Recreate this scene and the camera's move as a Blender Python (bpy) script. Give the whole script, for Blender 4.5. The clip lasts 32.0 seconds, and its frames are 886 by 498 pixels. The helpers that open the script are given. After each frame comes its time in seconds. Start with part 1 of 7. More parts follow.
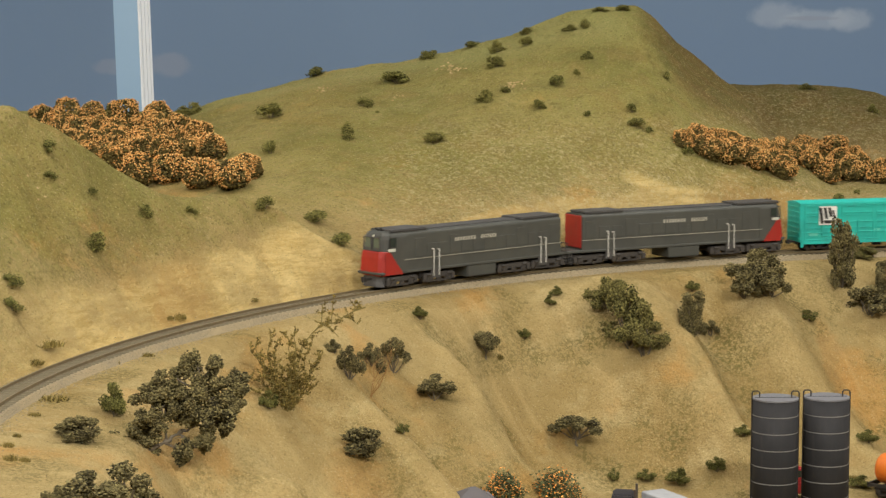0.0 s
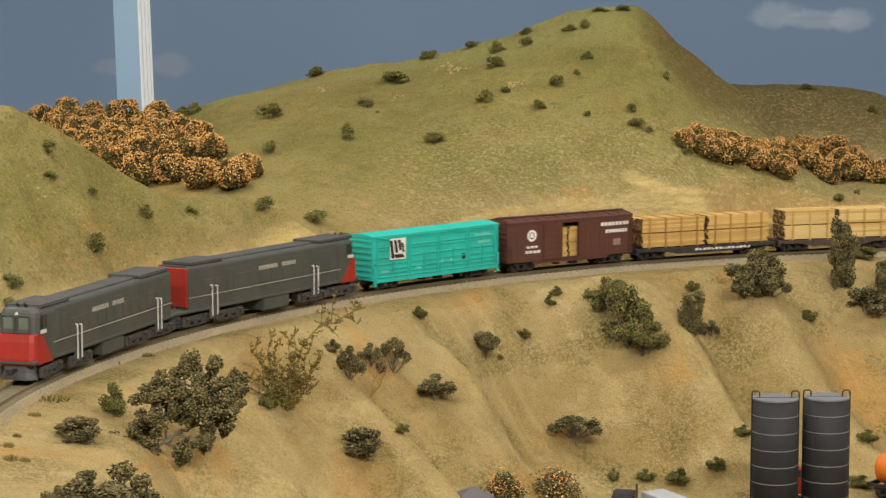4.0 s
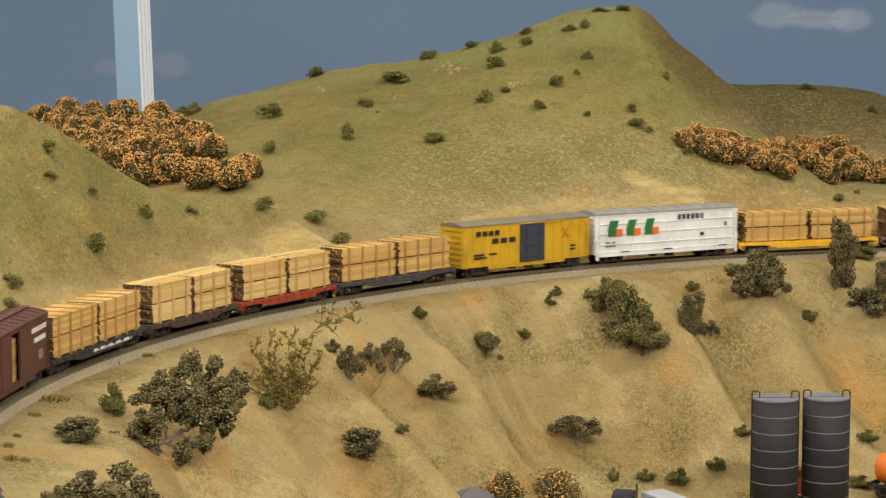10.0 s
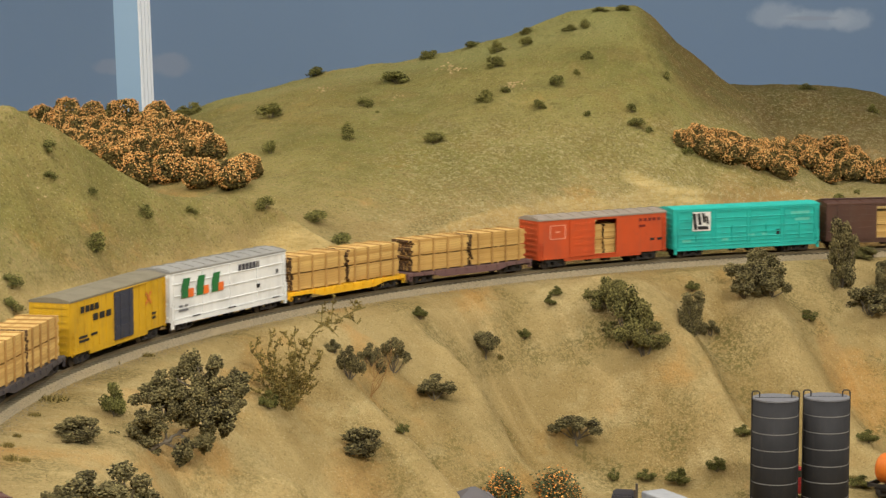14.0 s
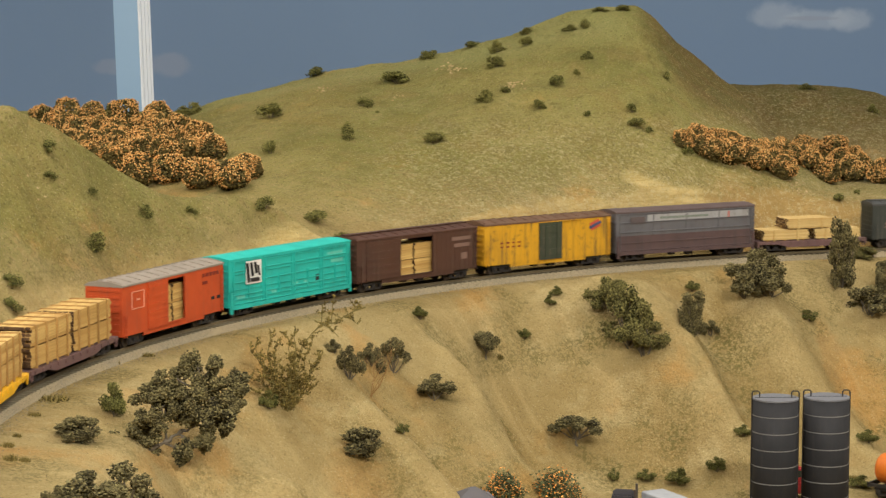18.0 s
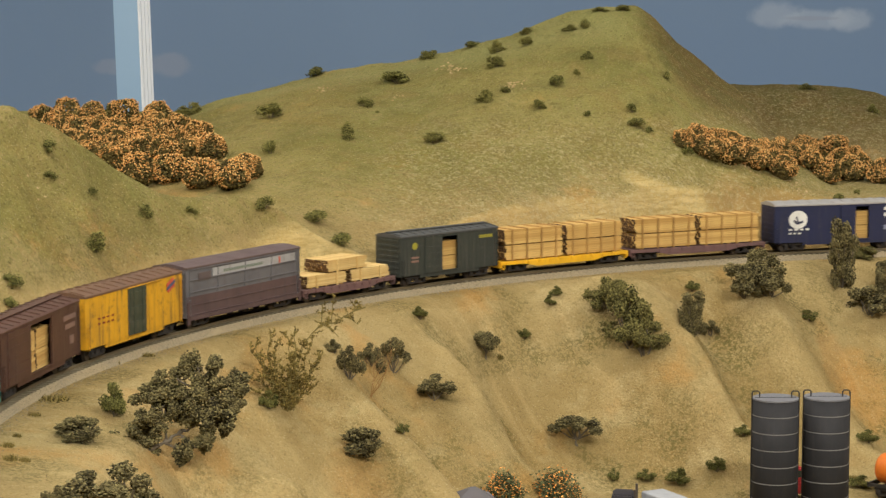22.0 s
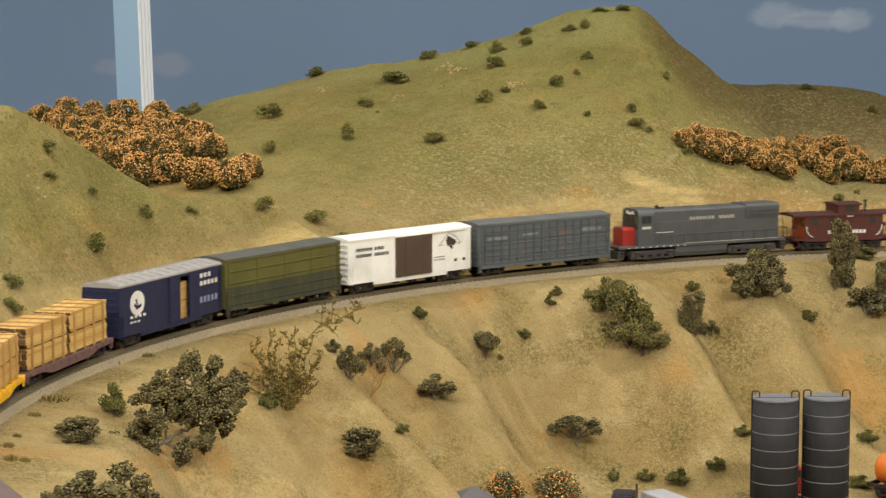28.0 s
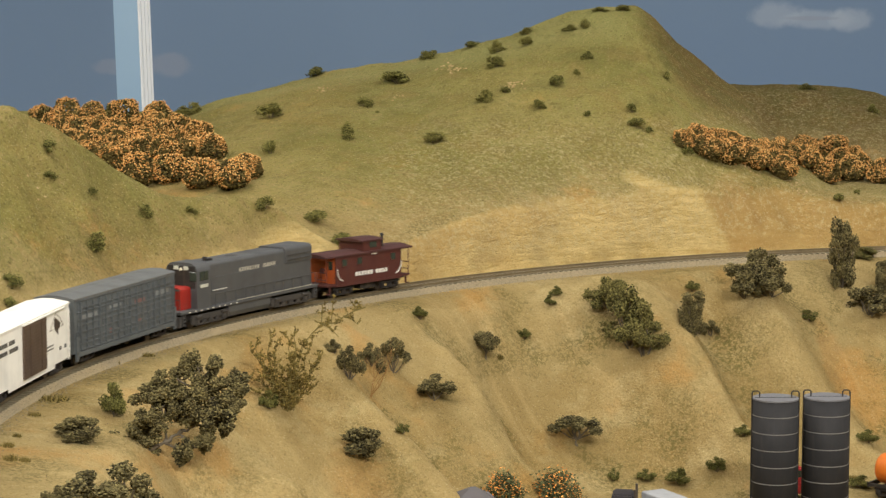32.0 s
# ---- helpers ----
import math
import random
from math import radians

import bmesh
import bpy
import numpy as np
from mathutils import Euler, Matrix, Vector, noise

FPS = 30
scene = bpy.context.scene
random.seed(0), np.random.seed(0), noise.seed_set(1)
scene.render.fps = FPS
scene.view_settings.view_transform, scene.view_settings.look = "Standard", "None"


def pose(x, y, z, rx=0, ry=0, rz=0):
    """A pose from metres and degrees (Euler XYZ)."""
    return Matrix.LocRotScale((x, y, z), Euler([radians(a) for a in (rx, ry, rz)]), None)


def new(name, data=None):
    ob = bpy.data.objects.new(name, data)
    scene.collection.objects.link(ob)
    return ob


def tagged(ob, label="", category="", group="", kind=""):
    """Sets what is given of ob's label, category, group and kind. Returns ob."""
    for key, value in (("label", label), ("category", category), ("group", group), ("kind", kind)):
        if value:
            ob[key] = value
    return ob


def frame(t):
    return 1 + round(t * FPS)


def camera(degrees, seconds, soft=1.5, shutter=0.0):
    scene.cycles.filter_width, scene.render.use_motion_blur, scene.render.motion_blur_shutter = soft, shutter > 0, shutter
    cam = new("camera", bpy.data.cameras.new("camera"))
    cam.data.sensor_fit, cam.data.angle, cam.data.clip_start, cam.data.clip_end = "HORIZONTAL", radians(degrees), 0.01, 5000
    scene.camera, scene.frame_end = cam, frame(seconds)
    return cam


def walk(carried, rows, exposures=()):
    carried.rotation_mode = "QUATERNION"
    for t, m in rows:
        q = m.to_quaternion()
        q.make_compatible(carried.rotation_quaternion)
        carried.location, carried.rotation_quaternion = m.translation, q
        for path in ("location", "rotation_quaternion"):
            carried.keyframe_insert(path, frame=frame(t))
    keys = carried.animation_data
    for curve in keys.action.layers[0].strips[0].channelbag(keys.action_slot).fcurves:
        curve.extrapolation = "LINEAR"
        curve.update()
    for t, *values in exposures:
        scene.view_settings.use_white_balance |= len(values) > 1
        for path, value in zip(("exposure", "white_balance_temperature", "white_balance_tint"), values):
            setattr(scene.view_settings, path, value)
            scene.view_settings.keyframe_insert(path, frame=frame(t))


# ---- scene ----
# A model railway in a room, HO scale (1:87), seen by a still camera. Rail top is z = 0.
EYE = (0.0, 0.0, 0.288)
cam = camera(22.18, 32.0, soft=1.4, shutter=0.5)
STAND = pose(*EYE, 90 - 6.753, 0, 0)
walk(cam, [(0.0, STAND), (32.0, STAND)], exposures=[(0.0, -0.13), (32.0, -0.13)])

# ---- light: fluorescent ceiling lights of the layout room ----
world = bpy.data.worlds.new("world")
scene.world = world
world.use_nodes = True
world.node_tree.nodes["Background"].inputs[0].default_value = (0.9, 0.95, 1.0, 1)
world.node_tree.nodes["Background"].inputs[1].default_value = 0.05


def ceiling_lamp(x, y, z, sx, sy, watts, colour=(1.0, 0.965, 0.90)):
    data = bpy.data.lights.new("fluorescent_light", "AREA")
    data.shape, data.size, data.size_y, data.energy, data.color = "RECTANGLE", sx, sy, watts, colour
    lamp = new("fluorescent_light", data)
    lamp.matrix_basis = pose(x, y, z)
    return lamp


# x, y, size in x, size in y, power
LAMPS = [(-1.1, 2.1, 1.6, 0.30, 29), (1.0, 2.1, 1.6, 0.30, 24), (3.1, 2.1, 1.6, 0.30, 12), (-1.1, -0.3, 1.6, 0.30, 62), (1.0, -0.3, 1.6, 0.30, 140)]
for lx, ly, lsx, lsy, power in LAMPS:
    ceiling_lamp(lx, ly, 1.52, lsx, lsy, power)

# ---- materials ----
def srgb(r, g, b):
    return tuple(((c / 255) / 12.92 if c <= 10 else ((c / 255 + 0.055) / 1.055) ** 2.4) for c in (r, g, b))


def nodes_of(name):
    m = bpy.data.materials.new(name)
    m.use_nodes = True
    t = m.node_tree
    return m, t, t.nodes["Principled BSDF"]


def add(t, kind, **values):
    n = t.nodes.new(kind)
    for k, v in values.items():
        setattr(n, k, v)
    return n


def noise_node(t, coord, scale, detail=4.0, rough=0.6):
    n = add(t, "ShaderNodeTexNoise")
    n.inputs["Scale"].default_value, n.inputs["Detail"].default_value, n.inputs["Roughness"].default_value = scale, detail, rough
    t.links.new(coord, n.inputs["Vector"])
    return n.outputs["Fac"]


def ramp(t, value, lo, hi, a=0.0, b=1.0):
    n = add(t, "ShaderNodeMapRange")
    n.interpolation_type = "SMOOTHSTEP"
    for i, v in enumerate((lo, hi, a, b)):
        n.inputs[i + 1].default_value = v
    t.links.new(value, n.inputs[0])
    return n.outputs[0]


def calc(t, op, a, b=None):
    n = add(t, "ShaderNodeMath", operation=op)
    for i, v in enumerate((a, b)):
        if v is None:
            continue
        if isinstance(v, (int, float)):
            n.inputs[i].default_value = v
        else:
            t.links.new(v, n.inputs[i])
    return n.outputs[0]


def mix(t, fac, a, b, how="MIX"):
    n = add(t, "ShaderNodeMix", data_type="RGBA", blend_type=how)
    n.clamp_factor = True
    if isinstance(fac, (int, float)):
        n.inputs[0].default_value = fac
    else:
        t.links.new(fac, n.inputs[0])
    for i, v in ((6, a), (7, b)):
        if isinstance(v, tuple):
            n.inputs[i].default_value = (*v[:3], 1)
        else:
            t.links.new(v, n.inputs[i])
    return n.outputs[2]


def bump(t, bsdf, height, strength=0.3, distance=0.002):
    n = add(t, "ShaderNodeBump")
    n.inputs["Strength"].default_value, n.inputs["Distance"].default_value = strength, distance
    t.links.new(height, n.inputs["Height"])
    t.links.new(n.outputs[0], bsdf.inputs["Normal"])


def coords(t, which="Object"):
    return add(t, "ShaderNodeTexCoord").outputs[which]


def stretched(t, coord, sx, sy, sz):
    n = add(t, "ShaderNodeMapping")
    n.inputs["Scale"].default_value = (sx, sy, sz)
    t.links.new(coord, n.inputs["Vector"])
    return n.outputs[0]


def painted(name, colour, rough=0.55, dirt=0.25, dirt_colour=(0.12, 0.09, 0.06), metal=0.0, streak=True):
    """Model paint: slight mottling, vertical grime streaks and a dusty film."""
    m, t, b = nodes_of(name)
    c = coords(t)
    big = noise_node(t, c, 30, 3)
    fine = noise_node(t, c, 900, 2)
    col = mix(t, ramp(t, big, 0.35, 0.7), colour, tuple(v * 0.82 for v in colour))
    if streak:
        s = noise_node(t, stretched(t, c, 260, 260, 14), 1.0, 4)
        col = mix(t, calc(t, "MULTIPLY", ramp(t, s, 0.5, 0.75), dirt), col, dirt_colour)
    sp = calc(t, "MULTIPLY", ramp(t, noise_node(t, c, 120, 5, 0.7), 0.52, 0.72), dirt * 0.8)
    col = mix(t, sp, col, dirt_colour)
    t.links.new(col, b.inputs["Base Color"])
    b.inputs["Roughness"].default_value, b.inputs["Metallic"].default_value = rough, metal
    t.links.new(ramp(t, big, 0.2, 0.8, rough - 0.08, rough + 0.12), b.inputs["Roughness"])
    bump(t, b, fine, 0.12, 0.0004)
    return m

# ---- the plan: track line and terrain ----
CX, CY, RC = 0.748, 1.4155, 1.0695
# the curve tightens to R2 from S1 on
S1, R2 = 1.42, 0.938
A1 = S1 / RC
C2X = CX + (R2 - RC) * math.sin(A1)
C2Y = CY - (R2 - RC) * math.cos(A1)
S2 = S1 + (math.pi / 2 - A1) * R2
# a straight towards the front of the layout, then a last quarter turn
STRAIGHT, R3 = 0.0, R2
S3 = S2 + STRAIGHT
C3X, C3Y = C2X - R2 + R3, C2Y - STRAIGHT
S4 = S3 + R3 * math.pi / 2


def track_at(s, off=0.0):
    """Point and heading (radians) at s metres along the track; off: metres to the left of travel (the inside of the curve)."""
    if s < 0:
        return CX - s, CY + RC - off, math.pi
    if s < S1:
        a = s / RC
        return CX - (RC - off) * math.sin(a), CY + (RC - off) * math.cos(a), math.pi + a
    if s < S2:
        a = A1 + (s - S1) / R2
        return C2X - (R2 - off) * math.sin(a), C2Y + (R2 - off) * math.cos(a), math.pi + a
    if s < S3:
        return C2X - R2 + off, C2Y - (s - S2), math.pi * 1.5
    if s < S4:
        a = (s - S3) / R3
        return C3X - (R3 - off) * math.cos(a), C3Y - (R3 - off) * math.sin(a), math.pi * 1.5 + a
    return C3X + s - S4, C3Y - R3 + off, 2 * math.pi


def smooth(x, a, b):
    k = np.clip((x - a) / (b - a), 0, 1)
    return k * k * (3 - 2 * k)


def softmin(a, b, k):
    h = np.clip(0.5 + 0.5 * (b - a) / k, 0, 1)
    return b * (1 - h) + a * h - k * h * (1 - h)


def softmax(a, b, k):
    return -softmin(-a, -b, k)


def lattice(seed):
    g = np.random.RandomState(seed)
    return g.rand(64, 64)


LATTICES = [lattice(i) for i in range(5)]


def value_noise(x, y, scale, which=0):
    g = LATTICES[which]
    u, v = x / scale + 31.7, y / scale + 17.3
    i, j = np.floor(u).astype(int), np.floor(v).astype(int)
    a, b = u - i, v - j
    a, b = a * a * (3 - 2 * a), b * b * (3 - 2 * b)
    i0, i1, j0, j1 = i % 64, (i + 1) % 64, j % 64, (j + 1) % 64
    return (g[i0, j0] * (1 - a) + g[i1, j0] * a) * (1 - b) + (g[i0, j1] * (1 - a) + g[i1, j1] * a) * b - 0.5


def fractal(x, y, scale, octaves=3, which=0):
    return sum(value_noise(x, y, scale / 2 ** k, (which + k) % 5) / 2 ** k for k in range(octaves))


# crest lines of the hills: x, y, z of their turning points
MAIN = ((-0.588, 3, 0.118), (-0.438, 3, 0.1123), (-0.363, 3, 0.1123), (-0.32, 2.95, 0.1232), (-0.265, 2.92, 0.1435), (-0.22, 2.91, 0.1580), (-0.177, 2.9, 0.1699), (-0.132, 2.88, 0.1815), (-0.024, 2.86, 0.1955), (0.033, 2.84, 0.2083), (0.081, 2.82, 0.2203), (0.123, 2.82, 0.2375), (0.158, 2.82, 0.2491), (0.193, 2.82, 0.2546), (0.239, 2.82, 0.2556), (0.250, 2.825, 0.2500), (0.258, 2.83, 0.2447), (0.296, 2.86, 0.21), (0.327, 2.88, 0.189), (0.352, 2.9, 0.17), (0.376, 2.92, 0.154), (0.409, 2.94, 0.111), (0.456, 2.95, 0.044))
# lesser crests, then how steep their flanks are and how round the top
CRESTS = [
    (((-1.6, 1.7, 0.22), (-0.60, 1.85, 0.195), (-0.382, 1.95, 0.1855), (-0.362, 1.975, 0.168), (-0.330, 2, 0.133), (-0.297, 2.03, 0.106), (-0.251, 2.07, 0.092), (-0.181, 2.1, 0.087), (-0.135, 2.11, 0.064), (-0.116, 2.11, 0.043), (-0.102, 2.1, 0.02)), 0.70, 0.02),
    (((0.149, 2.76, 0.163), (0.208, 2.72, 0.136), (0.279, 2.68, 0.09), (0.411, 2.66, 0.056), (0.52, 2.64, 0.039), (1.2, 2.72, 0.05), (5.5, 2.75, 0.06)), 0.55, 0.05),
    (((0.355, 3.42, 0.12), (0.441, 3.42, 0.13), (0.552, 3.42, 0.128), (0.603, 3.42, 0.124), (0.637, 3.42, 0.114), (0.67, 3.42, 0.108), (1.3, 3.4, 0.15), (5.5, 3.4, 0.15)), 0.42, 0.06),
]
FLOOR = -0.175
BED = -0.0085
# angles along the curve at which spurs run down into the valley, with their strength
SPURS = [(0.02, 0.9), (0.17, 0.8), (0.32, 0.8), (0.45, 0.9), (0.62, 1.1), (0.91, 0.9), (1.09, 0.9), (1.43, 1.1), (1.9, 0.8), (2.4, 0.8), (2.9, 0.8)]


def track_offset(x, y):
    """Distance from the track's centre line, positive on the hill side."""
    first = np.where(x < CX, np.hypot(x - CX, y - CY) - RC, y - CY - RC)
    third = np.where(x < C3X, np.hypot(x - C3X, y - C3Y) - R3, C3Y - R3 - y)
    second = np.where(y >= C2Y, np.hypot(x - C2X, y - C2Y) - R2, np.where(y >= C3Y, C2X - R2 - x, third))
    return np.where(along(x, y) > A1, second, np.where(y > CY - 0.5, first, second))


def along(x, y):
    """Angle along the curve, from 0 where it begins to pi where it ends."""
    late = np.where(x < C2X, np.arctan2(C2X - x, y - C2Y), np.where(y < C2Y, math.pi + (x - C2X) / R2, 0.0))
    early = np.where(x < CX, np.arctan2(CX - x, y - CY), np.where(y > CY, (CX - x) / RC, math.pi))
    return np.where(late > A1, late, np.minimum(early, A1))


def crest_height(x, y):
    best = np.full(np.shape(x), -1.0)
    for pts, steep, top in CRESTS:
        h = np.full(np.shape(x), -1.0)
        for (x0, y0, z0), (x1, y1, z1) in zip(pts, pts[1:]):
            dx, dy = x1 - x0, y1 - y0
            k = np.clip(((x - x0) * dx + (y - y0) * dy) / (dx * dx + dy * dy), 0, 1)
            dist = np.hypot(x - x0 - k * dx, y - y0 - k * dy)
            h = np.maximum(h, z0 + k * (z1 - z0) - steep * (np.sqrt(dist ** 2 + top ** 2) - top))
        best = softmax(best, h, 0.03)
    return best


def main_hill(x, y):
    """The large hill: rises from the foot at the track to its crest, and falls away behind it."""
    cx, cy, cz = np.array(MAIN).T
    yc, zc = np.interp(x, cx, cy), np.interp(x, cx, cz)
    foot = np.where(x < CX, CY + np.sqrt(np.maximum(RC ** 2 - np.minimum(x - CX, 0) ** 2, 0)), CY + RC) + 0.03
    foot = np.where(x < -0.14, CY + math.sqrt(RC ** 2 - 0.888 ** 2) + 0.03, foot)
    k = (y - foot) / (yc - foot)
    bank = 0.036 * smooth(x, -0.10, 0.06) + 0.006
    front = zc * (1.10 * k - 0.10 * k * k) + 0.02 * np.sin(np.clip(k, 0, 1) * math.pi) + bank * (1 - np.clip(k, 0, 1)) ** 2 * smooth(k, -0.02, 0.02)
    return np.where(k < 1, front, zc - 0.55 * (np.hypot(y - yc, 0.03) - 0.03))


def hill_and_cut(x, y, d):
    """The hills as they would be without the railway, and the cutting made for it."""
    hill = softmax(crest_height(x, y), main_hill(x, y), 0.012) + 0.010 * fractal(x, y, 0.22, 3, 1) + 0.0055 * fractal(x, y, 0.05, 3, 2)
    hill = hill * smooth(y, 1.0, 1.5) + BED * (1 - smooth(y, 1.0, 1.5))
    steep = 1.9 - 0.6 * (1 - smooth(x, -0.2, -0.05)) + 1.4 * fractal(x, y, 0.12, 2, 3) * smooth(x, -0.3, -0.05)
    cut = BED + steep * np.maximum(d - 0.030, 0) + 0.016 * fractal(x, y, 0.035, 3, 4) * smooth(d, 0.030, 0.06)
    return hill, cut


def height(x, y):
    x, y = np.asarray(x, float), np.asarray(y, float)
    d = track_offset(x, y)
    a = along(x, y)
    bed = BED
    # hill side
    hill, cut = hill_and_cut(x, y, d)
    up = softmax(softmin(hill, cut, 0.008), np.full_like(d, bed), 0.008)
    # valley side
    ledge = 0.040 + 0.055 * smooth(a, 1.15, 1.5) + 0.012 * fractal(a, a * 0, 0.12, 2, 2)
    n = -d - ledge
    bend = a + 0.06 * fractal(x, y, 0.16, 2, 4)
    spur = sum(w * np.exp(-((bend - a0) / np.where(bend > a0, 0.12, 0.055)) ** 2) for a0, w in SPURS)
    drop = 0.72 * (np.sqrt(np.maximum(n, 0) ** 2 + 0.02 ** 2) - 0.02)
    drop = drop + np.maximum(-d - 0.03, 0) * 0.10
    down = bed - drop + smooth(n, -0.015, 0.11) * (0.105 * (spur - 0.75)) + smooth(n, -0.02, 0.06) * (0.026 * fractal(x, y, 0.11, 3, 0) + 0.010 * fractal(x, y, 0.03, 2, 3))
    down = softmax(down, FLOOR + 0.008 * fractal(x, y, 0.3, 2, 1), 0.035)
    z = np.where(d > 0, up, down)
    return z


def ground(x, y):
    return float(height(np.array([x]), np.array([y]))[0])

# ---- mesh helpers ----
def mesh_of(name, bm, material=None, flat=True):
    me = bpy.data.meshes.new(name)
    bm.to_mesh(me)
    bm.free()
    if material:
        me.materials.append(material)
    if not flat:
        for p in me.polygons:
            p.use_smooth = True
    return me


def part(name, bm, material, parent, label="", flat=True):
    """Links a bmesh (or a ready mesh) as one mesh object under a thing or a part."""
    me = bm if isinstance(bm, bpy.types.Mesh) else mesh_of(name, bm, material, flat)
    ob = new(name, me)
    ob.parent = parent
    return tagged(ob, label)


def thing(name, label, category, group="", kind=""):
    return tagged(new(name), label, category, group, kind)


def box(bm, x0, x1, y0, y1, z0, z1):
    vs = [bm.verts.new((x, y, z)) for z in (z0, z1) for x, y in ((x0, y0), (x1, y0), (x1, y1), (x0, y1))]
    for f in ((3, 2, 1, 0), (4, 5, 6, 7), (0, 1, 5, 4), (1, 2, 6, 5), (2, 3, 7, 6), (3, 0, 4, 7)):
        bm.faces.new([vs[i] for i in f])
    return vs


def boxes(*items):
    bm = bmesh.new()
    for it in items:
        box(bm, *it)
    return bm


def bevelled(bm, width=0.0004, segments=1):
    bmesh.ops.bevel(bm, geom=bm.edges[:], offset=width, segments=segments, affect="EDGES", clamp_overlap=True)
    return bm


def rod(bm, a, b, ra, rb=None, n=8, caps=True):
    """A round bar from a to b."""
    a, b = Vector(a), Vector(b)
    rb = ra if rb is None else rb
    z = (b - a).normalized()
    x = z.orthogonal().normalized()
    y = z.cross(x)
    ring = lambda c, r: [bm.verts.new(c + r * (math.cos(2 * math.pi * i / n) * x + math.sin(2 * math.pi * i / n) * y)) for i in range(n)]
    p, q = ring(a, ra), ring(b, rb)
    for i in range(n):
        bm.faces.new((p[i], p[(i + 1) % n], q[(i + 1) % n], q[i]))
    if caps:
        bm.faces.new(p[::-1])
        bm.faces.new(q)
    return bm


def prism(bm, outline, x0, x1):
    """A profile in y, z drawn out along x; the outline runs counter-clockwise seen from +x."""
    a = [bm.verts.new((x0, y, z)) for y, z in outline]
    b = [bm.verts.new((x1, y, z)) for y, z in outline]
    n = len(outline)
    for i in range(n):
        bm.faces.new((a[i], a[(i + 1) % n], b[(i + 1) % n], b[i]))
    bm.faces.new(a[::-1])
    bm.faces.new(b)
    return bm


# ---- room and backdrop ----
def sky_paint():
    m, t, b = nodes_of("painted_sky")
    c = coords(t)
    low = noise_node(t, c, 1.3, 3)
    col = mix(t, low, srgb(107, 131, 163), srgb(114, 137, 166))
    geo = add(t, "ShaderNodeSeparateXYZ")
    t.links.new(c, geo.inputs[0])
    wob = calc(t, "MULTIPLY", calc(t, "SUBTRACT", noise_node(t, c, 22, 5), 0.5), 2.2)
    for cx, cz, rx, rz, tone, most in CLOUDS:
        ex = calc(t, "DIVIDE", calc(t, "SUBTRACT", geo.outputs[0], cx), rx)
        ez = calc(t, "DIVIDE", calc(t, "SUBTRACT", geo.outputs[2], cz), rz)
        q = calc(t, "ADD", calc(t, "ADD", calc(t, "MULTIPLY", ex, ex), calc(t, "MULTIPLY", ez, ez)), wob)
        col = mix(t, ramp(t, q, 0.35, 1.35, most, 0.0), col, tone)
    t.links.new(col, b.inputs["Base Color"])
    b.inputs["Roughness"].default_value = 0.8
    bump(t, b, noise_node(t, c, 160, 3), 0.1, 0.001)
    return m


BACK = 3.72
CLOUD = srgb(166, 178, 196)
CLOUD_DARK = srgb(140, 150, 170)
CLOUDS = [(0.545, 0.236, 0.046, 0.024, CLOUD, 0.5), (0.612, 0.226, 0.062, 0.017, CLOUD, 0.5), (0.668, 0.226, 0.036, 0.020, CLOUD, 0.5), (0.600, 0.228, 0.045, 0.004, CLOUD_DARK, 0.6),
          (-0.447, 0.152, 0.036, 0.020, CLOUD_DARK, 0.55), (-0.540, 0.148, 0.038, 0.013, CLOUD_DARK, 0.5)]


def plain(name, colour, rough=0.8, scale=60, amount=0.15, bumpy=0.1):
    m, t, b = nodes_of(name)
    c = coords(t)
    n = noise_node(t, c, scale, 5)
    col = mix(t, n, tuple(v * (1 - amount) for v in colour), tuple(min(1, v * (1 + amount)) for v in colour))
    t.links.new(col, b.inputs["Base Color"])
    b.inputs["Roughness"].default_value = rough
    bump(t, b, noise_node(t, c, scale * 8, 3), bumpy, 0.001)
    return m


X0, X1, Y0, Y1, Z0, Z1 = -2.4, 5.6, -2.4, BACK, -1.05, 1.6


def slab(name, label, material, *dims):
    ob = new(name, mesh_of(name, boxes(dims), material))
    return tagged(ob, label, name.split("_")[0], kind="structure")


wall_paint = plain("wall_paint", srgb(136, 132, 124))
slab("backdrop", "matt blue-grey hand-painted sky backdrop with pale clouds", sky_paint(), X0, X1, Y1, Y1 + 0.03, Z0, Z1)
slab("wall_south", "plain greige painted wall", wall_paint, X0, X1, Y0 - 0.05, Y0, Z0, Z1)
slab("wall_west", "plain greige painted wall", wall_paint, X0 - 0.05, X0, Y0 - 0.05, Y1 + 0.03, Z0, Z1)
slab("wall_east", "plain greige painted wall", wall_paint, X1, X1 + 0.05, Y0 - 0.05, Y1 + 0.03, Z0, Z1)
slab("ceiling", "plain pale grey ceiling of the layout room", plain("ceiling_paint", (0.5, 0.5, 0.48)), X0 - 0.05, X1 + 0.05, Y0 - 0.05, Y1 + 0.03, Z1, Z1 + 0.05)
slab("floor", "plain grey carpeted floor", plain("carpet", (0.08, 0.08, 0.085)), X0 - 0.05, X1 + 0.05, Y0 - 0.05, Y1 + 0.03, Z0 - 0.05, Z0)
EDGE = 0.16
slab("fascia", "plain dark painted board along the layout's edge", plain("fascia_paint", (0.05, 0.06, 0.05)), X0, X1, EDGE - 0.02, EDGE, -0.75, -0.012)


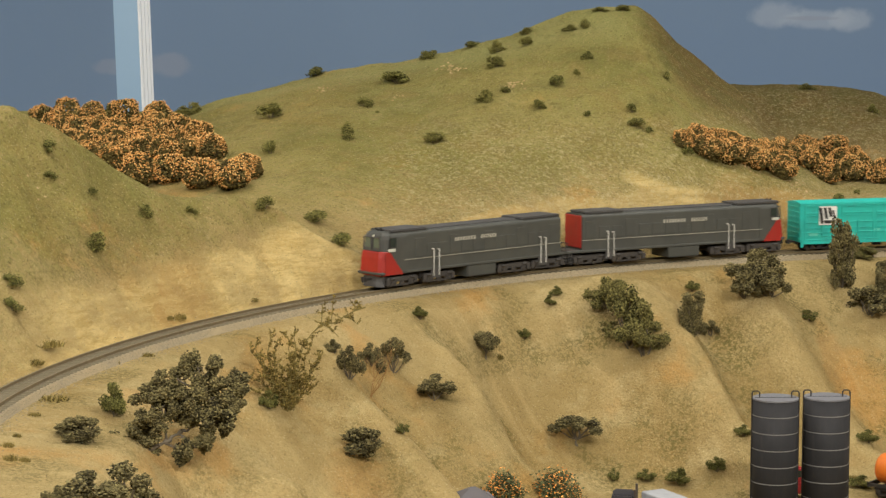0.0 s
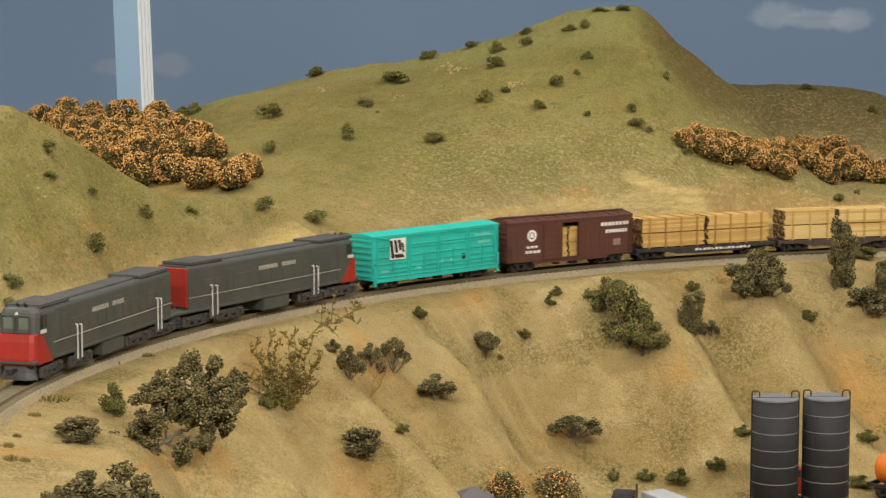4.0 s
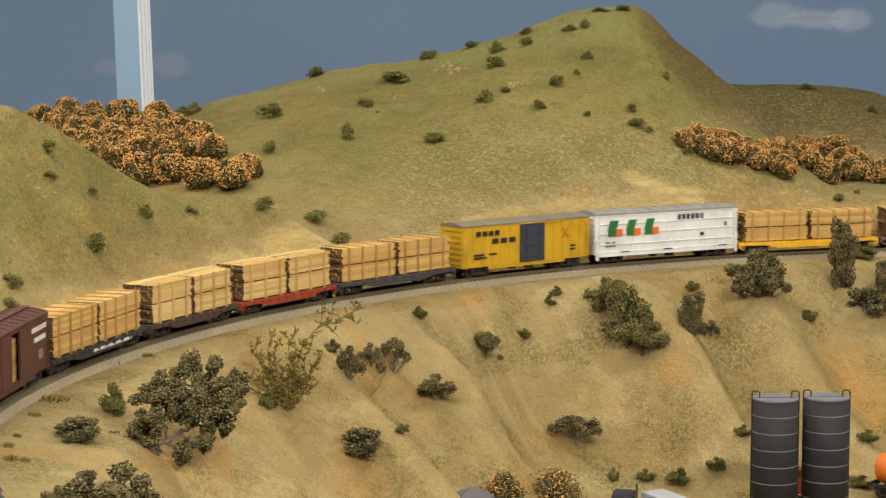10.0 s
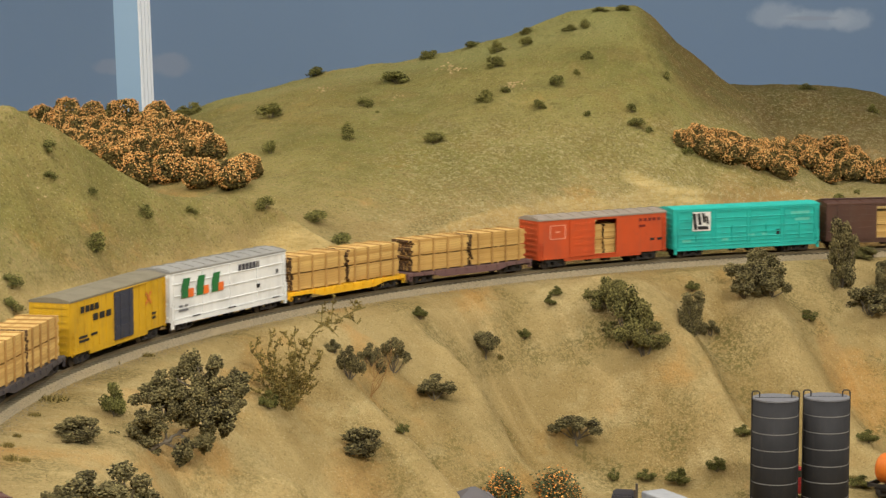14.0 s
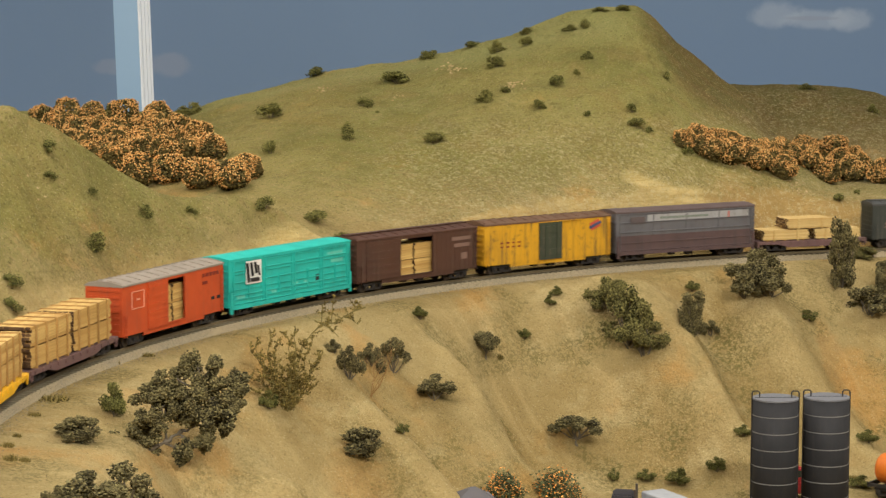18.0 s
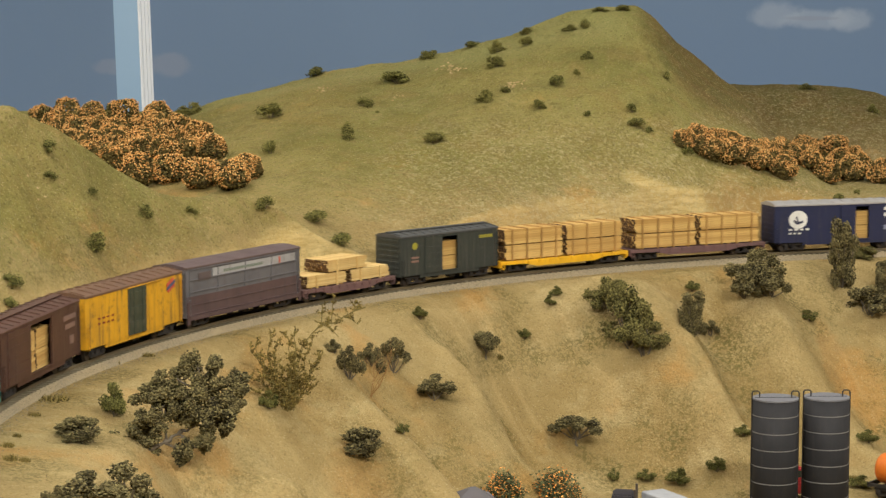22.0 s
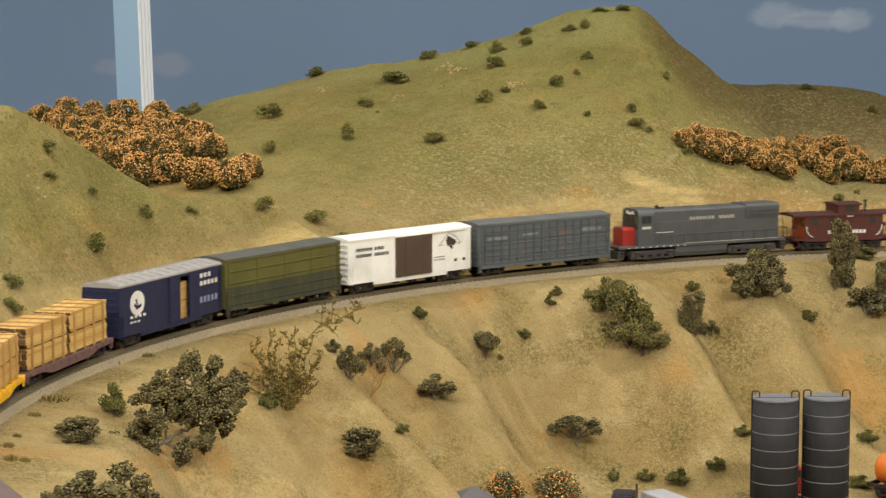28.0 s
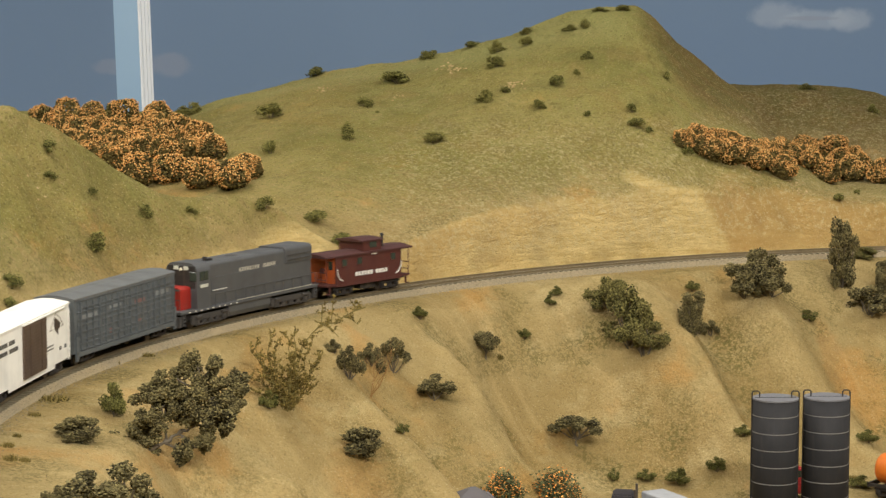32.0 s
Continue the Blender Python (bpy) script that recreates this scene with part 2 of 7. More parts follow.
# ---- terrain ----
def earth():
    m, t, b = nodes_of("scenic_earth")
    c = coords(t)
    g = add(t, "ShaderNodeSeparateXYZ")
    t.links.new(c, g.inputs[0])
    x, y, z = g.outputs
    big, mid = noise_node(t, c, 5, 4), noise_node(t, c, 22, 5, 0.65)
    small, fine = noise_node(t, c, 130, 5, 0.7), noise_node(t, c, 520, 4, 0.75)
    tan = mix(t, ramp(t, big, 0.35, 0.65), srgb(180, 158, 108), srgb(160, 136, 86))
    tan = mix(t, ramp(t, mid, 0.5, 0.70, 0, 0.6), tan, srgb(194, 174, 126))
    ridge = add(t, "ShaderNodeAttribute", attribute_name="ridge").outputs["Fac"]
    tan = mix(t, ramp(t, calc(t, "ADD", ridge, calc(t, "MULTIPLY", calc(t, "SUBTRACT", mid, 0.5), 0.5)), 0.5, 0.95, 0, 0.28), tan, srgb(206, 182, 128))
    rust = add(t, "ShaderNodeAttribute", attribute_name="rust").outputs["Fac"]
    ochre = ramp(t, noise_node(t, c, 8, 4, 0.6), 0.53, 0.66, 0, 0.55)
    col = mix(t, ochre, tan, srgb(196, 146, 78))
    # runs of washed sand down the slopes
    flow = add(t, "ShaderNodeCombineXYZ")
    t.links.new(calc(t, "MULTIPLY", add(t, "ShaderNodeAttribute", attribute_name="along").outputs["Fac"], 146.0), flow.inputs[0])
    t.links.new(calc(t, "MULTIPLY", add(t, "ShaderNodeAttribute", attribute_name="offset").outputs["Fac"], 5.0), flow.inputs[1])
    runs = noise_node(t, flow.outputs[0], 1.0, 5, 0.65)
    col = mix(t, ramp(t, runs, 0.52, 0.70, 0, 0.32), col, srgb(212, 184, 130))
    col = mix(t, ramp(t, runs, 0.46, 0.30, 0, 0.25), col, srgb(150, 122, 72))
    worn = calc(t, "ADD", rust, calc(t, "MULTIPLY", calc(t, "SUBTRACT", noise_node(t, c, 34, 6, 0.7), 0.5), 1.3))
    col = mix(t, ramp(t, worn, 0.45, 0.95, 0, 0.3), col, mix(t, ramp(t, noise_node(t, c, 80, 5, 0.7), 0.4, 0.62), srgb(206, 156, 88), srgb(172, 116, 56)))
    # flocked grass: dense high on the hills, in thin patches below
    att = add(t, "ShaderNodeAttribute", attribute_name="turf")
    want = calc(t, "ADD", att.outputs["Fac"], calc(t, "MULTIPLY", calc(t, "SUBTRACT", mid, 0.5), 1.2))
    want = calc(t, "ADD", want, calc(t, "MULTIPLY", calc(t, "SUBTRACT", small, 0.5), 1.1))
    turf = ramp(t, want, 0.28, 0.95)
    grass = mix(t, ramp(t, noise_node(t, c, 7, 4, 0.6), 0.35, 0.65), srgb(152, 145, 81), srgb(122, 126, 64))
    grass = mix(t, ramp(t, mid, 0.42, 0.66, 0, 0.55), grass, srgb(140, 116, 66))
    grass = mix(t, ramp(t, noise_node(t, c, 48, 5, 0.7), 0.52, 0.66, 0, 0.6), grass, srgb(112, 109, 58))
    # right flank: browner turf, with the shade of that side painted in too
    shaded_flank = add(t, "ShaderNodeAttribute", attribute_name="shaded_flank").outputs["Fac"]
    grass = mix(t, calc(t, "MULTIPLY", shaded_flank, 0.92), grass, mix(t, ramp(t, mid, 0.35, 0.65), srgb(80, 78, 38), srgb(108, 84, 48)))
    # hazy light along the crest, painted in as paler green
    lit_rim = add(t, "ShaderNodeAttribute", attribute_name="lit_rim").outputs["Fac"]
    grass = mix(t, calc(t, "MULTIPLY", lit_rim, 0.6), grass, srgb(158, 162, 102))
    grass = mix(t, ramp(t, small, 0.45, 0.65, 0, 0.4), grass, srgb(158, 146, 88))
    col = mix(t, calc(t, "MULTIPLY", turf, 0.88), col, grass)
    # bare cut banks, with level strata
    pale = add(t, "ShaderNodeAttribute", attribute_name="pale").outputs["Fac"]
    warp = add(t, "ShaderNodeVectorMath", operation="ADD")
    t.links.new(c, warp.inputs[0])
    shift = add(t, "ShaderNodeCombineXYZ")
    t.links.new(calc(t, "MULTIPLY", noise_node(t, c, 25, 4), 0.012), shift.inputs[2])
    t.links.new(shift.outputs[0], warp.inputs[1])
    strata = noise_node(t, stretched(t, warp.outputs[0], 30, 30, 210), 1.0, 6, 0.75)
    rock = mix(t, ramp(t, strata, 0.35, 0.65), srgb(230, 204, 140), srgb(198, 168, 104))
    rock = mix(t, ramp(t, noise_node(t, c, 7, 4), 0.48, 0.66, 0, 0.55), rock, srgb(180, 144, 86))
    rock = mix(t, ramp(t, worn, 0.35, 0.9, 0, 0.65), rock, srgb(166, 128, 70))
    col = mix(t, calc(t, "MULTIPLY", pale, ramp(t, mid, 0.32, 0.60, 0.3, 0.95)), col, rock)
    # dry cream clumps on the lower hill
    dry = add(t, "ShaderNodeAttribute", attribute_name="dry").outputs["Fac"]
    clumps = calc(t, "MULTIPLY", ramp(t, noise_node(t, c, 190, 6, 0.8), 0.50, 0.60), ramp(t, calc(t, "ADD", dry, calc(t, "SUBTRACT", mid, 0.5)), 0.25, 0.75))
    col = mix(t, calc(t, "MULTIPLY", clumps, 0.5), col, srgb(210, 194, 148))
    # matted fibres and specks
    specks = ramp(t, noise_node(t, c, 330, 3, 0.8), 0.32, 0.46, 0.75, 0.0)
    bare = ramp(t, pale, 0.0, 1.0, 1.0, 0.2)
    col = mix(t, calc(t, "MULTIPLY", calc(t, "MULTIPLY", specks, bare), ramp(t, want, 0.1, 0.7, 0.2, 1.0)), col, srgb(84, 78, 42))
    col = mix(t, calc(t, "MULTIPLY", ramp(t, fine, 0.30, 0.52, 0.5, 0.0), bare), col, srgb(104, 90, 54))
    col = mix(t, ramp(t, noise_node(t, c, 620, 2, 0.6), 0.60, 0.70, 0, 0.45), col, srgb(216, 198, 152))
    moss = calc(t, "MULTIPLY", ramp(t, noise_node(t, c, 12, 5, 0.7), 0.46, 0.60), ramp(t, noise_node(t, c, 300, 4, 0.8), 0.46, 0.54))
    col = mix(t, calc(t, "MULTIPLY", calc(t, "MULTIPLY", moss, ramp(t, want, 0.1, 0.6, 0.8, 0.45)), calc(t, "SUBTRACT", 1.0, calc(t, "MAXIMUM", pale, calc(t, "MULTIPLY", ridge, 0.6)))), col, srgb(104, 98, 54))
    t.links.new(col, b.inputs["Base Color"])
    b.inputs["Roughness"].default_value = 0.95
    b.inputs["Specular IOR Level"].default_value = 0.1
    h = calc(t, "ADD", calc(t, "MULTIPLY", small, 0.7), calc(t, "MULTIPLY", fine, 0.35))
    h = calc(t, "ADD", h, calc(t, "MULTIPLY", calc(t, "MULTIPLY", strata, pale), 0.6))
    bump(t, b, h, 0.95, 0.0075)
    return m


def steps(*spans):
    out = []
    for a, b, n in spans:
        out.extend(np.linspace(a, b, n, endpoint=False))
    return np.array(out + [spans[-1][1]])


def grid_mesh(name, xs, ys, zs, material):
    nx, ny = len(xs), len(ys)
    xx, yy = np.meshgrid(xs, ys, indexing="ij")
    me = bpy.data.meshes.new(name)
    me.vertices.add(nx * ny)
    me.vertices.foreach_set("co", np.stack([xx, yy, zs], -1).astype(np.float32).ravel())
    i = np.arange(nx * ny).reshape(nx, ny)
    quads = np.stack([i[:-1, :-1], i[1:, :-1], i[1:, 1:], i[:-1, 1:]], -1).reshape(-1, 4)
    me.loops.add(quads.size)
    me.loops.foreach_set("vertex_index", quads.ravel().astype(np.int32))
    me.polygons.add(len(quads))
    me.polygons.foreach_set("loop_start", np.arange(0, quads.size, 4, dtype=np.int32))
    me.polygons.foreach_set("use_smooth", np.ones(len(quads), dtype=bool))
    me.update(calc_edges=True)
    me.materials.append(material)
    return me


gx = steps((X0, -0.8, 30), (-0.8, -0.45, 50), (-0.45, 0.72, 330), (0.72, 1.2, 40), (1.2, X1, 60))
gy = steps((EDGE, 0.9, 25), (0.9, 1.3, 35), (1.3, 2.75, 410), (2.75, 3.5, 120), (3.5, BACK, 6))
GX, GY = np.meshgrid(gx, gy, indexing="ij")
GZ = height(GX, GY)
earth_mesh = grid_mesh("ground", gx, gy, GZ, earth())


def turf_at(x, y):
    d = track_offset(x, y)
    z = height(x, y)
    up = 0.40 + 0.50 * smooth(z, 0.02, 0.11) + 0.35 * fractal(x, y, 0.25, 2, 0)
    return np.where(d > 0, up, 0.16 + 0.45 * fractal(x, y, 0.3, 2, 2))


def pale_at(x, y, z):
    """Bare ground where the hill side is cut steep."""
    d = track_offset(x, y)
    hill, cut = hill_and_cut(x, y, d)
    return smooth(hill - cut + 0.010 * fractal(x, y, 0.06, 2, 1), -0.005, 0.003) * smooth(d, 0.018, 0.03) * np.maximum(smooth(x, -0.12, -0.02) * (1 - smooth(z + 0.03 * fractal(x, y, 0.1, 2, 3), 0.045, 0.095)), smooth(x, -0.36, -0.28) * (1 - smooth(z + 0.02 * fractal(x, y, 0.08, 2, 3), 0.035, 0.06)))


def dry_at(x, y, z):
    return np.where(track_offset(x, y) > 0.03, smooth(z, 0.0, 0.03) * (1 - smooth(z, 0.085, 0.17)) * (0.12 + 0.88 * smooth(x, -0.15, 0.05)) + 0.06, 0.0)


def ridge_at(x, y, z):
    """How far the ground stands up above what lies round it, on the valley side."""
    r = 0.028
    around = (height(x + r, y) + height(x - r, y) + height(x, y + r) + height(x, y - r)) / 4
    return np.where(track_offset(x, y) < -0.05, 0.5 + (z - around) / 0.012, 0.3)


def lit_rim_at(x, y, z):
    """Lit, hazy edge painted into the grass along the skyline of the large hill."""
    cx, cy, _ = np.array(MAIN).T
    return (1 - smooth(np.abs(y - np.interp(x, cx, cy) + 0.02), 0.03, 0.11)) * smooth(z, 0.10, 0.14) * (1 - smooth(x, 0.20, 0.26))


# bare rusty scars where the slope has slipped: x, y, length down the slope, width
SCARS = [(0.40, 2.505, 0.06, 0.09), (0.52, 2.51, 0.06, 0.07), (-0.07, 1.79, 0.05, 0.035), (0.386, 2.247, 0.075, 0.013), (0.405, 2.228, 0.05, 0.014), (0.326, 2.465, 0.05, 0.045), (-0.23, 1.637, 0.03, 0.02), (-0.21, 1.72, 0.03, 0.016)]


def rust_at(x, y):
    return sum(np.exp(-((y - b) / l) ** 2 - ((x - a) / w) ** 2) for a, b, l, w in SCARS)


for field, values in (("ridge", ridge_at(GX, GY, GZ)), ("rust", rust_at(GX, GY)), ("lit_rim", lit_rim_at(GX, GY, GZ)), ("along", along(GX, GY) / 3.2), ("offset", track_offset(GX, GY) * -1), ("turf", turf_at(GX, GY)), ("pale", pale_at(GX, GY, GZ)), ("dry", dry_at(GX, GY, GZ)), ("shaded_flank", smooth(GX + 0.35 * (GY - 2.75) + 0.1 * fractal(GX, GY, 0.15, 2, 1), 0.21, 0.30) * smooth(GY, 2.60, 2.70))):
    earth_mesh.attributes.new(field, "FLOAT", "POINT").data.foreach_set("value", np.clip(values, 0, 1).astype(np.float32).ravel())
tagged(new("ground", earth_mesh), "sandy tan and olive-green flocked plaster hillside", "ground", kind="structure")


# ---- track ----
def sweep(name, profile, s0, s1, step, material):
    """A profile in (off, z) drawn along the track from s0 to s1."""
    n = max(2, int((s1 - s0) / step))
    verts, faces, m = [], [], len(profile)
    for i in range(n + 1):
        s = s0 + (s1 - s0) * i / n
        for off, z in profile:
            x, y, _ = track_at(s, off)
            verts.append((x, y, z))
    for i in range(n):
        for j in range(m - 1):
            a = i * m + j
            faces.append((a, a + m, a + m + 1, a + 1))
    me = bpy.data.meshes.new(name)
    me.from_pydata(verts, [], faces)
    me.materials.append(material)
    return me


def ballast_material():
    m, t, b = nodes_of("ballast")
    c = coords(t)
    grains, big = noise_node(t, c, 700, 3, 0.7), noise_node(t, c, 12, 4)
    col = mix(t, ramp(t, grains, 0.3, 0.7), srgb(128, 117, 94), srgb(164, 150, 122))
    col = mix(t, ramp(t, big, 0.4, 0.7, 0, 0.5), col, srgb(176, 156, 118))
    t.links.new(col, b.inputs["Base Color"])
    b.inputs["Roughness"].default_value = 0.95
    bump(t, b, grains, 0.8, 0.002)
    return m


TRACK0, TRACK1 = -4.75, S4 + 3.0
track = tagged(new("railway_track"), "single curved track on grey ballast with dark sleepers", "track", kind="structure")
rail_steel = painted("rail_steel", srgb(126, 112, 86), 0.5, 0.3, (0.12, 0.09, 0.06), 0.35, False)
tie_wood = plain("sleeper_wood", srgb(104, 95, 74), 0.9, 200, 0.35, 0.3)
stones = ballast_material()
part("ballast_bed", sweep("ballast_bed", [(-0.0196, -0.0120), (-0.0184, -0.0085), (-0.0155, -0.0033), (-0.012, -0.0030), (0.012, -0.0030), (0.0155, -0.0033), (0.0184, -0.0085), (0.0196, -0.0120)], TRACK0, TRACK1, 0.012, stones), None, track, "light grey stone ballast")
for side in (-1, 1):
    c = side * 0.0087
    part("rail", sweep("rail", [(c - 0.0006, -0.0024), (c - 0.0003, -0.0020), (c - 0.0005, -0.0006), (c - 0.0005, 0.0), (c + 0.0005, 0.0), (c + 0.0005, -0.0006), (c + 0.0003, -0.0020), (c + 0.0006, -0.0024)], TRACK0, TRACK1, 0.012, rail_steel), None, track, "brown weathered rail with a worn top")


def pebbles(name, count, place, size, material, seed):
    """Many loose stones in one mesh."""
    g = np.random.RandomState(seed)
    base = np.array([(1, 0, 0), (-1, 0, 0), (0, 1, 0), (0, -1, 0), (0, 0, 1), (0, 0, -1)], float)
    tri = np.array([(0, 2, 4), (2, 1, 4), (1, 3, 4), (3, 0, 4), (2, 0, 5), (1, 2, 5), (3, 1, 5), (0, 3, 5)])
    verts, faces = [], []
    for i in range(count):
        x, y, z = place(g)
        verts.append(base * (size * g.uniform(0.5, 1.3, (6, 1))) * (1, 1, 0.8) + (x, y, z))
        faces.append(tri + 6 * i)
    me = bpy.data.meshes.new(name)
    me.from_pydata(np.concatenate(verts).tolist(), [], np.concatenate(faces).tolist())
    me.materials.append(material)
    return me


def on_ballast(g):
    s, off = g.uniform(0.15, 1.85), g.choice((-1, 1)) * g.triangular(0.011, 0.016, 0.021)
    x, y, _ = track_at(s, off)
    return x, y, -0.0036 - min(max(0, abs(off) - 0.0155) * 1.75, 0.0050)


def stone_bits():
    m, t, b = nodes_of("stone_bits")
    r = add(t, "ShaderNodeNewGeometry").outputs["Random Per Island"]
    t.links.new(mix(t, r, srgb(120, 108, 84), srgb(168, 152, 118)), b.inputs["Base Color"])
    b.inputs["Roughness"].default_value = 0.95
    return m


loose = stone_bits()
tagged(part("ballast_stones", pebbles("ballast_stones", 13000, on_ballast, 0.00065, loose, 3), None, track), kind="stuff")


def on_verge(g):
    s, off = g.uniform(0.15, 1.85), g.choice((-1, 1)) * (0.0180 + abs(g.normal()) * 0.0070)
    x, y, _ = track_at(s, off)
    return x, y, ground(x, y) + 0.0001


tagged(part("verge_stones", pebbles("verge_stones", 3500, on_verge, 0.00065, loose, 4), None, track), kind="stuff")
# sleepers: one by one where the line is in sight, joined elsewhere
sleeper = mesh_of("sleeper", bevelled(boxes((-0.00135, 0.00135, -0.0150, 0.0150, -0.0062, -0.0022)), 0.0003), tie_wood)
GAP = 0.0068
far_ties = bmesh.new()
for i in range(int((TRACK1 - TRACK0) / GAP)):
    s = TRACK0 + i * GAP
    if not 0.05 < s < 2.0:
        x, y, a = track_at(s)
        m = Matrix.Translation((x, y, 0)) @ Matrix.Rotation(a, 4, "Z")
        vs = box(far_ties, -0.00135, 0.00135, -0.0150, 0.0150, -0.0062, -0.0022)
        for v in vs:
            v.co = m @ v.co
tagged(part("sleepers", far_ties, tie_wood, track), kind="stuff")
TIES = [0.05 + i * GAP for i in range(int(1.95 / GAP))]
for s in TIES:
    x, y, a = track_at(s)
    p = part("sleeper", sleeper, None, track)
    p.matrix_basis = Matrix.Translation((x, y, 0)) @ Matrix.Rotation(a + random.uniform(-0.02, 0.02), 4, "Z")

# ---- the train: how far it has run, in metres, second by second ----
RUN = [0.0, 0.1435, 0.2843, 0.4241, 0.5631, 0.7024, 0.8465, 0.9956, 1.1458, 1.2939, 1.4434, 1.5933, 1.7465, 1.9015, 2.0554, 2.2108, 2.367, 2.5218, 2.6737, 2.823, 2.9743, 3.13, 3.2864, 3.4409, 3.5953, 3.7492, 3.9023, 4.0579, 4.2134, 4.367, 4.522, 4.6788, 4.8371]


def run(t):
    i = min(max(int(t), 0), len(RUN) - 2)
    k = t - i
    p0 = RUN[i - 1] if i else 2 * RUN[0] - RUN[1]
    p3 = RUN[i + 2] if i + 2 < len(RUN) else 2 * RUN[-1] - RUN[-2]
    p1, p2 = RUN[i], RUN[i + 1]
    return p1 + 0.5 * k * (p2 - p0 + k * (2 * p0 - 5 * p1 + 4 * p2 - p3 + k * (3 * (p1 - p2) + p3 - p0)))


TIMES = [0.5 * i for i in range(65)]


def car_pose(s, reach):
    """The pose of a vehicle whose middle is s metres along the track and whose bogies sit reach metres before and behind it."""
    ax, ay, _ = track_at(s + reach)
    bx, by, _ = track_at(s - reach)
    return Matrix.Translation(((ax + bx) / 2, (ay + by) / 2, 0)) @ Matrix.Rotation(math.atan2(ay - by, ax - bx), 4, "Z")


VEHICLES = []


def on_rails(ob, front, rear, reach=None, bogies=()):
    VEHICLES.append((ob, (front + rear) / 2, reach or (front - rear) * 0.34, bogies, Matrix.Identity(4)))
    ob.matrix_basis = car_pose((front + rear) / 2, reach or (front - rear) * 0.34)
    return ob


# ---- rolling stock: shared materials and parts ----
black_paint = painted("black_steel", srgb(34, 32, 31), 0.6, 0.3, (0.10, 0.07, 0.05))
grime = painted("grimy_bogie", srgb(40, 35, 31), 0.8, 0.5, (0.12, 0.09, 0.06), 0.0, False)
wheel_steel = painted("wheel_steel", srgb(92, 84, 78), 0.45, 0.4, (0.06, 0.05, 0.04), 0.7, False)
dull_white = painted("weathered_white_stripe", srgb(168, 164, 150), 0.65, 0.5)
white_mark = painted("white_lettering", srgb(222, 220, 212), 0.6, 0.12)
black_mark = painted("black_lettering", srgb(30, 29, 30), 0.6, 0.1)
silver_roof = painted("galvanised_roof", srgb(170, 166, 162), 0.45, 0.35, (0.22, 0.19, 0.16), 0.25, False)
grey_roof = painted("grey_roof", srgb(140, 138, 132), 0.6, 0.3, (0.2, 0.17, 0.13), 0.0, False)
dark_void = plain("car_inside", (0.02, 0.017, 0.014))
HW = 0.0166


def wood(name, light, dark):
    m, t, b = nodes_of(name)
    c = coords(t)
    r = calc(t, "FRACT", calc(t, "ADD", add(t, "ShaderNodeNewGeometry").outputs["Random Per Island"], add(t, "ShaderNodeObjectInfo").outputs["Random"]))
    grain = noise_node(t, stretched(t, c, 60, 900, 900), 1.0, 4)
    col = mix(t, r, light, dark)
    col = mix(t, ramp(t, grain, 0.45, 0.75, 0, 0.5), col, tuple(v * 0.6 for v in dark))
    t.links.new(col, b.inputs["Base Color"])
    b.inputs["Roughness"].default_value = 0.8
    bump(t, b, grain, 0.3, 0.0004)
    return m


lumber = wood("sawn_lumber", srgb(208, 172, 102), srgb(178, 138, 72))
lumber_pale = wood("pale_lumber", srgb(212, 184, 122), srgb(188, 152, 88))
board_ends = wood("stained_board_ends", srgb(104, 76, 44), srgb(76, 52, 30))
stake_wood = wood("stake_wood", srgb(178, 138, 76), srgb(150, 114, 60))


def disc(bm, x, y0, y1, z, r, n=14):
    return rod(bm, (x, y0, z), (x, y1, z), r, n=n)


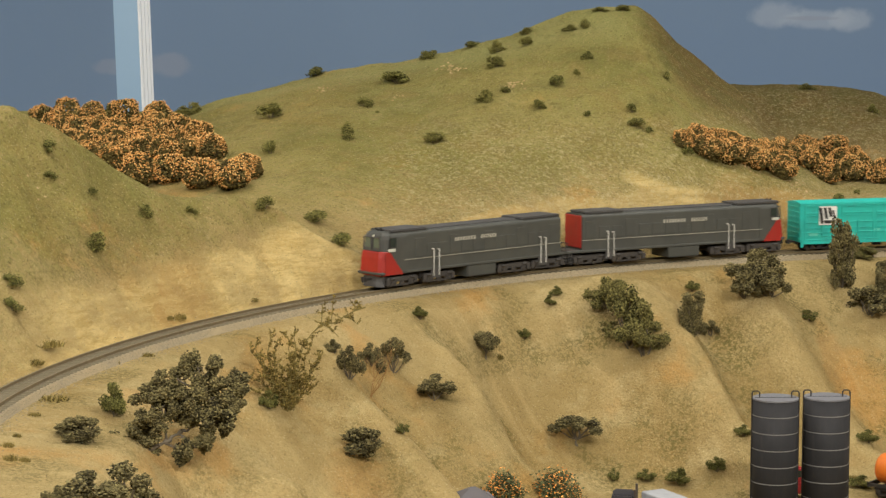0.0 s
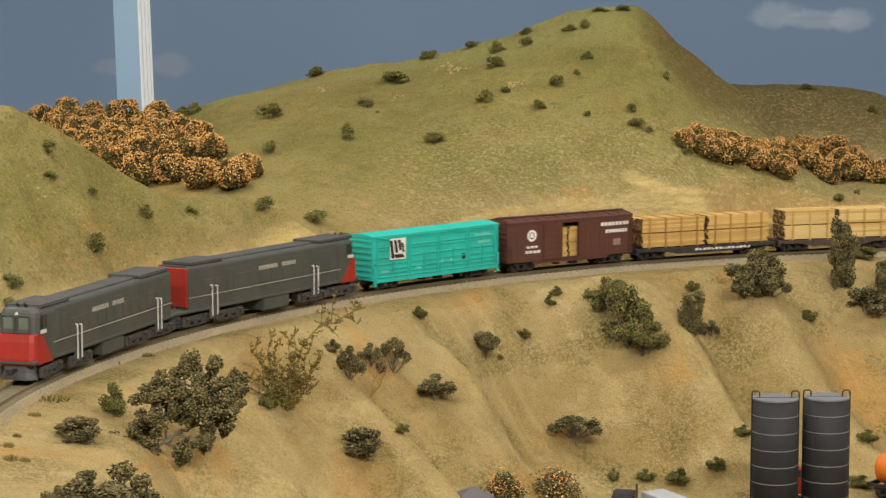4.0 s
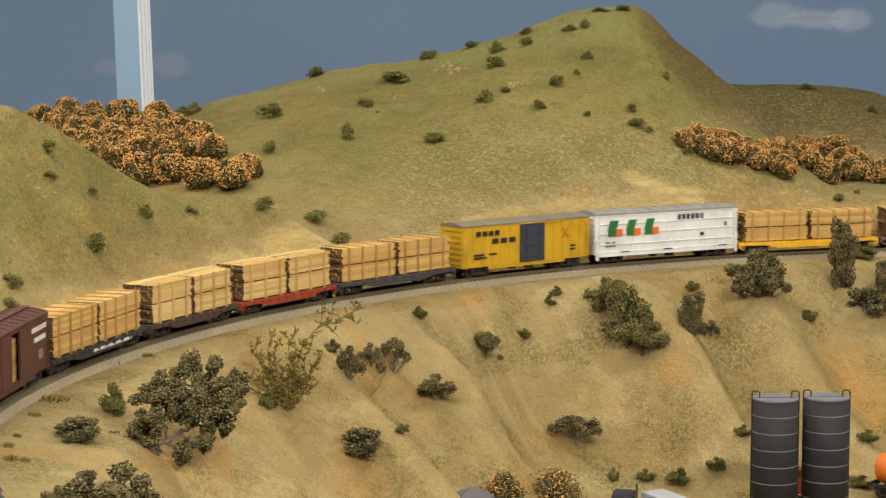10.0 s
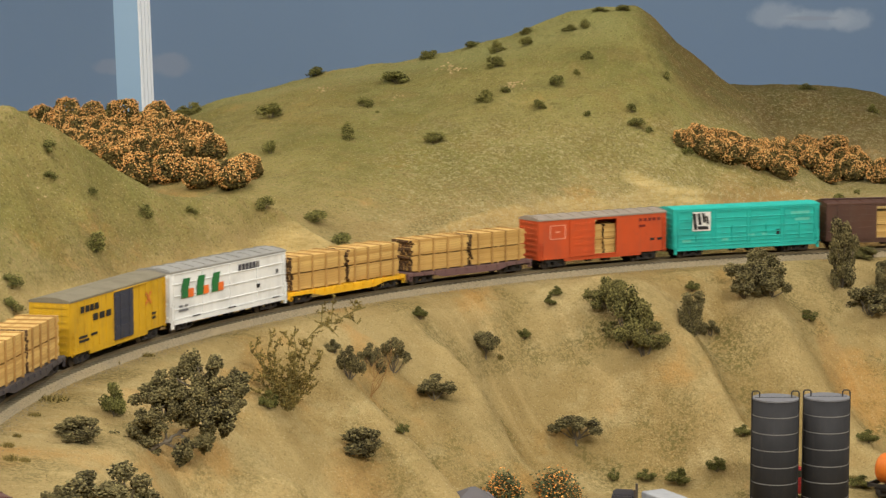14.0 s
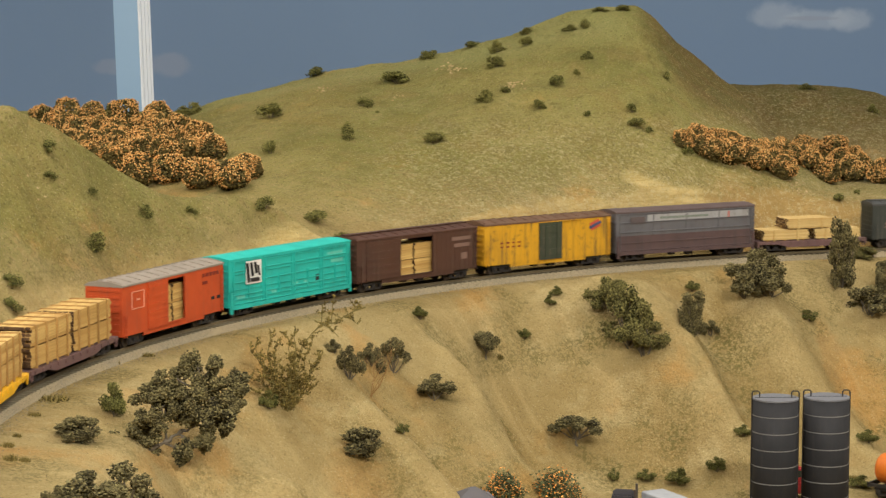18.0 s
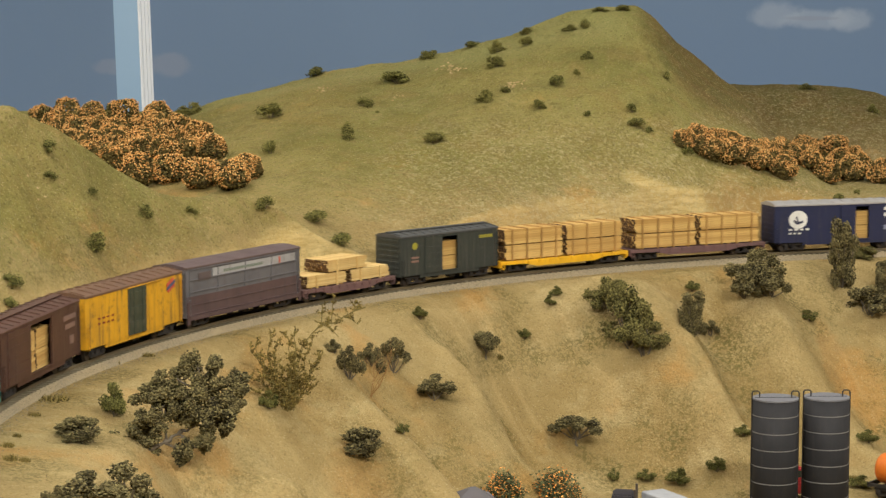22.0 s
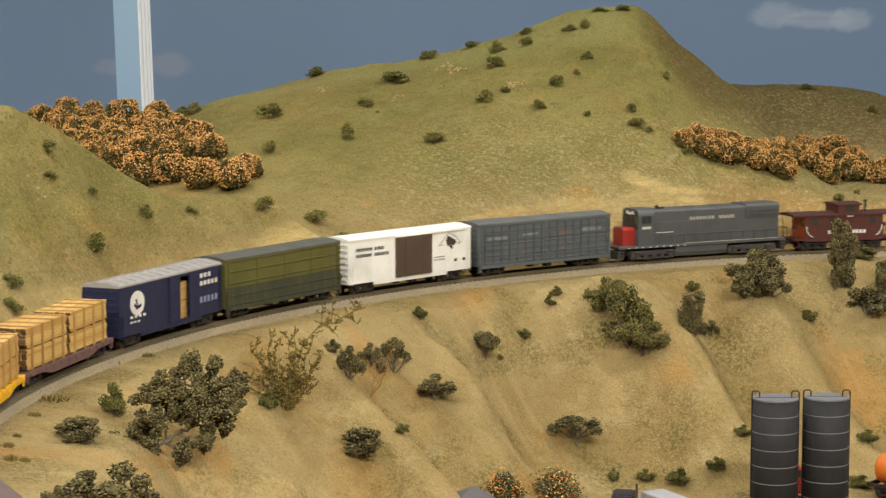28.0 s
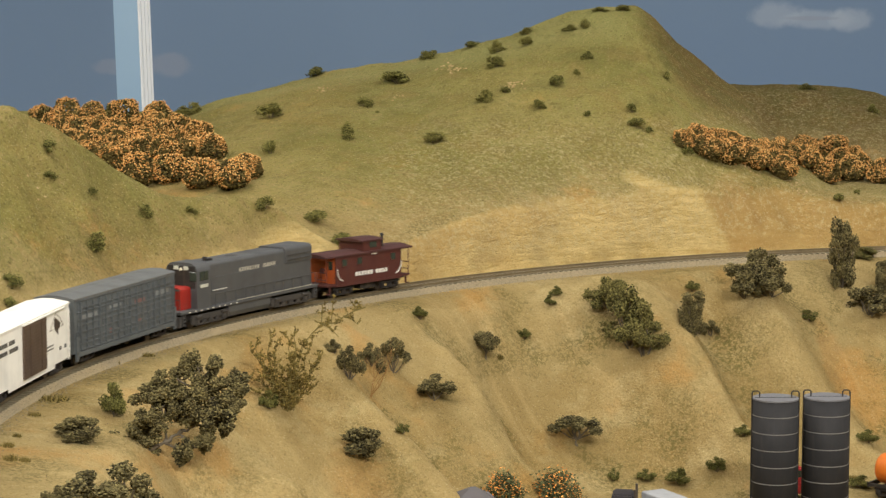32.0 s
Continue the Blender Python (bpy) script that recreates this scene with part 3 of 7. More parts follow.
def make_bogie_meshes(axles, pitch, mat=None):
    half = pitch * (axles - 1) / 2 + (0.0045 if mat is None else 0.0085)
    bm = bmesh.new()
    # cast side frame: arched bar with axle boxes and a spring nest
    box(bm, -half, half, -0.0008, 0.0008, 0.0075, 0.0092)
    box(bm, -half * 0.8, half * 0.8, -0.0007, 0.0007, 0.0026, 0.0040)
    for i in range(axles):
        x = (i - (axles - 1) / 2) * pitch
        box(bm, x - 0.0018, x + 0.0018, -0.0012, 0.0014, 0.0040, 0.0078)
        disc(bm, x, 0.0010, 0.0019, 0.0056, 0.0012, 8)
    for i in range(axles - 1):
        x = (i - (axles - 2) / 2) * pitch
        box(bm, x - 0.0028, x + 0.0028, -0.0006, 0.0010, 0.0036, 0.0062)
        for k in (-1, 0, 1):
            rod(bm, (x + k * 0.0016, 0.0008, 0.0036), (x + k * 0.0016, 0.0008, 0.0074), 0.0006, n=6)
    if mat:
        # heavy locomotive bogie: deep side plates, brake cylinders and sand pipes
        box(bm, -half * 0.96, half * 0.96, -0.0006, 0.0006, 0.0066, 0.0112)
        for k in (-1, 1):
            box(bm, k * half * 0.93 - 0.0022, k * half * 0.93 + 0.0022, -0.0004, 0.0014, 0.0040, 0.0098)
            rod(bm, (k * half * 0.55, 0.0012, 0.0096), (k * half * 0.80, 0.0012, 0.0096), 0.0013, n=8)
        for i in range(axles):
            x = (i - (axles - 1) / 2) * pitch
            box(bm, x - 0.0030, x + 0.0030, -0.0006, 0.0012, 0.0030, 0.0090)
    frame_mesh = mesh_of("side_frame", bm, mat or grime)
    bm = bmesh.new()
    for s in (-1, 1):
        disc(bm, 0, s * 0.0072, s * 0.0095, 0.0055, 0.0055, 18)
        disc(bm, 0, s * 0.0068, s * 0.0072, 0.0055, 0.0062, 18)
    disc(bm, 0, -0.0072, 0.0072, 0.0055, 0.0012, 8)
    wheel_mesh = mesh_of("wheelset", bm, wheel_steel)
    bolster = mesh_of("bogie", boxes((-0.0030, 0.0030, -0.0118, 0.0118, 0.0060, 0.0098), (-half * 0.5, half * 0.5, -0.003, 0.003, 0.0062, 0.0085), *([(-half, half, -0.010, 0.010, 0.0060, 0.0120)] if mat else [])), grime)
    return frame_mesh, wheel_mesh, bolster, axles, pitch, 0.0128 if mat is None else 0.0152


FREIGHT_BOGIE = make_bogie_meshes(2, 0.0200)
loco_bogie_paint = painted("grey_bogie", srgb(60, 56, 52), 0.75, 0.5, (0.10, 0.08, 0.06), 0.0, False)
LOCO_BOGIE_2 = make_bogie_meshes(2, 0.0240, loco_bogie_paint)
LOCO_BOGIE_3 = make_bogie_meshes(3, 0.0210, loco_bogie_paint)


def bogie(parent, at, kind=FREIGHT_BOGIE):
    frame_mesh, wheel_mesh, bolster, axles, pitch, aside = kind
    b = part("bogie", bolster, None, parent, "grimy dark brown cast bogie")
    b.matrix_basis = Matrix.Translation((at, 0, 0))
    for s in (-1, 1):
        f = part("side_frame", frame_mesh, None, b)
        f.matrix_basis = pose(0, s * aside, 0, 0, 0, 0 if s > 0 else 180)
    for i in range(axles):
        part("wheelset", wheel_mesh, None, b).matrix_basis = pose((i - (axles - 1) / 2) * pitch, 0, 0)
    return b, at


COUPLER = mesh_of("coupler", bevelled(boxes((-0.0065, 0.0045, -0.0014, 0.0014, 0.0085, 0.0108), (0.0035, 0.0075, -0.0024, 0.0020, 0.0075, 0.0118)), 0.0004), grime)


def couplers(parent, L):
    for s in (1, -1):
        part("coupler", COUPLER, None, parent).matrix_basis = pose(s * (L / 2 + 0.0010), 0, 0, 0, 0, 0 if s > 0 else 180)


def bars(x0, x1, z0, z1, n, y, gap=0.25):
    """A row of plain upright bars in place of lettering, running from x0 (front) back to x1."""
    bm = bmesh.new()
    w = (x0 - x1) / n
    for i in range(n):
        a = x0 - i * w
        e = a - w * (1 - gap)
        box(bm, e, a, y, y + 0.0002, z0, z1)
    return bm


def roof_mesh(L, eave, rise, over=0.0006, ribs=12, width=HW, flat=0.25):
    """A shallow pitched roof with raised seams and a rounded eave."""
    w = width + over
    prof = [(-w, eave - 0.0008), (w, eave - 0.0008), (w, eave + 0.0006), (w * 0.93, eave + rise * 0.35), (w * flat, eave + rise), (-w * flat, eave + rise), (-w * 0.93, eave + rise * 0.35), (-w, eave + 0.0006)]
    bm = prism(bmesh.new(), prof, -L / 2 - 0.0004, L / 2 + 0.0004)
    for i in range(ribs + 1 if ribs else 0):
        x = -L / 2 + 0.002 + (L - 0.004) * i / ribs
        for s in (-1, 1):
            a, b = (s * w * 0.90, eave + rise * 0.42 + 0.0001), (s * w * 0.10, eave + rise + 0.0002)
            pts = [(a[0], a[1]), (s * w * flat, eave + rise), b, (b[0], b[1] + 0.0005), (s * w * flat, eave + rise + 0.0006), (a[0], a[1] + 0.0005)]
            if s < 0:
                pts = pts[::-1]
            prism(bm, pts[::-1], x - 0.0005, x + 0.0005)
    return bm


def ladder(bm, x, y, z0, z1, rungs, w=0.0036):
    for sx in (-1, 1):
        box(bm, x + sx * w / 2 - 0.0002, x + sx * w / 2 + 0.0002, y, y + 0.0006, z0, z1)
    for i in range(rungs):
        z = z0 + (z1 - z0) * (i + 0.5) / rungs
        box(bm, x - w / 2, x + w / 2, y + 0.0002, y + 0.0009, z - 0.00025, z + 0.00025)


def wall_with_gap(L, y0, y1, z0, z1, gap):
    """A car side, with an opening between two places along it where there is one."""
    if not gap:
        return boxes((-L / 2, L / 2, y0, y1, z0, z1))
    a, b, lo, hi = gap
    return boxes((a, L / 2, y0, y1, z0, z1), (-L / 2, b, y0, y1, z0, z1), (b, a, y0, y1, z0, lo), (b, a, y0, y1, hi, z1))


BOARDS = {}


def board_mesh(L, wide, thick, mat, cut, ragged=0.0022):
    """One sawn board; cut picks how far its two ends are set back."""
    k = (round(L, 4), round(wide, 5), round(thick, 5), cut, mat.name)
    if k not in BOARDS:
        bm = boxes((-L / 2 + ragged * (0.1, 0.9, 0.45, 0.7, 0.25, 0.0)[cut], L / 2 - ragged * (0.6, 0.2, 0.95, 0.0, 0.5, 0.3)[cut], 0.0001, wide - 0.0001, 0.00005, thick - 0.00005))
        bm.normal_update()
        for face in bm.faces:
            face.material_index = 1 if abs(face.normal.x) > 0.9 else 0
        BOARDS[k] = mesh_of("board", bm, mat)
        BOARDS[k].materials.append(board_ends)
    return BOARDS[k]


def bundle(load, x, z, L, w, h, seed, mat, rows=6, cols=7):
    """A bundle of single sawn boards with uneven ends."""
    g = random.Random(seed)
    for r in range(rows):
        shift = g.uniform(-0.0009, 0.0009)
        for c in range(cols):
            o = part("board", board_mesh(L, w / cols, h / rows, mat, g.randrange(6)), None, load)
            o.matrix_basis = pose(x + shift, -w / 2 + w * c / cols + g.uniform(-0.0002, 0.0002), z + h * r / rows)


def lumber_stack(L, tiers=2, h=0.0158, w=0.0290, seed=0, mat=None, stakes=4, label="", tall_stakes=True, stake_mat=None, low=0):
    """A load: strapped bundles one on another, bearers between them and upright stakes along both sides."""
    mat = mat or lumber
    st = thing("lumber_stack", label or "two-tier stack of strapped yellow sawn boards on a flatcar", "lumber stack", "lumber loads on the flatcars")
    for k in range(tiers):
        bundle(st, 0, 0.0012 + k * h, L, w, h - 0.0012, seed * 7 + k, mat)
        for i in range(3):
            bm = boxes((-0.0009, 0.0009, -w / 2, w / 2, 0, 0.0012))
            part("bearer", bm, stake_wood, st).matrix_basis = pose((i - 1) * L * 0.38, 0, k * h)
    H = h * tiers
    for i in range(stakes):
        x = -L / 2 + L * (i + 0.5) / stakes
        for s in (-1, 1):
            bm = boxes((x - 0.0008, x + 0.0008, s * (w / 2 + 0.0007) - 0.0006, s * (w / 2 + 0.0007) + 0.0006, 0.0, H + 0.0006))
            part("stake", bm, stake_mat or stake_wood, st, "upright brown wooden stake")
        if tall_stakes:
            part("tie_bar", boxes((x - 0.0007, x + 0.0007, -w / 2, w / 2, H, H + 0.0008)), stake_wood, st)
    return st


def rides(load, car, x, z, front, rear, y=0.0):
    """A load set on a car moves as the car does."""
    reach = (front - rear) * 0.34
    VEHICLES.append((load, (front + rear) / 2, reach, (), Matrix.Translation((x, y, z))))
    load.matrix_basis = car_pose((front + rear) / 2, reach) @ Matrix.Translation((x, y, z))


def boxcar(front, rear, label, body, roof, eave=0.0505, rise=0.0032, sill=0.0105, style="ribs", ribs=8, door=None, open_at=None, end_ladder=True, roof_ribs=12, lower=None, name="boxcar", walkway=False):
    """door: (from, to, material) along the side as shares from the front; open_at: (from, to) of a doorway standing open."""
    L = front - rear - 0.003
    car = thing(name, label, "boxcar", "goods wagons of the train")
    X = lambda f: L / 2 - f * L
    gap = (X(open_at[0]), X(open_at[1]), sill + 0.0022, eave - 0.0030) if open_at else None
    for s in (-1, 1):
        y0, y1 = (HW - 0.0012, HW) if s > 0 else (-HW, -HW + 0.0012)
        part("side_wall", wall_with_gap(L, y0, y1, sill, eave, gap), body, car)
        end = boxes((s * L / 2 - 0.0012 if s > 0 else -L / 2, s * L / 2 if s > 0 else -L / 2 + 0.0012, -HW + 0.0012, HW - 0.0012, sill, eave))
        bm = end
        # gable under the pitched roof
        prism(bm, [(-HW, eave), (HW, eave), (HW * 0.25, eave + rise * 0.9), (-HW * 0.25, eave + rise * 0.9)], *((L / 2 - 0.0012, L / 2) if s > 0 else (-L / 2, -L / 2 + 0.0012)))
        wall = part("end_wall", bm, body, car, "ribbed end wall")
        for k in range(7):
            z = sill + (eave - sill) * (k + 0.7) / 7.4
            part("end_rib", prism(bmesh.new(), [(-HW * 0.86, z - 0.0009), (HW * 0.86, z - 0.0009), (HW * 0.86, z + 0.0009), (-HW * 0.86, z + 0.0009)], *((L / 2, L / 2 + 0.0007) if s > 0 else (-L / 2 - 0.0007, -L / 2))), body, wall)
    part("wagon_floor", boxes((-L / 2 + 0.001, L / 2 - 0.001, -HW + 0.001, HW - 0.001, sill - 0.0006, sill + 0.001)), dark_void, car)
    part("roof", roof_mesh(L, eave, rise, ribs=roof_ribs), roof, car, "pitched roof with raised seams")
    if walkway:
        part("roof_walk", boxes((-L / 2, L / 2, -0.0035, 0.0035, eave + rise + 0.0008, eave + rise + 0.0014)), roof, car)
    y = HW
    if style == "ribs":
        for i in range(ribs + 1):
            f = (i + 0.15) / (ribs + 0.3)
            x = X(f)
            if door and X(door[1]) - 0.001 < x < X(door[0]) + 0.001 or gap and gap[1] - 0.001 < x < gap[0] + 0.001:
                continue
            for s in (-1, 1):
                part("rib", bevelled(boxes((x - 0.0008, x + 0.0008, s * (y + 0.0003) - 0.0003, s * (y + 0.0003) + 0.0003, sill + 0.002, eave - 0.001)), 0.0002), body, car)
    elif style == "belts":
        mid = sill + (eave - sill) * 0.40
        for s in (-1, 1):
            for k, z in enumerate((mid - 0.0065, mid + 0.0045, mid + 0.0145, eave - 0.0016, sill + 0.0022)):
                part("belt_rail", bevelled(boxes((-L / 2 + 0.004, L / 2 - 0.004, s * (y + 0.0004) - 0.0004, s * (y + 0.0004) + 0.0004, z - 0.0005, z + 0.0005)), 0.0002), lower if lower and z < mid else body, car)
            for i in range(5):
                x = X(0.03 + 0.94 * i / 4)
                part("door_post", boxes((x - 0.0007, x + 0.0007, s * (y + 0.0003) - 0.0003, s * (y + 0.0003) + 0.0003, sill + (eave - sill) * 0.42 if lower else sill + 0.002, eave - 0.0012)), body, car)
        for s in (-1, 1):
            bm = boxes((-L / 2 + 0.001, L / 2 - 0.001, s * (y + 0.0008) - 0.0008, s * (y + 0.0008) + 0.0008, sill - 0.0022, sill + 0.0012))
            for e in (-1, 1):
                box(bm, e * (L / 2 - 0.0022) - 0.0015, e * (L / 2 - 0.0022) + 0.0015, s * (y + 0.0008) - 0.0008, s * (y + 0.0008) + 0.0008, sill - 0.0055, sill + 0.013)
            part("side_sill", bm, lower or body, car, "deep side sill with corner steps")
    elif style == "boards":
        n = 26
        for i in range(n):
            a, b = X(i / n), X((i + 1) / n)
            m = (a + b) / 2
            if door and X(door[1]) - 0.001 < m < X(door[0]) + 0.001 or gap and gap[1] - 0.001 < m < gap[0] + 0.001:
                continue
            for s in (-1, 1):
                part("side_board", boxes((b + 0.00008, a - 0.00008, s * (y + 0.0001) - 0.0001, s * (y + 0.0001) + 0.0001, sill + 0.001, eave - 0.0012)), body, car)
    if style != "belts":
        for s in (-1, 1):
            part("side_sill", boxes((-L / 2 + 0.2 * L, L / 2 - 0.2 * L, s * (y - 0.0008) - 0.0005, s * (y - 0.0008) + 0.0005, sill - 0.0028, sill)), body, car)
    if lower:
        zc = sill + (eave - sill) * 0.42
        for s in (-1, 1):
            part("lower_panel", boxes((-L / 2 + 0.0008, L / 2 - 0.0008, s * (y + 0.00015) - 0.00015, s * (y + 0.00015) + 0.00015, sill, zc)), lower, car, "darker weathered lower side panel")
    if door:
        a, b, dm = X(door[0]), X(door[1]), door[2]
        for s in (-1, 1):
            bm = boxes((b, a, s * (y + 0.0007) - 0.0006, s * (y + 0.0007) + 0.0006, sill + 0.0012, eave - 0.0016))
            k = door[3] if len(door) > 3 else 6
            dr = part("door", bm, dm, car, "sliding side door")
            for i in range(k):
                z = sill + 0.003 + (eave - sill - 0.006) * (i + 0.5) / k
                hgt = (eave - sill - 0.006) / k * 0.28
                part("door_panel", boxes((b + 0.0008, a - 0.0008, s * (y + 0.0015) - 0.0003, s * (y + 0.0015) + 0.0003, z - hgt, z + hgt)), dm, dr)
            part("door_track", boxes((b - (a - b) * 0.9, a + 0.001, s * (y + 0.0010) - 0.0006, s * (y + 0.0010) + 0.0006, eave - 0.0016, eave - 0.0008)), body, car)
            for q in (0.25, 0.75):
                xx = b + (a - b) * q
                part("lock_rod", boxes((xx - 0.0003, xx + 0.0003, s * (y + 0.0020) - 0.0003, s * (y + 0.0020) + 0.0003, sill + 0.002, eave - 0.003)), dm, dr)
    if open_at:
        a, b, lo, hi = gap
        # the door slid back beside its doorway, and a posts round the opening
        w = a - b
        if open_at[0] > 0.25:
            bm = boxes((a + 0.0012, min(a + w * 1.15, L / 2 - 0.012), HW + 0.0001, HW + 0.0011, sill + 0.0012, eave - 0.0016))
            dr = part("door", bm, body, car, "sliding door pushed open")
            for i in range(5):
                z = sill + 0.003 + (eave - sill - 0.006) * (i + 0.5) / 5
                part("door_panel", boxes((a + 0.0022, min(a + w * 1.15, L / 2 - 0.012) - 0.001, HW + 0.0011, HW + 0.0014, z - 0.0012, z + 0.0012)), body, dr)
        part("door_frame", boxes((a, a + 0.0011, HW - 0.001, HW + 0.0007, lo - 0.0004, hi + 0.0006), (b - 0.0011, b, HW - 0.001, HW + 0.0007, lo - 0.0004, hi + 0.0006), (b, a, HW - 0.001, HW + 0.0007, lo - 0.0008, lo)), body, car)
    if end_ladder:
        for s in (-1, 1):
            for e in (-1, 1):
                bm = bmesh.new()
                x = e * (L / 2 - 0.0034)
                if s > 0:
                    ladder(bm, x, HW + 0.0004, sill - 0.001, eave - 0.004 if e < 0 else sill + 0.017, 8 if e < 0 else 4)
                else:
                    ladder(bm, x, -HW - 0.0013, sill - 0.001, eave - 0.004 if e > 0 else sill + 0.017, 8 if e > 0 else 4)
                part("ladder", bm, body, car)
    part("underframe", boxes((-L / 2 + 0.002, L / 2 - 0.002, -0.0035, 0.0035, sill - 0.0040, sill - 0.0006), (-L * 0.2, L * 0.2, -HW + 0.004, HW - 0.004, sill - 0.0018, sill - 0.0006), (-0.012, -0.004, 0.006, 0.012, sill - 0.0062, sill - 0.001), (0.010, 0.016, 0.005, 0.011, sill - 0.0055, sill - 0.001)), grime, car)
    couplers(car, L)
    reach = L / 2 - 0.024
    on_rails(car, front, rear, None, (bogie(car, reach), bogie(car, -reach)))
    return car, L, X


def flatcar(front, rear, label, body, deck=0.0128, depth=0.0050, belly=True):
    L = front - rear - 0.003
    car = thing("flatcar", label, "flatcar", "goods wagons of the train")
    part("deck", boxes((-L / 2, L / 2, -HW, HW, deck - 0.0014, deck)), body, car)
    for s in (-1, 1):
        y = s * (HW + 0.0002)
        # fish-belly side sill
        bm = bmesh.new()
        d0, d1 = deck - 0.0030, deck - depth - (0.0016 if belly else 0)
        outline = [(-L / 2, deck), (-L / 2, d0), (-L * 0.32, d0 - 0.0004), (-L * 0.22, d1), (L * 0.22, d1), (L * 0.32, d0 - 0.0004), (L / 2, d0), (L / 2, deck)]
        a = [bm.verts.new((x, y - 0.0006, z)) for x, z in outline]
        b = [bm.verts.new((x, y + 0.0006, z)) for x, z in outline]
        n = len(outline)
        for i in range(n):
            bm.faces.new((a[i], b[i], b[(i + 1) % n], a[(i + 1) % n]))
        bm.faces.new(a)
        bm.faces.new(b[::-1])
        bmesh.ops.recalc_face_normals(bm, faces=bm.faces[:])
        part("side_sill", bm, body, car, "fish-bellied side sill")
        for i in range(12):
            x = -L / 2 + L * (i + 0.5) / 12
            part("stake_pocket", boxes((x - 0.0011, x + 0.0011, s * (HW + 0.0013) - 0.0006, s * (HW + 0.0013) + 0.0006, deck - 0.0030, deck - 0.0004)), body, car)
    for e in (-1, 1):
        part("end_sill", boxes((e * (L / 2) - 0.0009, e * (L / 2) + 0.0009, -HW, HW, deck - 0.0060, deck + 0.0002)), body, car)
        for s in (-1, 1):
            part("corner_step", boxes((e * (L / 2 - 0.003) - 0.0018, e * (L / 2 - 0.003) + 0.0018, s * HW - 0.0005, s * HW + 0.0005, deck - 0.0075, deck - 0.0068), (e * (L / 2 - 0.003) - 0.0018, e * (L / 2 - 0.003) - 0.0013, s * HW - 0.0005, s * HW + 0.0005, deck - 0.0075, deck - 0.002), (e * (L / 2 - 0.003) + 0.0013, e * (L / 2 - 0.003) + 0.0018, s * HW - 0.0005, s * HW + 0.0005, deck - 0.0075, deck - 0.002)), body, car)
    part("underframe", boxes((-L / 2 + 0.002, L / 2 - 0.002, -0.004, 0.004, deck - 0.0052, deck - 0.0014), (-0.012, 0.010, 0.006, 0.011, deck - 0.0078, deck - 0.001)), grime, car)
    couplers(car, L)
    reach = L / 2 - 0.022
    on_rails(car, front, rear, None, (bogie(car, reach), bogie(car, -reach)))
    return car, L


def decal(car, bm, mat, label=""):
    return part("marking", bm, mat, car, label)


def plate(x0, x1, z0, z1, y=HW, t=0.0004):
    return boxes((min(x0, x1), max(x0, x1), y, y + t, z0, z1))


def ring_plate(x, z, r, y=HW, t=0.0004, n=24, inner=0.0):
    bm = bmesh.new()
    if not inner:
        return rod(bm, (x, y, z), (x, y + t, z), r, n=n)
    for i in range(n):
        a, b = 2 * math.pi * i / n, 2 * math.pi * (i + 1) / n
        pts = [(x + q * math.cos(c), z + q * math.sin(c)) for q, c in ((inner, a), (r, a), (r, b), (inner, b))]
        lo = [bm.verts.new((p, y, q)) for p, q in pts]
        hi = [bm.verts.new((p, y + t, q)) for p, q in pts]
        bm.faces.new(hi[::-1])
        for k in range(4):
            bm.faces.new((lo[k], hi[k], hi[(k + 1) % 4], lo[(k + 1) % 4]))
    return bm


def strip(x0, z0, x1, z1, w, y=HW, t=0.0002):
    """A flat painted line on a car side from one point to another."""
    bm = bmesh.new()
    n = Vector((-(z1 - z0), 0, x1 - x0)).normalized() * (w / 2)
    lo = [bm.verts.new((x + k * n.x, yy, z + k * n.z)) for yy in (y, y + t) for x, z, k in ((x0, z0, 1), (x1, z1, 1), (x1, z1, -1), (x0, z0, -1))]
    for f in ((0, 1, 2, 3), (7, 6, 5, 4), (0, 4, 5, 1), (1, 5, 6, 2), (2, 6, 7, 3), (3, 7, 4, 0)):
        bm.faces.new([lo[i] for i in f])
    bmesh.ops.recalc_face_normals(bm, faces=bm.faces[:])
    return bm


def slanted(x0, x1, z0, z1, lean, y=HW, t=0.0004):
    bm = boxes((min(x0, x1), max(x0, x1), y, y + t, z0, z1))
    for v in bm.verts:
        if v.co.z > (z0 + z1) / 2:
            v.co.x -= lean
    return bm


# ---- locomotives and caboose ----
loco_grey = painted("lark_grey_paint", srgb(71, 72, 67), 0.55, 0.35, (0.07, 0.06, 0.05))
loco_roof = painted("sooty_roof", srgb(72, 70, 68), 0.65, 0.4, (0.06, 0.05, 0.04), 0.0, False)
loco_red = painted("scarlet_paint", srgb(158, 36, 26), 0.5, 0.2)
loco_blue = painted("dull_grey_paint", srgb(80, 81, 82), 0.5, 0.35, (0.08, 0.07, 0.07))
glass = painted("tinted_window", srgb(46, 56, 52), 0.12, 0.1, (0.1, 0.1, 0.09), 0.0, False)
pale_glass = painted("pale_windscreen", srgb(104, 114, 100), 0.15, 0.1, (0.1, 0.1, 0.09), 0.0, False)
lamp_glass = painted("headlight_glass", srgb(230, 226, 205), 0.2, 0.1)
number_board = painted("number_board", srgb(205, 205, 190), 0.5, 0.1)


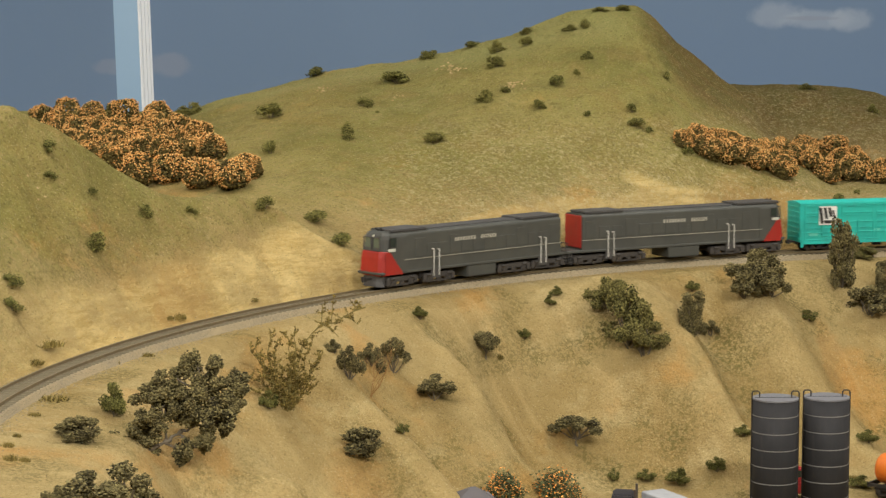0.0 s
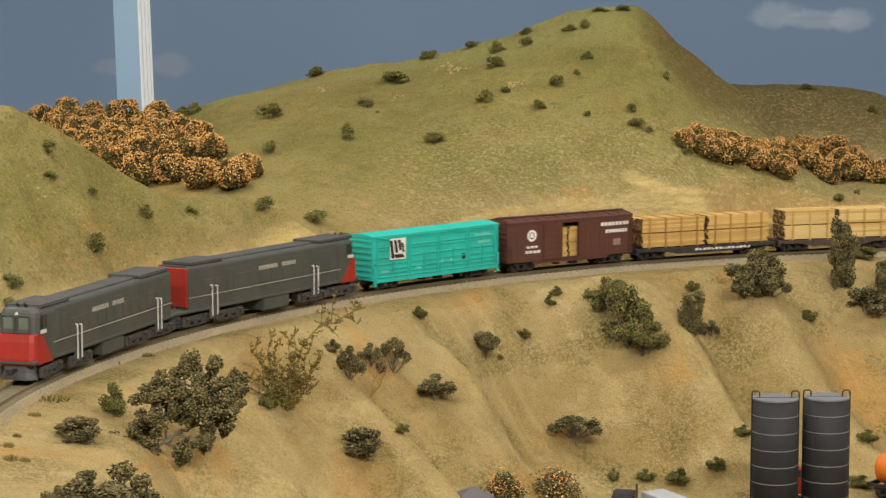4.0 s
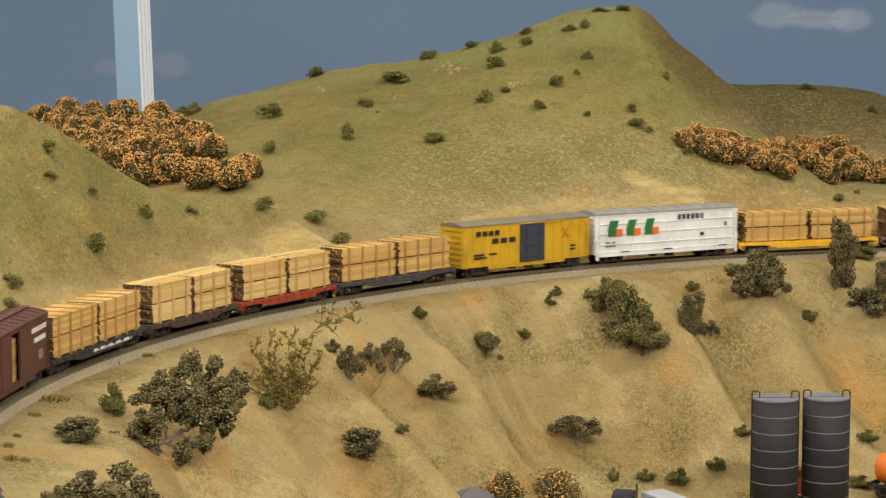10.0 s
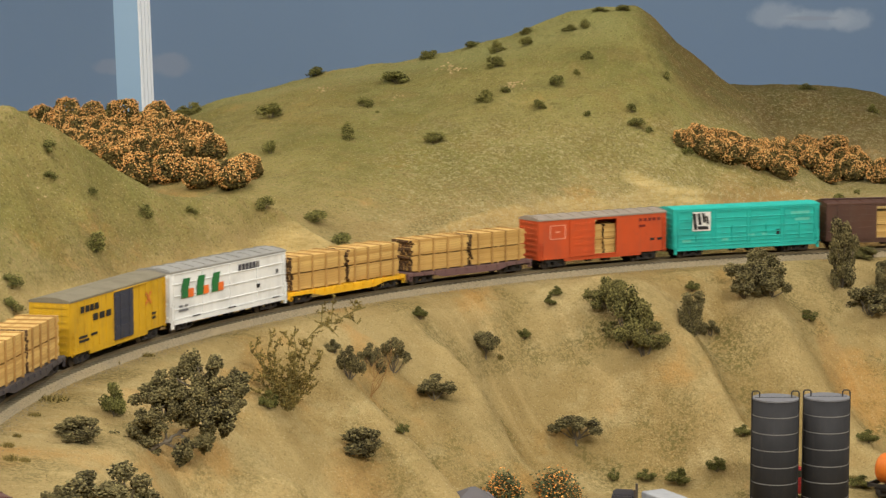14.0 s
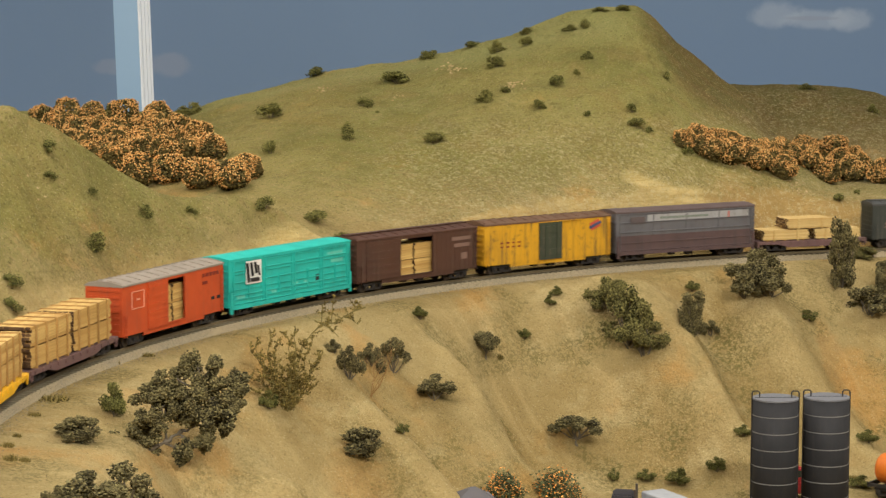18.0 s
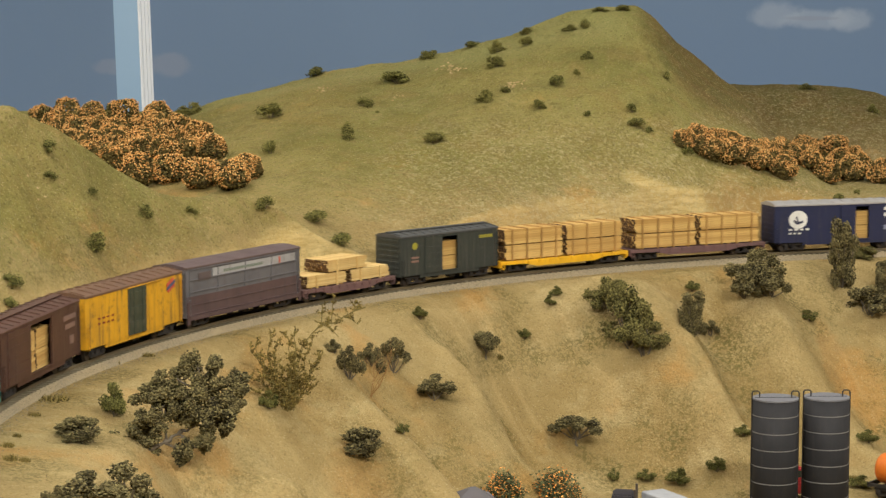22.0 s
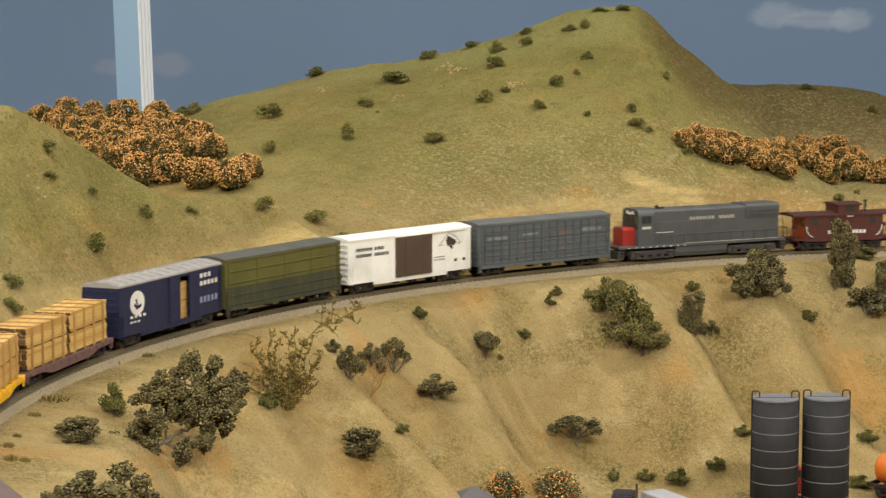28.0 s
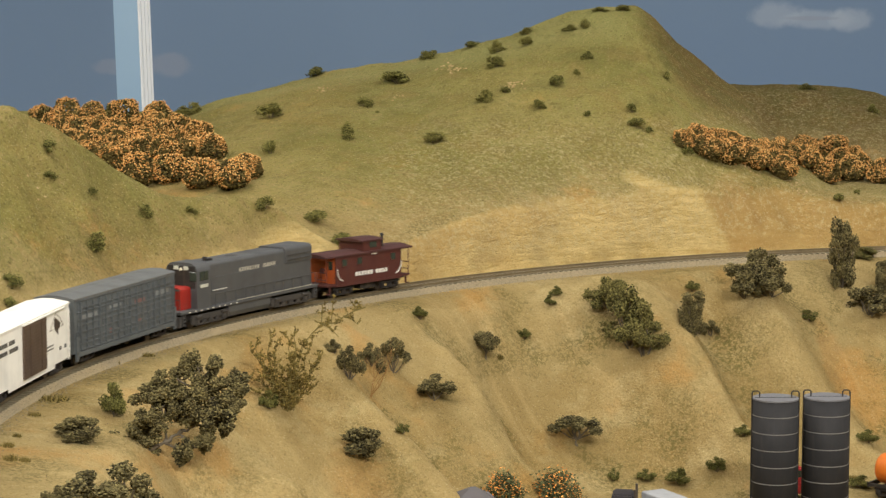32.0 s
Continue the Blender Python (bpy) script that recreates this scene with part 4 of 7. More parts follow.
def round_body(L0, L1, w, z0, z1, r=0.004, n=4):
    """A hood: flat sides and rounded roof edges, from x = L0 to L1."""
    prof = [(-w, z0), (w, z0)]
    for i in range(n + 1):
        a = math.pi / 2 * i / n
        prof.append((w - r + r * math.cos(a), z1 - r + r * math.sin(a)))
    for i in range(n + 1):
        a = math.pi / 2 + math.pi / 2 * i / n
        prof.append((-w + r + r * math.cos(a), z1 - r + r * math.sin(a)))
    return prism(bmesh.new(), prof, L0, L1)


def loft(rings):
    """A closed body through level rings of points with the same count."""
    bm = bmesh.new()
    loops = [[bm.verts.new(p) for p in ring] for ring in rings]
    n = len(loops[0])
    for lo, hi in zip(loops, loops[1:]):
        for i in range(n):
            bm.faces.new((lo[i], lo[(i + 1) % n], hi[(i + 1) % n], hi[i]))
    bm.faces.new(loops[0][::-1])
    bm.faces.new(loops[-1])
    bmesh.ops.recalc_face_normals(bm, faces=bm.faces[:])
    return bm


def bow(c, back, front, half, z, blunt=0.72, corner=0.0060):
    """A plan of a vehicle's end with bevelled front corners."""
    return [(c * x, y, z) for x, y in ((back, -half), (front - corner, -half), (front - corner * 0.35, -half * (blunt + 0.2 * (1 - blunt) + 0.12)), (front, -half * blunt), (front, half * blunt), (front - corner * 0.35, half * (blunt + 0.2 * (1 - blunt) + 0.12)), (front - corner, half), (back, half))]


def handrail(loco, x, y, z0, z1, label="white-painted handrail stanchion"):
    bm = rod(bmesh.new(), (x, y, z0), (x, y, z1), 0.00045, n=6)
    rod(bm, (x, y, z1), (x + 0.0022, y - 0.0008, z1 + 0.0002), 0.00045, n=6)
    part("stanchion", bm, white_mark, loco, label)


def steps_at(loco, x, w=0.0034):
    for s in (-1, 1):
        bm = bmesh.new()
        for k in range(3):
            z = 0.0045 + k * 0.0030
            box(bm, x - w / 2, x + w / 2, s * (HW - 0.001) - 0.0013, s * (HW - 0.001) + 0.0013, z, z + 0.0006)
        for e in (-1, 1):
            box(bm, x + e * w / 2 - 0.0002, x + e * w / 2 + 0.0002, s * (HW - 0.001) - 0.0013, s * (HW - 0.001) + 0.0013, 0.0040, 0.0135)
        part("step", bm, loco_roof, loco)


def twin_diesel(front, rear, label, cab_end, red_tail, tail, rails):
    """A long eight-axle diesel on four bogies, with a full-width cab at one end and a red lower nose."""
    L = front - rear - 0.004
    loco = thing("diesel_locomotive", label, "locomotive", "diesel locomotives of the train")
    c = cab_end
    F = lambda x: c * x  # +x towards the cab
    span = lambda a, b: (min(F(a), F(b)), max(F(a), F(b)))
    deck = 0.0165
    part("frame", bevelled(boxes((-L / 2, L / 2, -HW, HW, 0.0138, deck)), 0.0005), loco_grey, loco)
    a, b = span(-L / 2 + tail, L / 2 - 0.034)
    part("hood", round_body(a, b, HW - 0.0004, deck, 0.0530, 0.0036), loco_grey, loco, "long smooth grey engine hood")
    a, b = span(L / 2 - 0.034, L / 2 - 0.0125)
    cab = part("cab", round_body(a, b, HW, deck - 0.001, 0.0545, 0.0075, 6), loco_grey, loco, "full-width grey cab with a rounded roof")
    # nose: the front steps forward below the windscreen
    part("nose", loft([bow(c, L / 2 - 0.0120, L / 2 - f, HW * w, z) for z, f, w in ((0.0128, 0.0016, 0.97), (0.0150, 0.0004, 0.995), (0.0175, 0.0, 1.0), (0.0300, 0.0012, 0.985), (0.0348, 0.0022, 0.95), (0.0358, 0.0034, 0.92))]), loco_red, loco, "scarlet rounded lower nose")
    part("cab_front", loft([bow(c, L / 2 - 0.0126, L / 2 - f, HW * w, z, 0.70) for z, f, w in ((0.0356, 0.0036, 0.95), (0.0470, 0.0052, 0.96), (0.0505, 0.0060, 0.93), (0.0528, 0.0074, 0.84), (0.0542, 0.0095, 0.66))]), loco_grey, cab, "grey windscreen surround with a rounded brow")
    for s in (-1, 1):
        a, b = span(L / 2 - 0.0285, L / 2 - 0.0060)
        bm = boxes((a, b, s * (HW + 0.0002) - 0.0002, s * (HW + 0.0002) + 0.0002, 0.0134, 0.0345))
        # the red wraps round the side with a slanted rear edge
        for v in bm.verts:
            if abs(v.co.x - F(L / 2 - 0.0285)) < 0.001 and v.co.z > 0.03:
                v.co.x += c * 0.0165
        part("nose_side", bm, loco_red, loco, "scarlet side panel")
        # windscreen halves in squared frames
        a, b = span(L / 2 - 0.0080, L / 2 - 0.0041)
        part("windscreen", bevelled(boxes((a, b, s * 0.0062 - 0.0049, s * 0.0062 + 0.0049, 0.0370, 0.0486)), 0.0008, 2), pale_glass, cab, "dark tinted windscreen")
        bm = bmesh.new()
        corners = [(F(L / 2 - 0.0034), s * 0.0062 + e * q, z) for e, q, z in ((-1, 0.0055, 0.0366), (-1, 0.0050, 0.0490), (1, 0.0050, 0.0490), (1, 0.0055, 0.0366))]
        for p, q in zip(corners, corners[1:] + corners[:1]):
            rod(bm, p, q, 0.00065, n=6)
        part("windscreen_frame", bm, loco_roof, cab, "squared dark window frame")
        a, b = span(L / 2 - 0.0190, L / 2 - 0.0120)
        part("side_window_frame", boxes((a - 0.0007, b + 0.0007, s * (HW + 0.0001) - 0.0002, s * (HW + 0.0001) + 0.0002, 0.0393, 0.0487)), black_paint, cab)
        part("side_window", boxes((a, b, s * (HW + 0.0001) - 0.0003, s * (HW + 0.0001) + 0.0003, 0.0400, 0.0480)), glass, cab)
        a, b = span(L / 2 - 0.0180, L / 2 - 0.0090)
        part("number_board", boxes((a, b, s * (HW + 0.0005) - 0.0002, s * (HW + 0.0005) + 0.0002, 0.0355, 0.0382)), number_board, cab)
        # thin white stripe along the side, and the walkway edge below it
        a, b = span(-L / 2 + tail, L / 2 - 0.030)
        part("stripe", boxes((a, b, s * (HW + 0.0000) - 0.0003, s * (HW + 0.0000) + 0.0003, 0.0263, 0.0268)), dull_white, loco, "thin worn white side stripe")
        # grilles and side doors as low relief
        for i in range(13):
            x = F(-L / 2 + tail + 0.010 + i * (L - 0.060 - tail) / 12)
            part("hood_door", bevelled(boxes((x - 0.0062, x + 0.0062, s * (HW - 0.0003) - 0.0003, s * (HW - 0.0003) + 0.0003, 0.0285, 0.0400 if i % 3 else 0.0460)), 0.0002), loco_grey, loco)
        for q in rails:
            x = L / 2 - q * L
            part("step_well", boxes((x - 0.006, x + 0.006, s * (HW - 0.0002) - 0.0004, s * (HW - 0.0002) + 0.0004, 0.0060, 0.0150)), loco_roof, loco)
            if s > 0:
                handrail(loco, x - 0.0035, HW + 0.0014, 0.0085, 0.0335)
                handrail(loco, x + 0.0035, HW + 0.0014, 0.0085, 0.0345)
    for e in (-1, 1):
        x = e * (L / 2 - 0.034) - (c * max(tail - 0.006, 0) * 0.6 if e != c else 0) * -1
        part("roof_cap", bevelled(boxes((x - 0.028, x + 0.020 if e > 0 else x + 0.028, -HW + 0.0015, HW - 0.0015, 0.0528, 0.0556)), 0.0012, 2), loco_roof, loco, "raised radiator housing on the roof")
    part("roof_ridge", bevelled(boxes((-L / 2 + 0.065, L / 2 - 0.065, -0.009, 0.009, 0.0526, 0.0544)), 0.0008), loco_roof, loco)
    part("horn", rod(rod(bmesh.new(), (F(L / 2 - 0.014), 0.004, 0.0540), (F(L / 2 - 0.010), 0.004, 0.0572), 0.0010, n=8), (F(L / 2 - 0.014), -0.002, 0.0540), (F(L / 2 - 0.010), -0.002, 0.0570), 0.0009, n=8), black_paint, loco)
    part("headlight", rod(bmesh.new(), (F(L / 2 - 0.0066), 0, 0.0500), (F(L / 2 - 0.0050), 0, 0.0500), 0.0011, n=12), lamp_glass, cab)
    if red_tail:
        a, b = span(-L / 2 + tail - 0.0012, -L / 2 + tail)
        part("tail_panel", bevelled(boxes((a, b, -HW + 0.001, HW - 0.001, deck + 0.002, 0.0515)), 0.0010), loco_red, loco, "scarlet rear end panel")
    # lettering on the side
    z = 0.0395
    for s in (1,):
        x0 = 0.030 if c > 0 else 0.020
        decal(loco, bars(x0, x0 - 0.0285, z, z + 0.0036, 8, HW + 0.0001, 0.38), dull_white, "white side lettering")
        decal(loco, bars(x0 - 0.0350, x0 - 0.0560, z, z + 0.0036, 7, HW + 0.0001, 0.38), dull_white, "white side lettering")
    part("fuel_tank", bevelled(boxes((-0.026, 0.013, -HW + 0.0004, HW - 0.0002, 0.0030, 0.0142)), 0.0008, 2), loco_grey, loco, "deep grey fuel tank")
    for e in (-1, 1):
        part("pilot", loft([bow(e, L / 2 - 0.0060, L / 2 - f, HW * w, z, 0.6) for z, f, w in ((0.0024, 0.0006, 0.93), (0.0045, 0.0010, 0.90), (0.0075, 0.0020, 0.82), (0.0128, 0.0024, 0.80))]), loco_roof, loco, "dark ploughed pilot plate")
    steps_at(loco, F(-L / 2 + 0.0035))
    bm = bmesh.new()
    for s in (-1, 1):
        for z in (0.0200, 0.0250):
            rod(bm, (F(-L / 2 + 0.001), s * (HW - 0.001), z), (F(-L / 2 + 0.001), s * 0.004, z), 0.0003, n=5)
        rod(bm, (F(-L / 2 + 0.001), s * (HW - 0.001), deck), (F(-L / 2 + 0.001), s * (HW - 0.001), 0.0252), 0.0003, n=5)
        rod(bm, (F(-L / 2 + 0.001), s * 0.004, deck), (F(-L / 2 + 0.001), s * 0.004, 0.0252), 0.0003, n=5)
    part("end_railing", bm, loco_roof, loco)
    couplers(loco, L)
    sets = tuple(bogie(loco, x, LOCO_BOGIE_2) for x in (L / 2 - 0.026, L / 2 - 0.074, -L / 2 + 0.074, -L / 2 + 0.026))
    on_rails(loco, front, rear, (L / 2 - 0.05), sets)
    return loco


twin_diesel(0.9275, 0.6728, "grey twin-engined diesel with a scarlet nose leading the train", 1, False, 0.009, (0.28, 0.86))
twin_diesel(0.6725, 0.3950, "grey twin-engined diesel running cab backwards with a scarlet tail panel", -1, True, 0.018, (0.19, 0.74))


def helper_diesel(front, rear):
    L = front - rear - 0.003
    loco = thing("diesel_locomotive", "weathered grey six-axle diesel with a low scarlet nose", "locomotive", "diesel locomotives of the train")
    deck = 0.0162
    part("frame", bevelled(boxes((-L / 2, L / 2, -HW, HW, 0.0136, deck)), 0.0004), loco_blue, loco)
    part("nose", round_body(L / 2 - 0.0240, L / 2 - 0.0085, 0.0095, deck, 0.0350, 0.0030), loco_red, loco, "low scarlet short hood")
    part("nose_plate", bevelled(boxes((L / 2 - 0.0240, L / 2 - 0.0233, -HW + 0.0022, HW - 0.0022, 0.0330, 0.0520)), 0.0003), black_paint, loco, "black panel round the cab windows")
    part("nose_stripe", boxes((L / 2 - 0.0086, L / 2 - 0.0082, -0.009, 0.009, 0.0325, 0.0338)), loco_blue, loco)
    cab = part("cab", round_body(L / 2 - 0.0430, L / 2 - 0.0235, HW - 0.0004, deck, 0.0545, 0.0085, 6), loco_blue, loco, "grey cab with a rounded roof")
    for s in (-1, 1):
        part("front_window", bevelled(boxes((L / 2 - 0.0236, L / 2 - 0.0229, s * 0.0115 - 0.0026, s * 0.0125 + 0.0030, 0.0390, 0.0470)), 0.0006), glass, cab)
        part("number_board", boxes((L / 2 - 0.0238, L / 2 - 0.0226, s * 0.0050 - 0.0022, s * 0.0050 + 0.0022, 0.0485, 0.0515)), number_board, cab, "lit number board")
        for k in range(2):
            x = L / 2 - 0.0300 - k * 0.0062
            part("side_window", boxes((x - 0.0026, x + 0.0026, s * (HW - 0.0004) - 0.0004, s * (HW - 0.0004) + 0.0004, 0.0395, 0.0470)), glass, cab)
        part("number_plate", boxes((L / 2 - 0.0385, L / 2 - 0.0280, s * (HW - 0.0003) - 0.0003, s * (HW - 0.0003) + 0.0003, 0.0335, 0.0362)), number_board, cab)
        for i in range(14):
            x = L / 2 - 0.0500 - i * (L - 0.110) / 13
            part("hood_door", bevelled(boxes((x - 0.0042, x + 0.0042, s * 0.0142 - 0.0003, s * 0.0142 + 0.0003, 0.0190, 0.0400)), 0.00015), loco_blue, loco)
        part("stripe", boxes((-L / 2 + 0.010, L / 2 - 0.080, s * (HW - 0.0001) - 0.0003, s * (HW - 0.0001) + 0.0003, 0.0166, 0.0172)), dull_white, loco, "thin worn white sill stripe")
        for i in range(9):
            x = L / 2 - 0.012 - i * 0.0085
            part("sill_mark", boxes((x - 0.0008, x + 0.0008, s * HW - 0.0003, s * HW + 0.0003, 0.0142, 0.0152)), white_mark, loco)
        bm = bmesh.new()
        n = 11
        for i in range(n):
            x = L / 2 - 0.050 - i * (L - 0.060) / (n - 1)
            rod(bm, (x, s * (HW - 0.0006), deck), (x, s * (HW - 0.0006), 0.0262), 0.0003, n=5)
        rod(bm, (L / 2 - 0.050, s * (HW - 0.0006), 0.0262), (-L / 2 + 0.010, s * (HW - 0.0006), 0.0262), 0.0003, n=5)
        part("side_railing", bm, loco_blue, loco)
        part("walk_mark", boxes((L / 2 - 0.066, L / 2 - 0.046, s * (HW - 0.0006) - 0.0002, s * (HW - 0.0006) + 0.0002, 0.0290, 0.0296)), white_mark, loco)
    part("hood", round_body(-L / 2 + 0.0080, L / 2 - 0.0430, 0.0142, deck, 0.0528, 0.0030), loco_blue, loco, "long grey engine hood")
    part("radiator_housing", round_body(-L / 2 + 0.0075, -L / 2 + 0.0500, HW - 0.0016, 0.0400, 0.0543, 0.0040), loco_blue, loco, "flared radiator housing")
    part("radiator_grille", boxes((-L / 2 + 0.010, -L / 2 + 0.047, HW - 0.0012, HW - 0.0006, 0.0425, 0.0432), (-L / 2 + 0.010, -L / 2 + 0.047, HW - 0.0012, HW - 0.0006, 0.0465, 0.0472)), loco_roof, loco)
    decal(loco, bars(0.016, -0.0150, 0.0405, 0.0438, 8, 0.0141, 0.35), dull_white, "white side lettering")
    decal(loco, bars(-0.0200, -0.0400, 0.0405, 0.0438, 7, 0.0141, 0.35), dull_white, "white side lettering")
    part("horn", rod(rod(bmesh.new(), (L / 2 - 0.054, 0.002, 0.0518), (L / 2 - 0.054, 0.002, 0.0562), 0.0020, n=8), (L / 2 - 0.062, 0.003, 0.0535), (L / 2 - 0.056, 0.003, 0.0535), 0.0013, n=8), black_paint, loco)
    part("exhaust", bevelled(boxes((0.004, 0.014, -0.004, 0.004, 0.0518, 0.0534)), 0.0005), loco_roof, loco)
    part("headlight", rod(bmesh.new(), (L / 2 - 0.0235, 0, 0.0490), (L / 2 - 0.0222, 0, 0.0490), 0.0014, n=12), lamp_glass, cab)
    prof = [(-0.0150, 0.0075), (-0.0128, 0.0035), (0.0128, 0.0035), (0.0150, 0.0075), (0.0150, 0.0137), (-0.0150, 0.0137)]
    part("fuel_tank", prism(bmesh.new(), prof, -0.030, 0.034), loco_blue, loco, "grey fuel tank with a sloped lower edge")
    for e in (-1, 1):
        part("pilot", bevelled(boxes((min(e * L / 2, e * (L / 2 - 0.0022)), max(e * L / 2, e * (L / 2 - 0.0022)), -HW + 0.001, HW - 0.001, 0.0030, 0.0120)), 0.0005), loco_roof, loco)
        steps_at(loco, e * (L / 2 - 0.0042))
        bm = bmesh.new()
        for s in (-1, 1):
            rod(bm, (e * (L / 2 - 0.001), s * 0.0145, deck), (e * (L / 2 - 0.001), s * 0.0145, 0.0262), 0.0003, n=5)
            rod(bm, (e * (L / 2 - 0.001), s * 0.0145, 0.0262), (e * (L / 2 - 0.001), s * 0.004, 0.0262), 0.0003, n=5)
        part("end_railing", bm, loco_roof, loco)
    couplers(loco, L)
    on_rails(loco, front, rear, L / 2 - 0.050, (bogie(loco, L / 2 - 0.042, LOCO_BOGIE_3), bogie(loco, -L / 2 + 0.042, LOCO_BOGIE_3)))


helper_diesel(-3.6075, -3.8180)


def caboose(front, rear):
    L = front - rear - 0.003
    red = painted("oxide_red_paint", srgb(78, 36, 30), 0.6, 0.3, (0.05, 0.03, 0.025))
    orange = painted("orange_end_paint", srgb(176, 82, 34), 0.6, 0.25)
    roofm = painted("caboose_roof", srgb(70, 38, 35), 0.6, 0.35, (0.06, 0.05, 0.05), 0.0, False)
    c = thing("caboose", "oxide-red caboose with a roof cupola and orange end walls", "caboose", "goods wagons of the train")
    sill, eave = 0.0122, 0.0386
    b = L / 2 - 0.0125
    W = HW - 0.0004
    part("side_wall", boxes((-b, b, W - 0.001, W, sill, eave)), red, c)
    part("side_wall", boxes((-b, b, -W, -W + 0.001, sill, eave)), red, c)
    for e in (-1, 1):
        ew = part("end_wall", boxes((min(e * b, e * (b - 0.001)), max(e * b, e * (b - 0.001)), -W + 0.001, W - 0.001, sill, eave)), orange, c, "orange-painted end wall")
        part("end_door", bevelled(boxes((min(e * b, e * (b + 0.0005)), max(e * b, e * (b + 0.0005)), -0.0045, 0.0045, sill + 0.0015, eave - 0.006)), 0.0003), orange, ew)
        part("end_window", boxes((min(e * b, e * (b + 0.0004)), max(e * b, e * (b + 0.0004)), 0.0075, 0.0125, 0.026, 0.034)), glass, ew)
        part("platform", boxes((min(e * b, e * L / 2), max(e * b, e * L / 2), -W, W, sill - 0.0005, sill + 0.0012)), red, c)
        bm = bmesh.new()
        for s in (-1, 1):
            rod(bm, (e * (L / 2 - 0.001), s * (W - 0.001), sill), (e * (L / 2 - 0.001), s * (W - 0.001), eave), 0.0004, n=6)
            for z in (0.018, 0.0245):
                rod(bm, (e * (L / 2 - 0.001), s * (W - 0.001), z), (e * (L / 2 - 0.001), s * 0.004, z), 0.0004, n=6)
            rod(bm, (e * (L / 2 - 0.001), s * 0.004, sill), (e * (L / 2 - 0.001), s * 0.004, 0.0245), 0.0004, n=6)
            box(bm, e * (L / 2 - 0.003) - 0.0022, e * (L / 2 - 0.003) + 0.0022, s * (W - 0.001) - 0.001, s * (W - 0.001) + 0.001, 0.0045, 0.0052)
            box(bm, e * (L / 2 - 0.005) - 0.0003, e * (L / 2 - 0.005) + 0.0003, s * (W - 0.001) - 0.001, s * (W - 0.001) + 0.001, 0.0045, sill)
        part("end_railing", bm, red, c)
        bm = rod(bmesh.new(), (e * (L / 2 - 0.004), 0.006, sill), (e * (L / 2 - 0.004), 0.006, 0.026), 0.0004, n=6)
        rod(bm, (e * (L / 2 - 0.004), 0.006, 0.026), (e * (L / 2 - 0.0075), 0.006, 0.026), 0.0022, n=12)
        part("brake_wheel", bm, red, c)
        # curved white grab rail near each corner
        bm = bmesh.new()
        pts = [Vector((e * (b - 0.0010), W + 0.0010, 0.0270)), Vector((e * (b - 0.0022), W + 0.0010, 0.0215)), Vector((e * (b - 0.0050), W + 0.0010, 0.0175)), Vector((e * (b - 0.0085), W + 0.0010, 0.0160))]
        for p, q in zip(pts, pts[1:]):
            rod(bm, p, q, 0.0005, n=6)
        part("grab_rail", bm, white_mark, c, "curved white grab rail")
    part("roof", roof_mesh(L + 0.004, eave, 0.0028, 0.0012, 0, W, 0.3), roofm, c, "arched overhanging roof")
    k0, k1 = -0.0185, 0.0065
    cup = part("cupola", boxes((k0, k1, -W + 0.001, W - 0.001, eave, 0.0494)), red, c, "raised roof lookout")
    m = roof_mesh(k1 - k0 + 0.005, 0.0494, 0.0020, 0.001, 0, W - 0.001, 0.3)
    for v in m.verts:
        v.co.x += (k0 + k1) / 2
    part("cupola_roof", m, roofm, cup)
    for s in (-1, 1):
        part("cupola_window", boxes((-0.0120, -0.0020, s * (W - 0.001) - 0.0004, s * (W - 0.001) + 0.0004, 0.0428, 0.0480)), glass, cup)
        for x in (b - 0.012, b - 0.033, -b + 0.012):
            w = part("window", boxes((x - 0.0030, x + 0.0030, s * W - 0.0004, s * W + 0.0004, 0.0290, 0.0352)), glass, c, "small dark window")
            part("window_frame", boxes((x - 0.0036, x + 0.0036, s * W - 0.0006, s * W + 0.0006, 0.0352, 0.0359), (x - 0.0036, x + 0.0036, s * W - 0.0006, s * W + 0.0006, 0.0283, 0.0290)), red, w)
    part("number_plate", boxes((-0.0105, -0.0035, W, W + 0.0003, 0.0364, 0.0377)), white_mark, c)
    part("chimney", rod(rod(bmesh.new(), (-0.030, 0.006, eave + 0.001), (-0.030, 0.006, 0.0515), 0.0012, n=10), (-0.030, 0.006, 0.0510), (-0.030, 0.006, 0.0535), 0.0022, 0.0016, n=10), black_paint, c, "small black stove chimney")
    decal(c, bars(0.0190, -0.0060, 0.0185, 0.0222, 6, W), white_mark, "white side lettering")
    decal(c, bars(-0.0095, -0.0270, 0.0185, 0.0222, 4, W), white_mark, "white side lettering")
    part("side_sill", boxes((-b, b, W - 0.0008, W + 0.0004, sill - 0.0016, sill + 0.0004)), red, c)
    part("underframe", boxes((-L / 2, L / 2, -0.004, 0.004, 0.0075, sill - 0.0004), (-0.012, 0.008, 0.004, 0.013, 0.0050, sill - 0.0005)), grime, c)
    couplers(c, L)
    on_rails(c, front, rear, None, (bogie(c, L / 2 - 0.026), bogie(c, -L / 2 + 0.026)))


caboose(-3.8270, -3.9475)


# ---- the goods wagons, from the front ----
def paint(name, r, g, b, dirt=0.25, rough=0.55):
    return painted(name, srgb(r, g, b), rough, dirt)


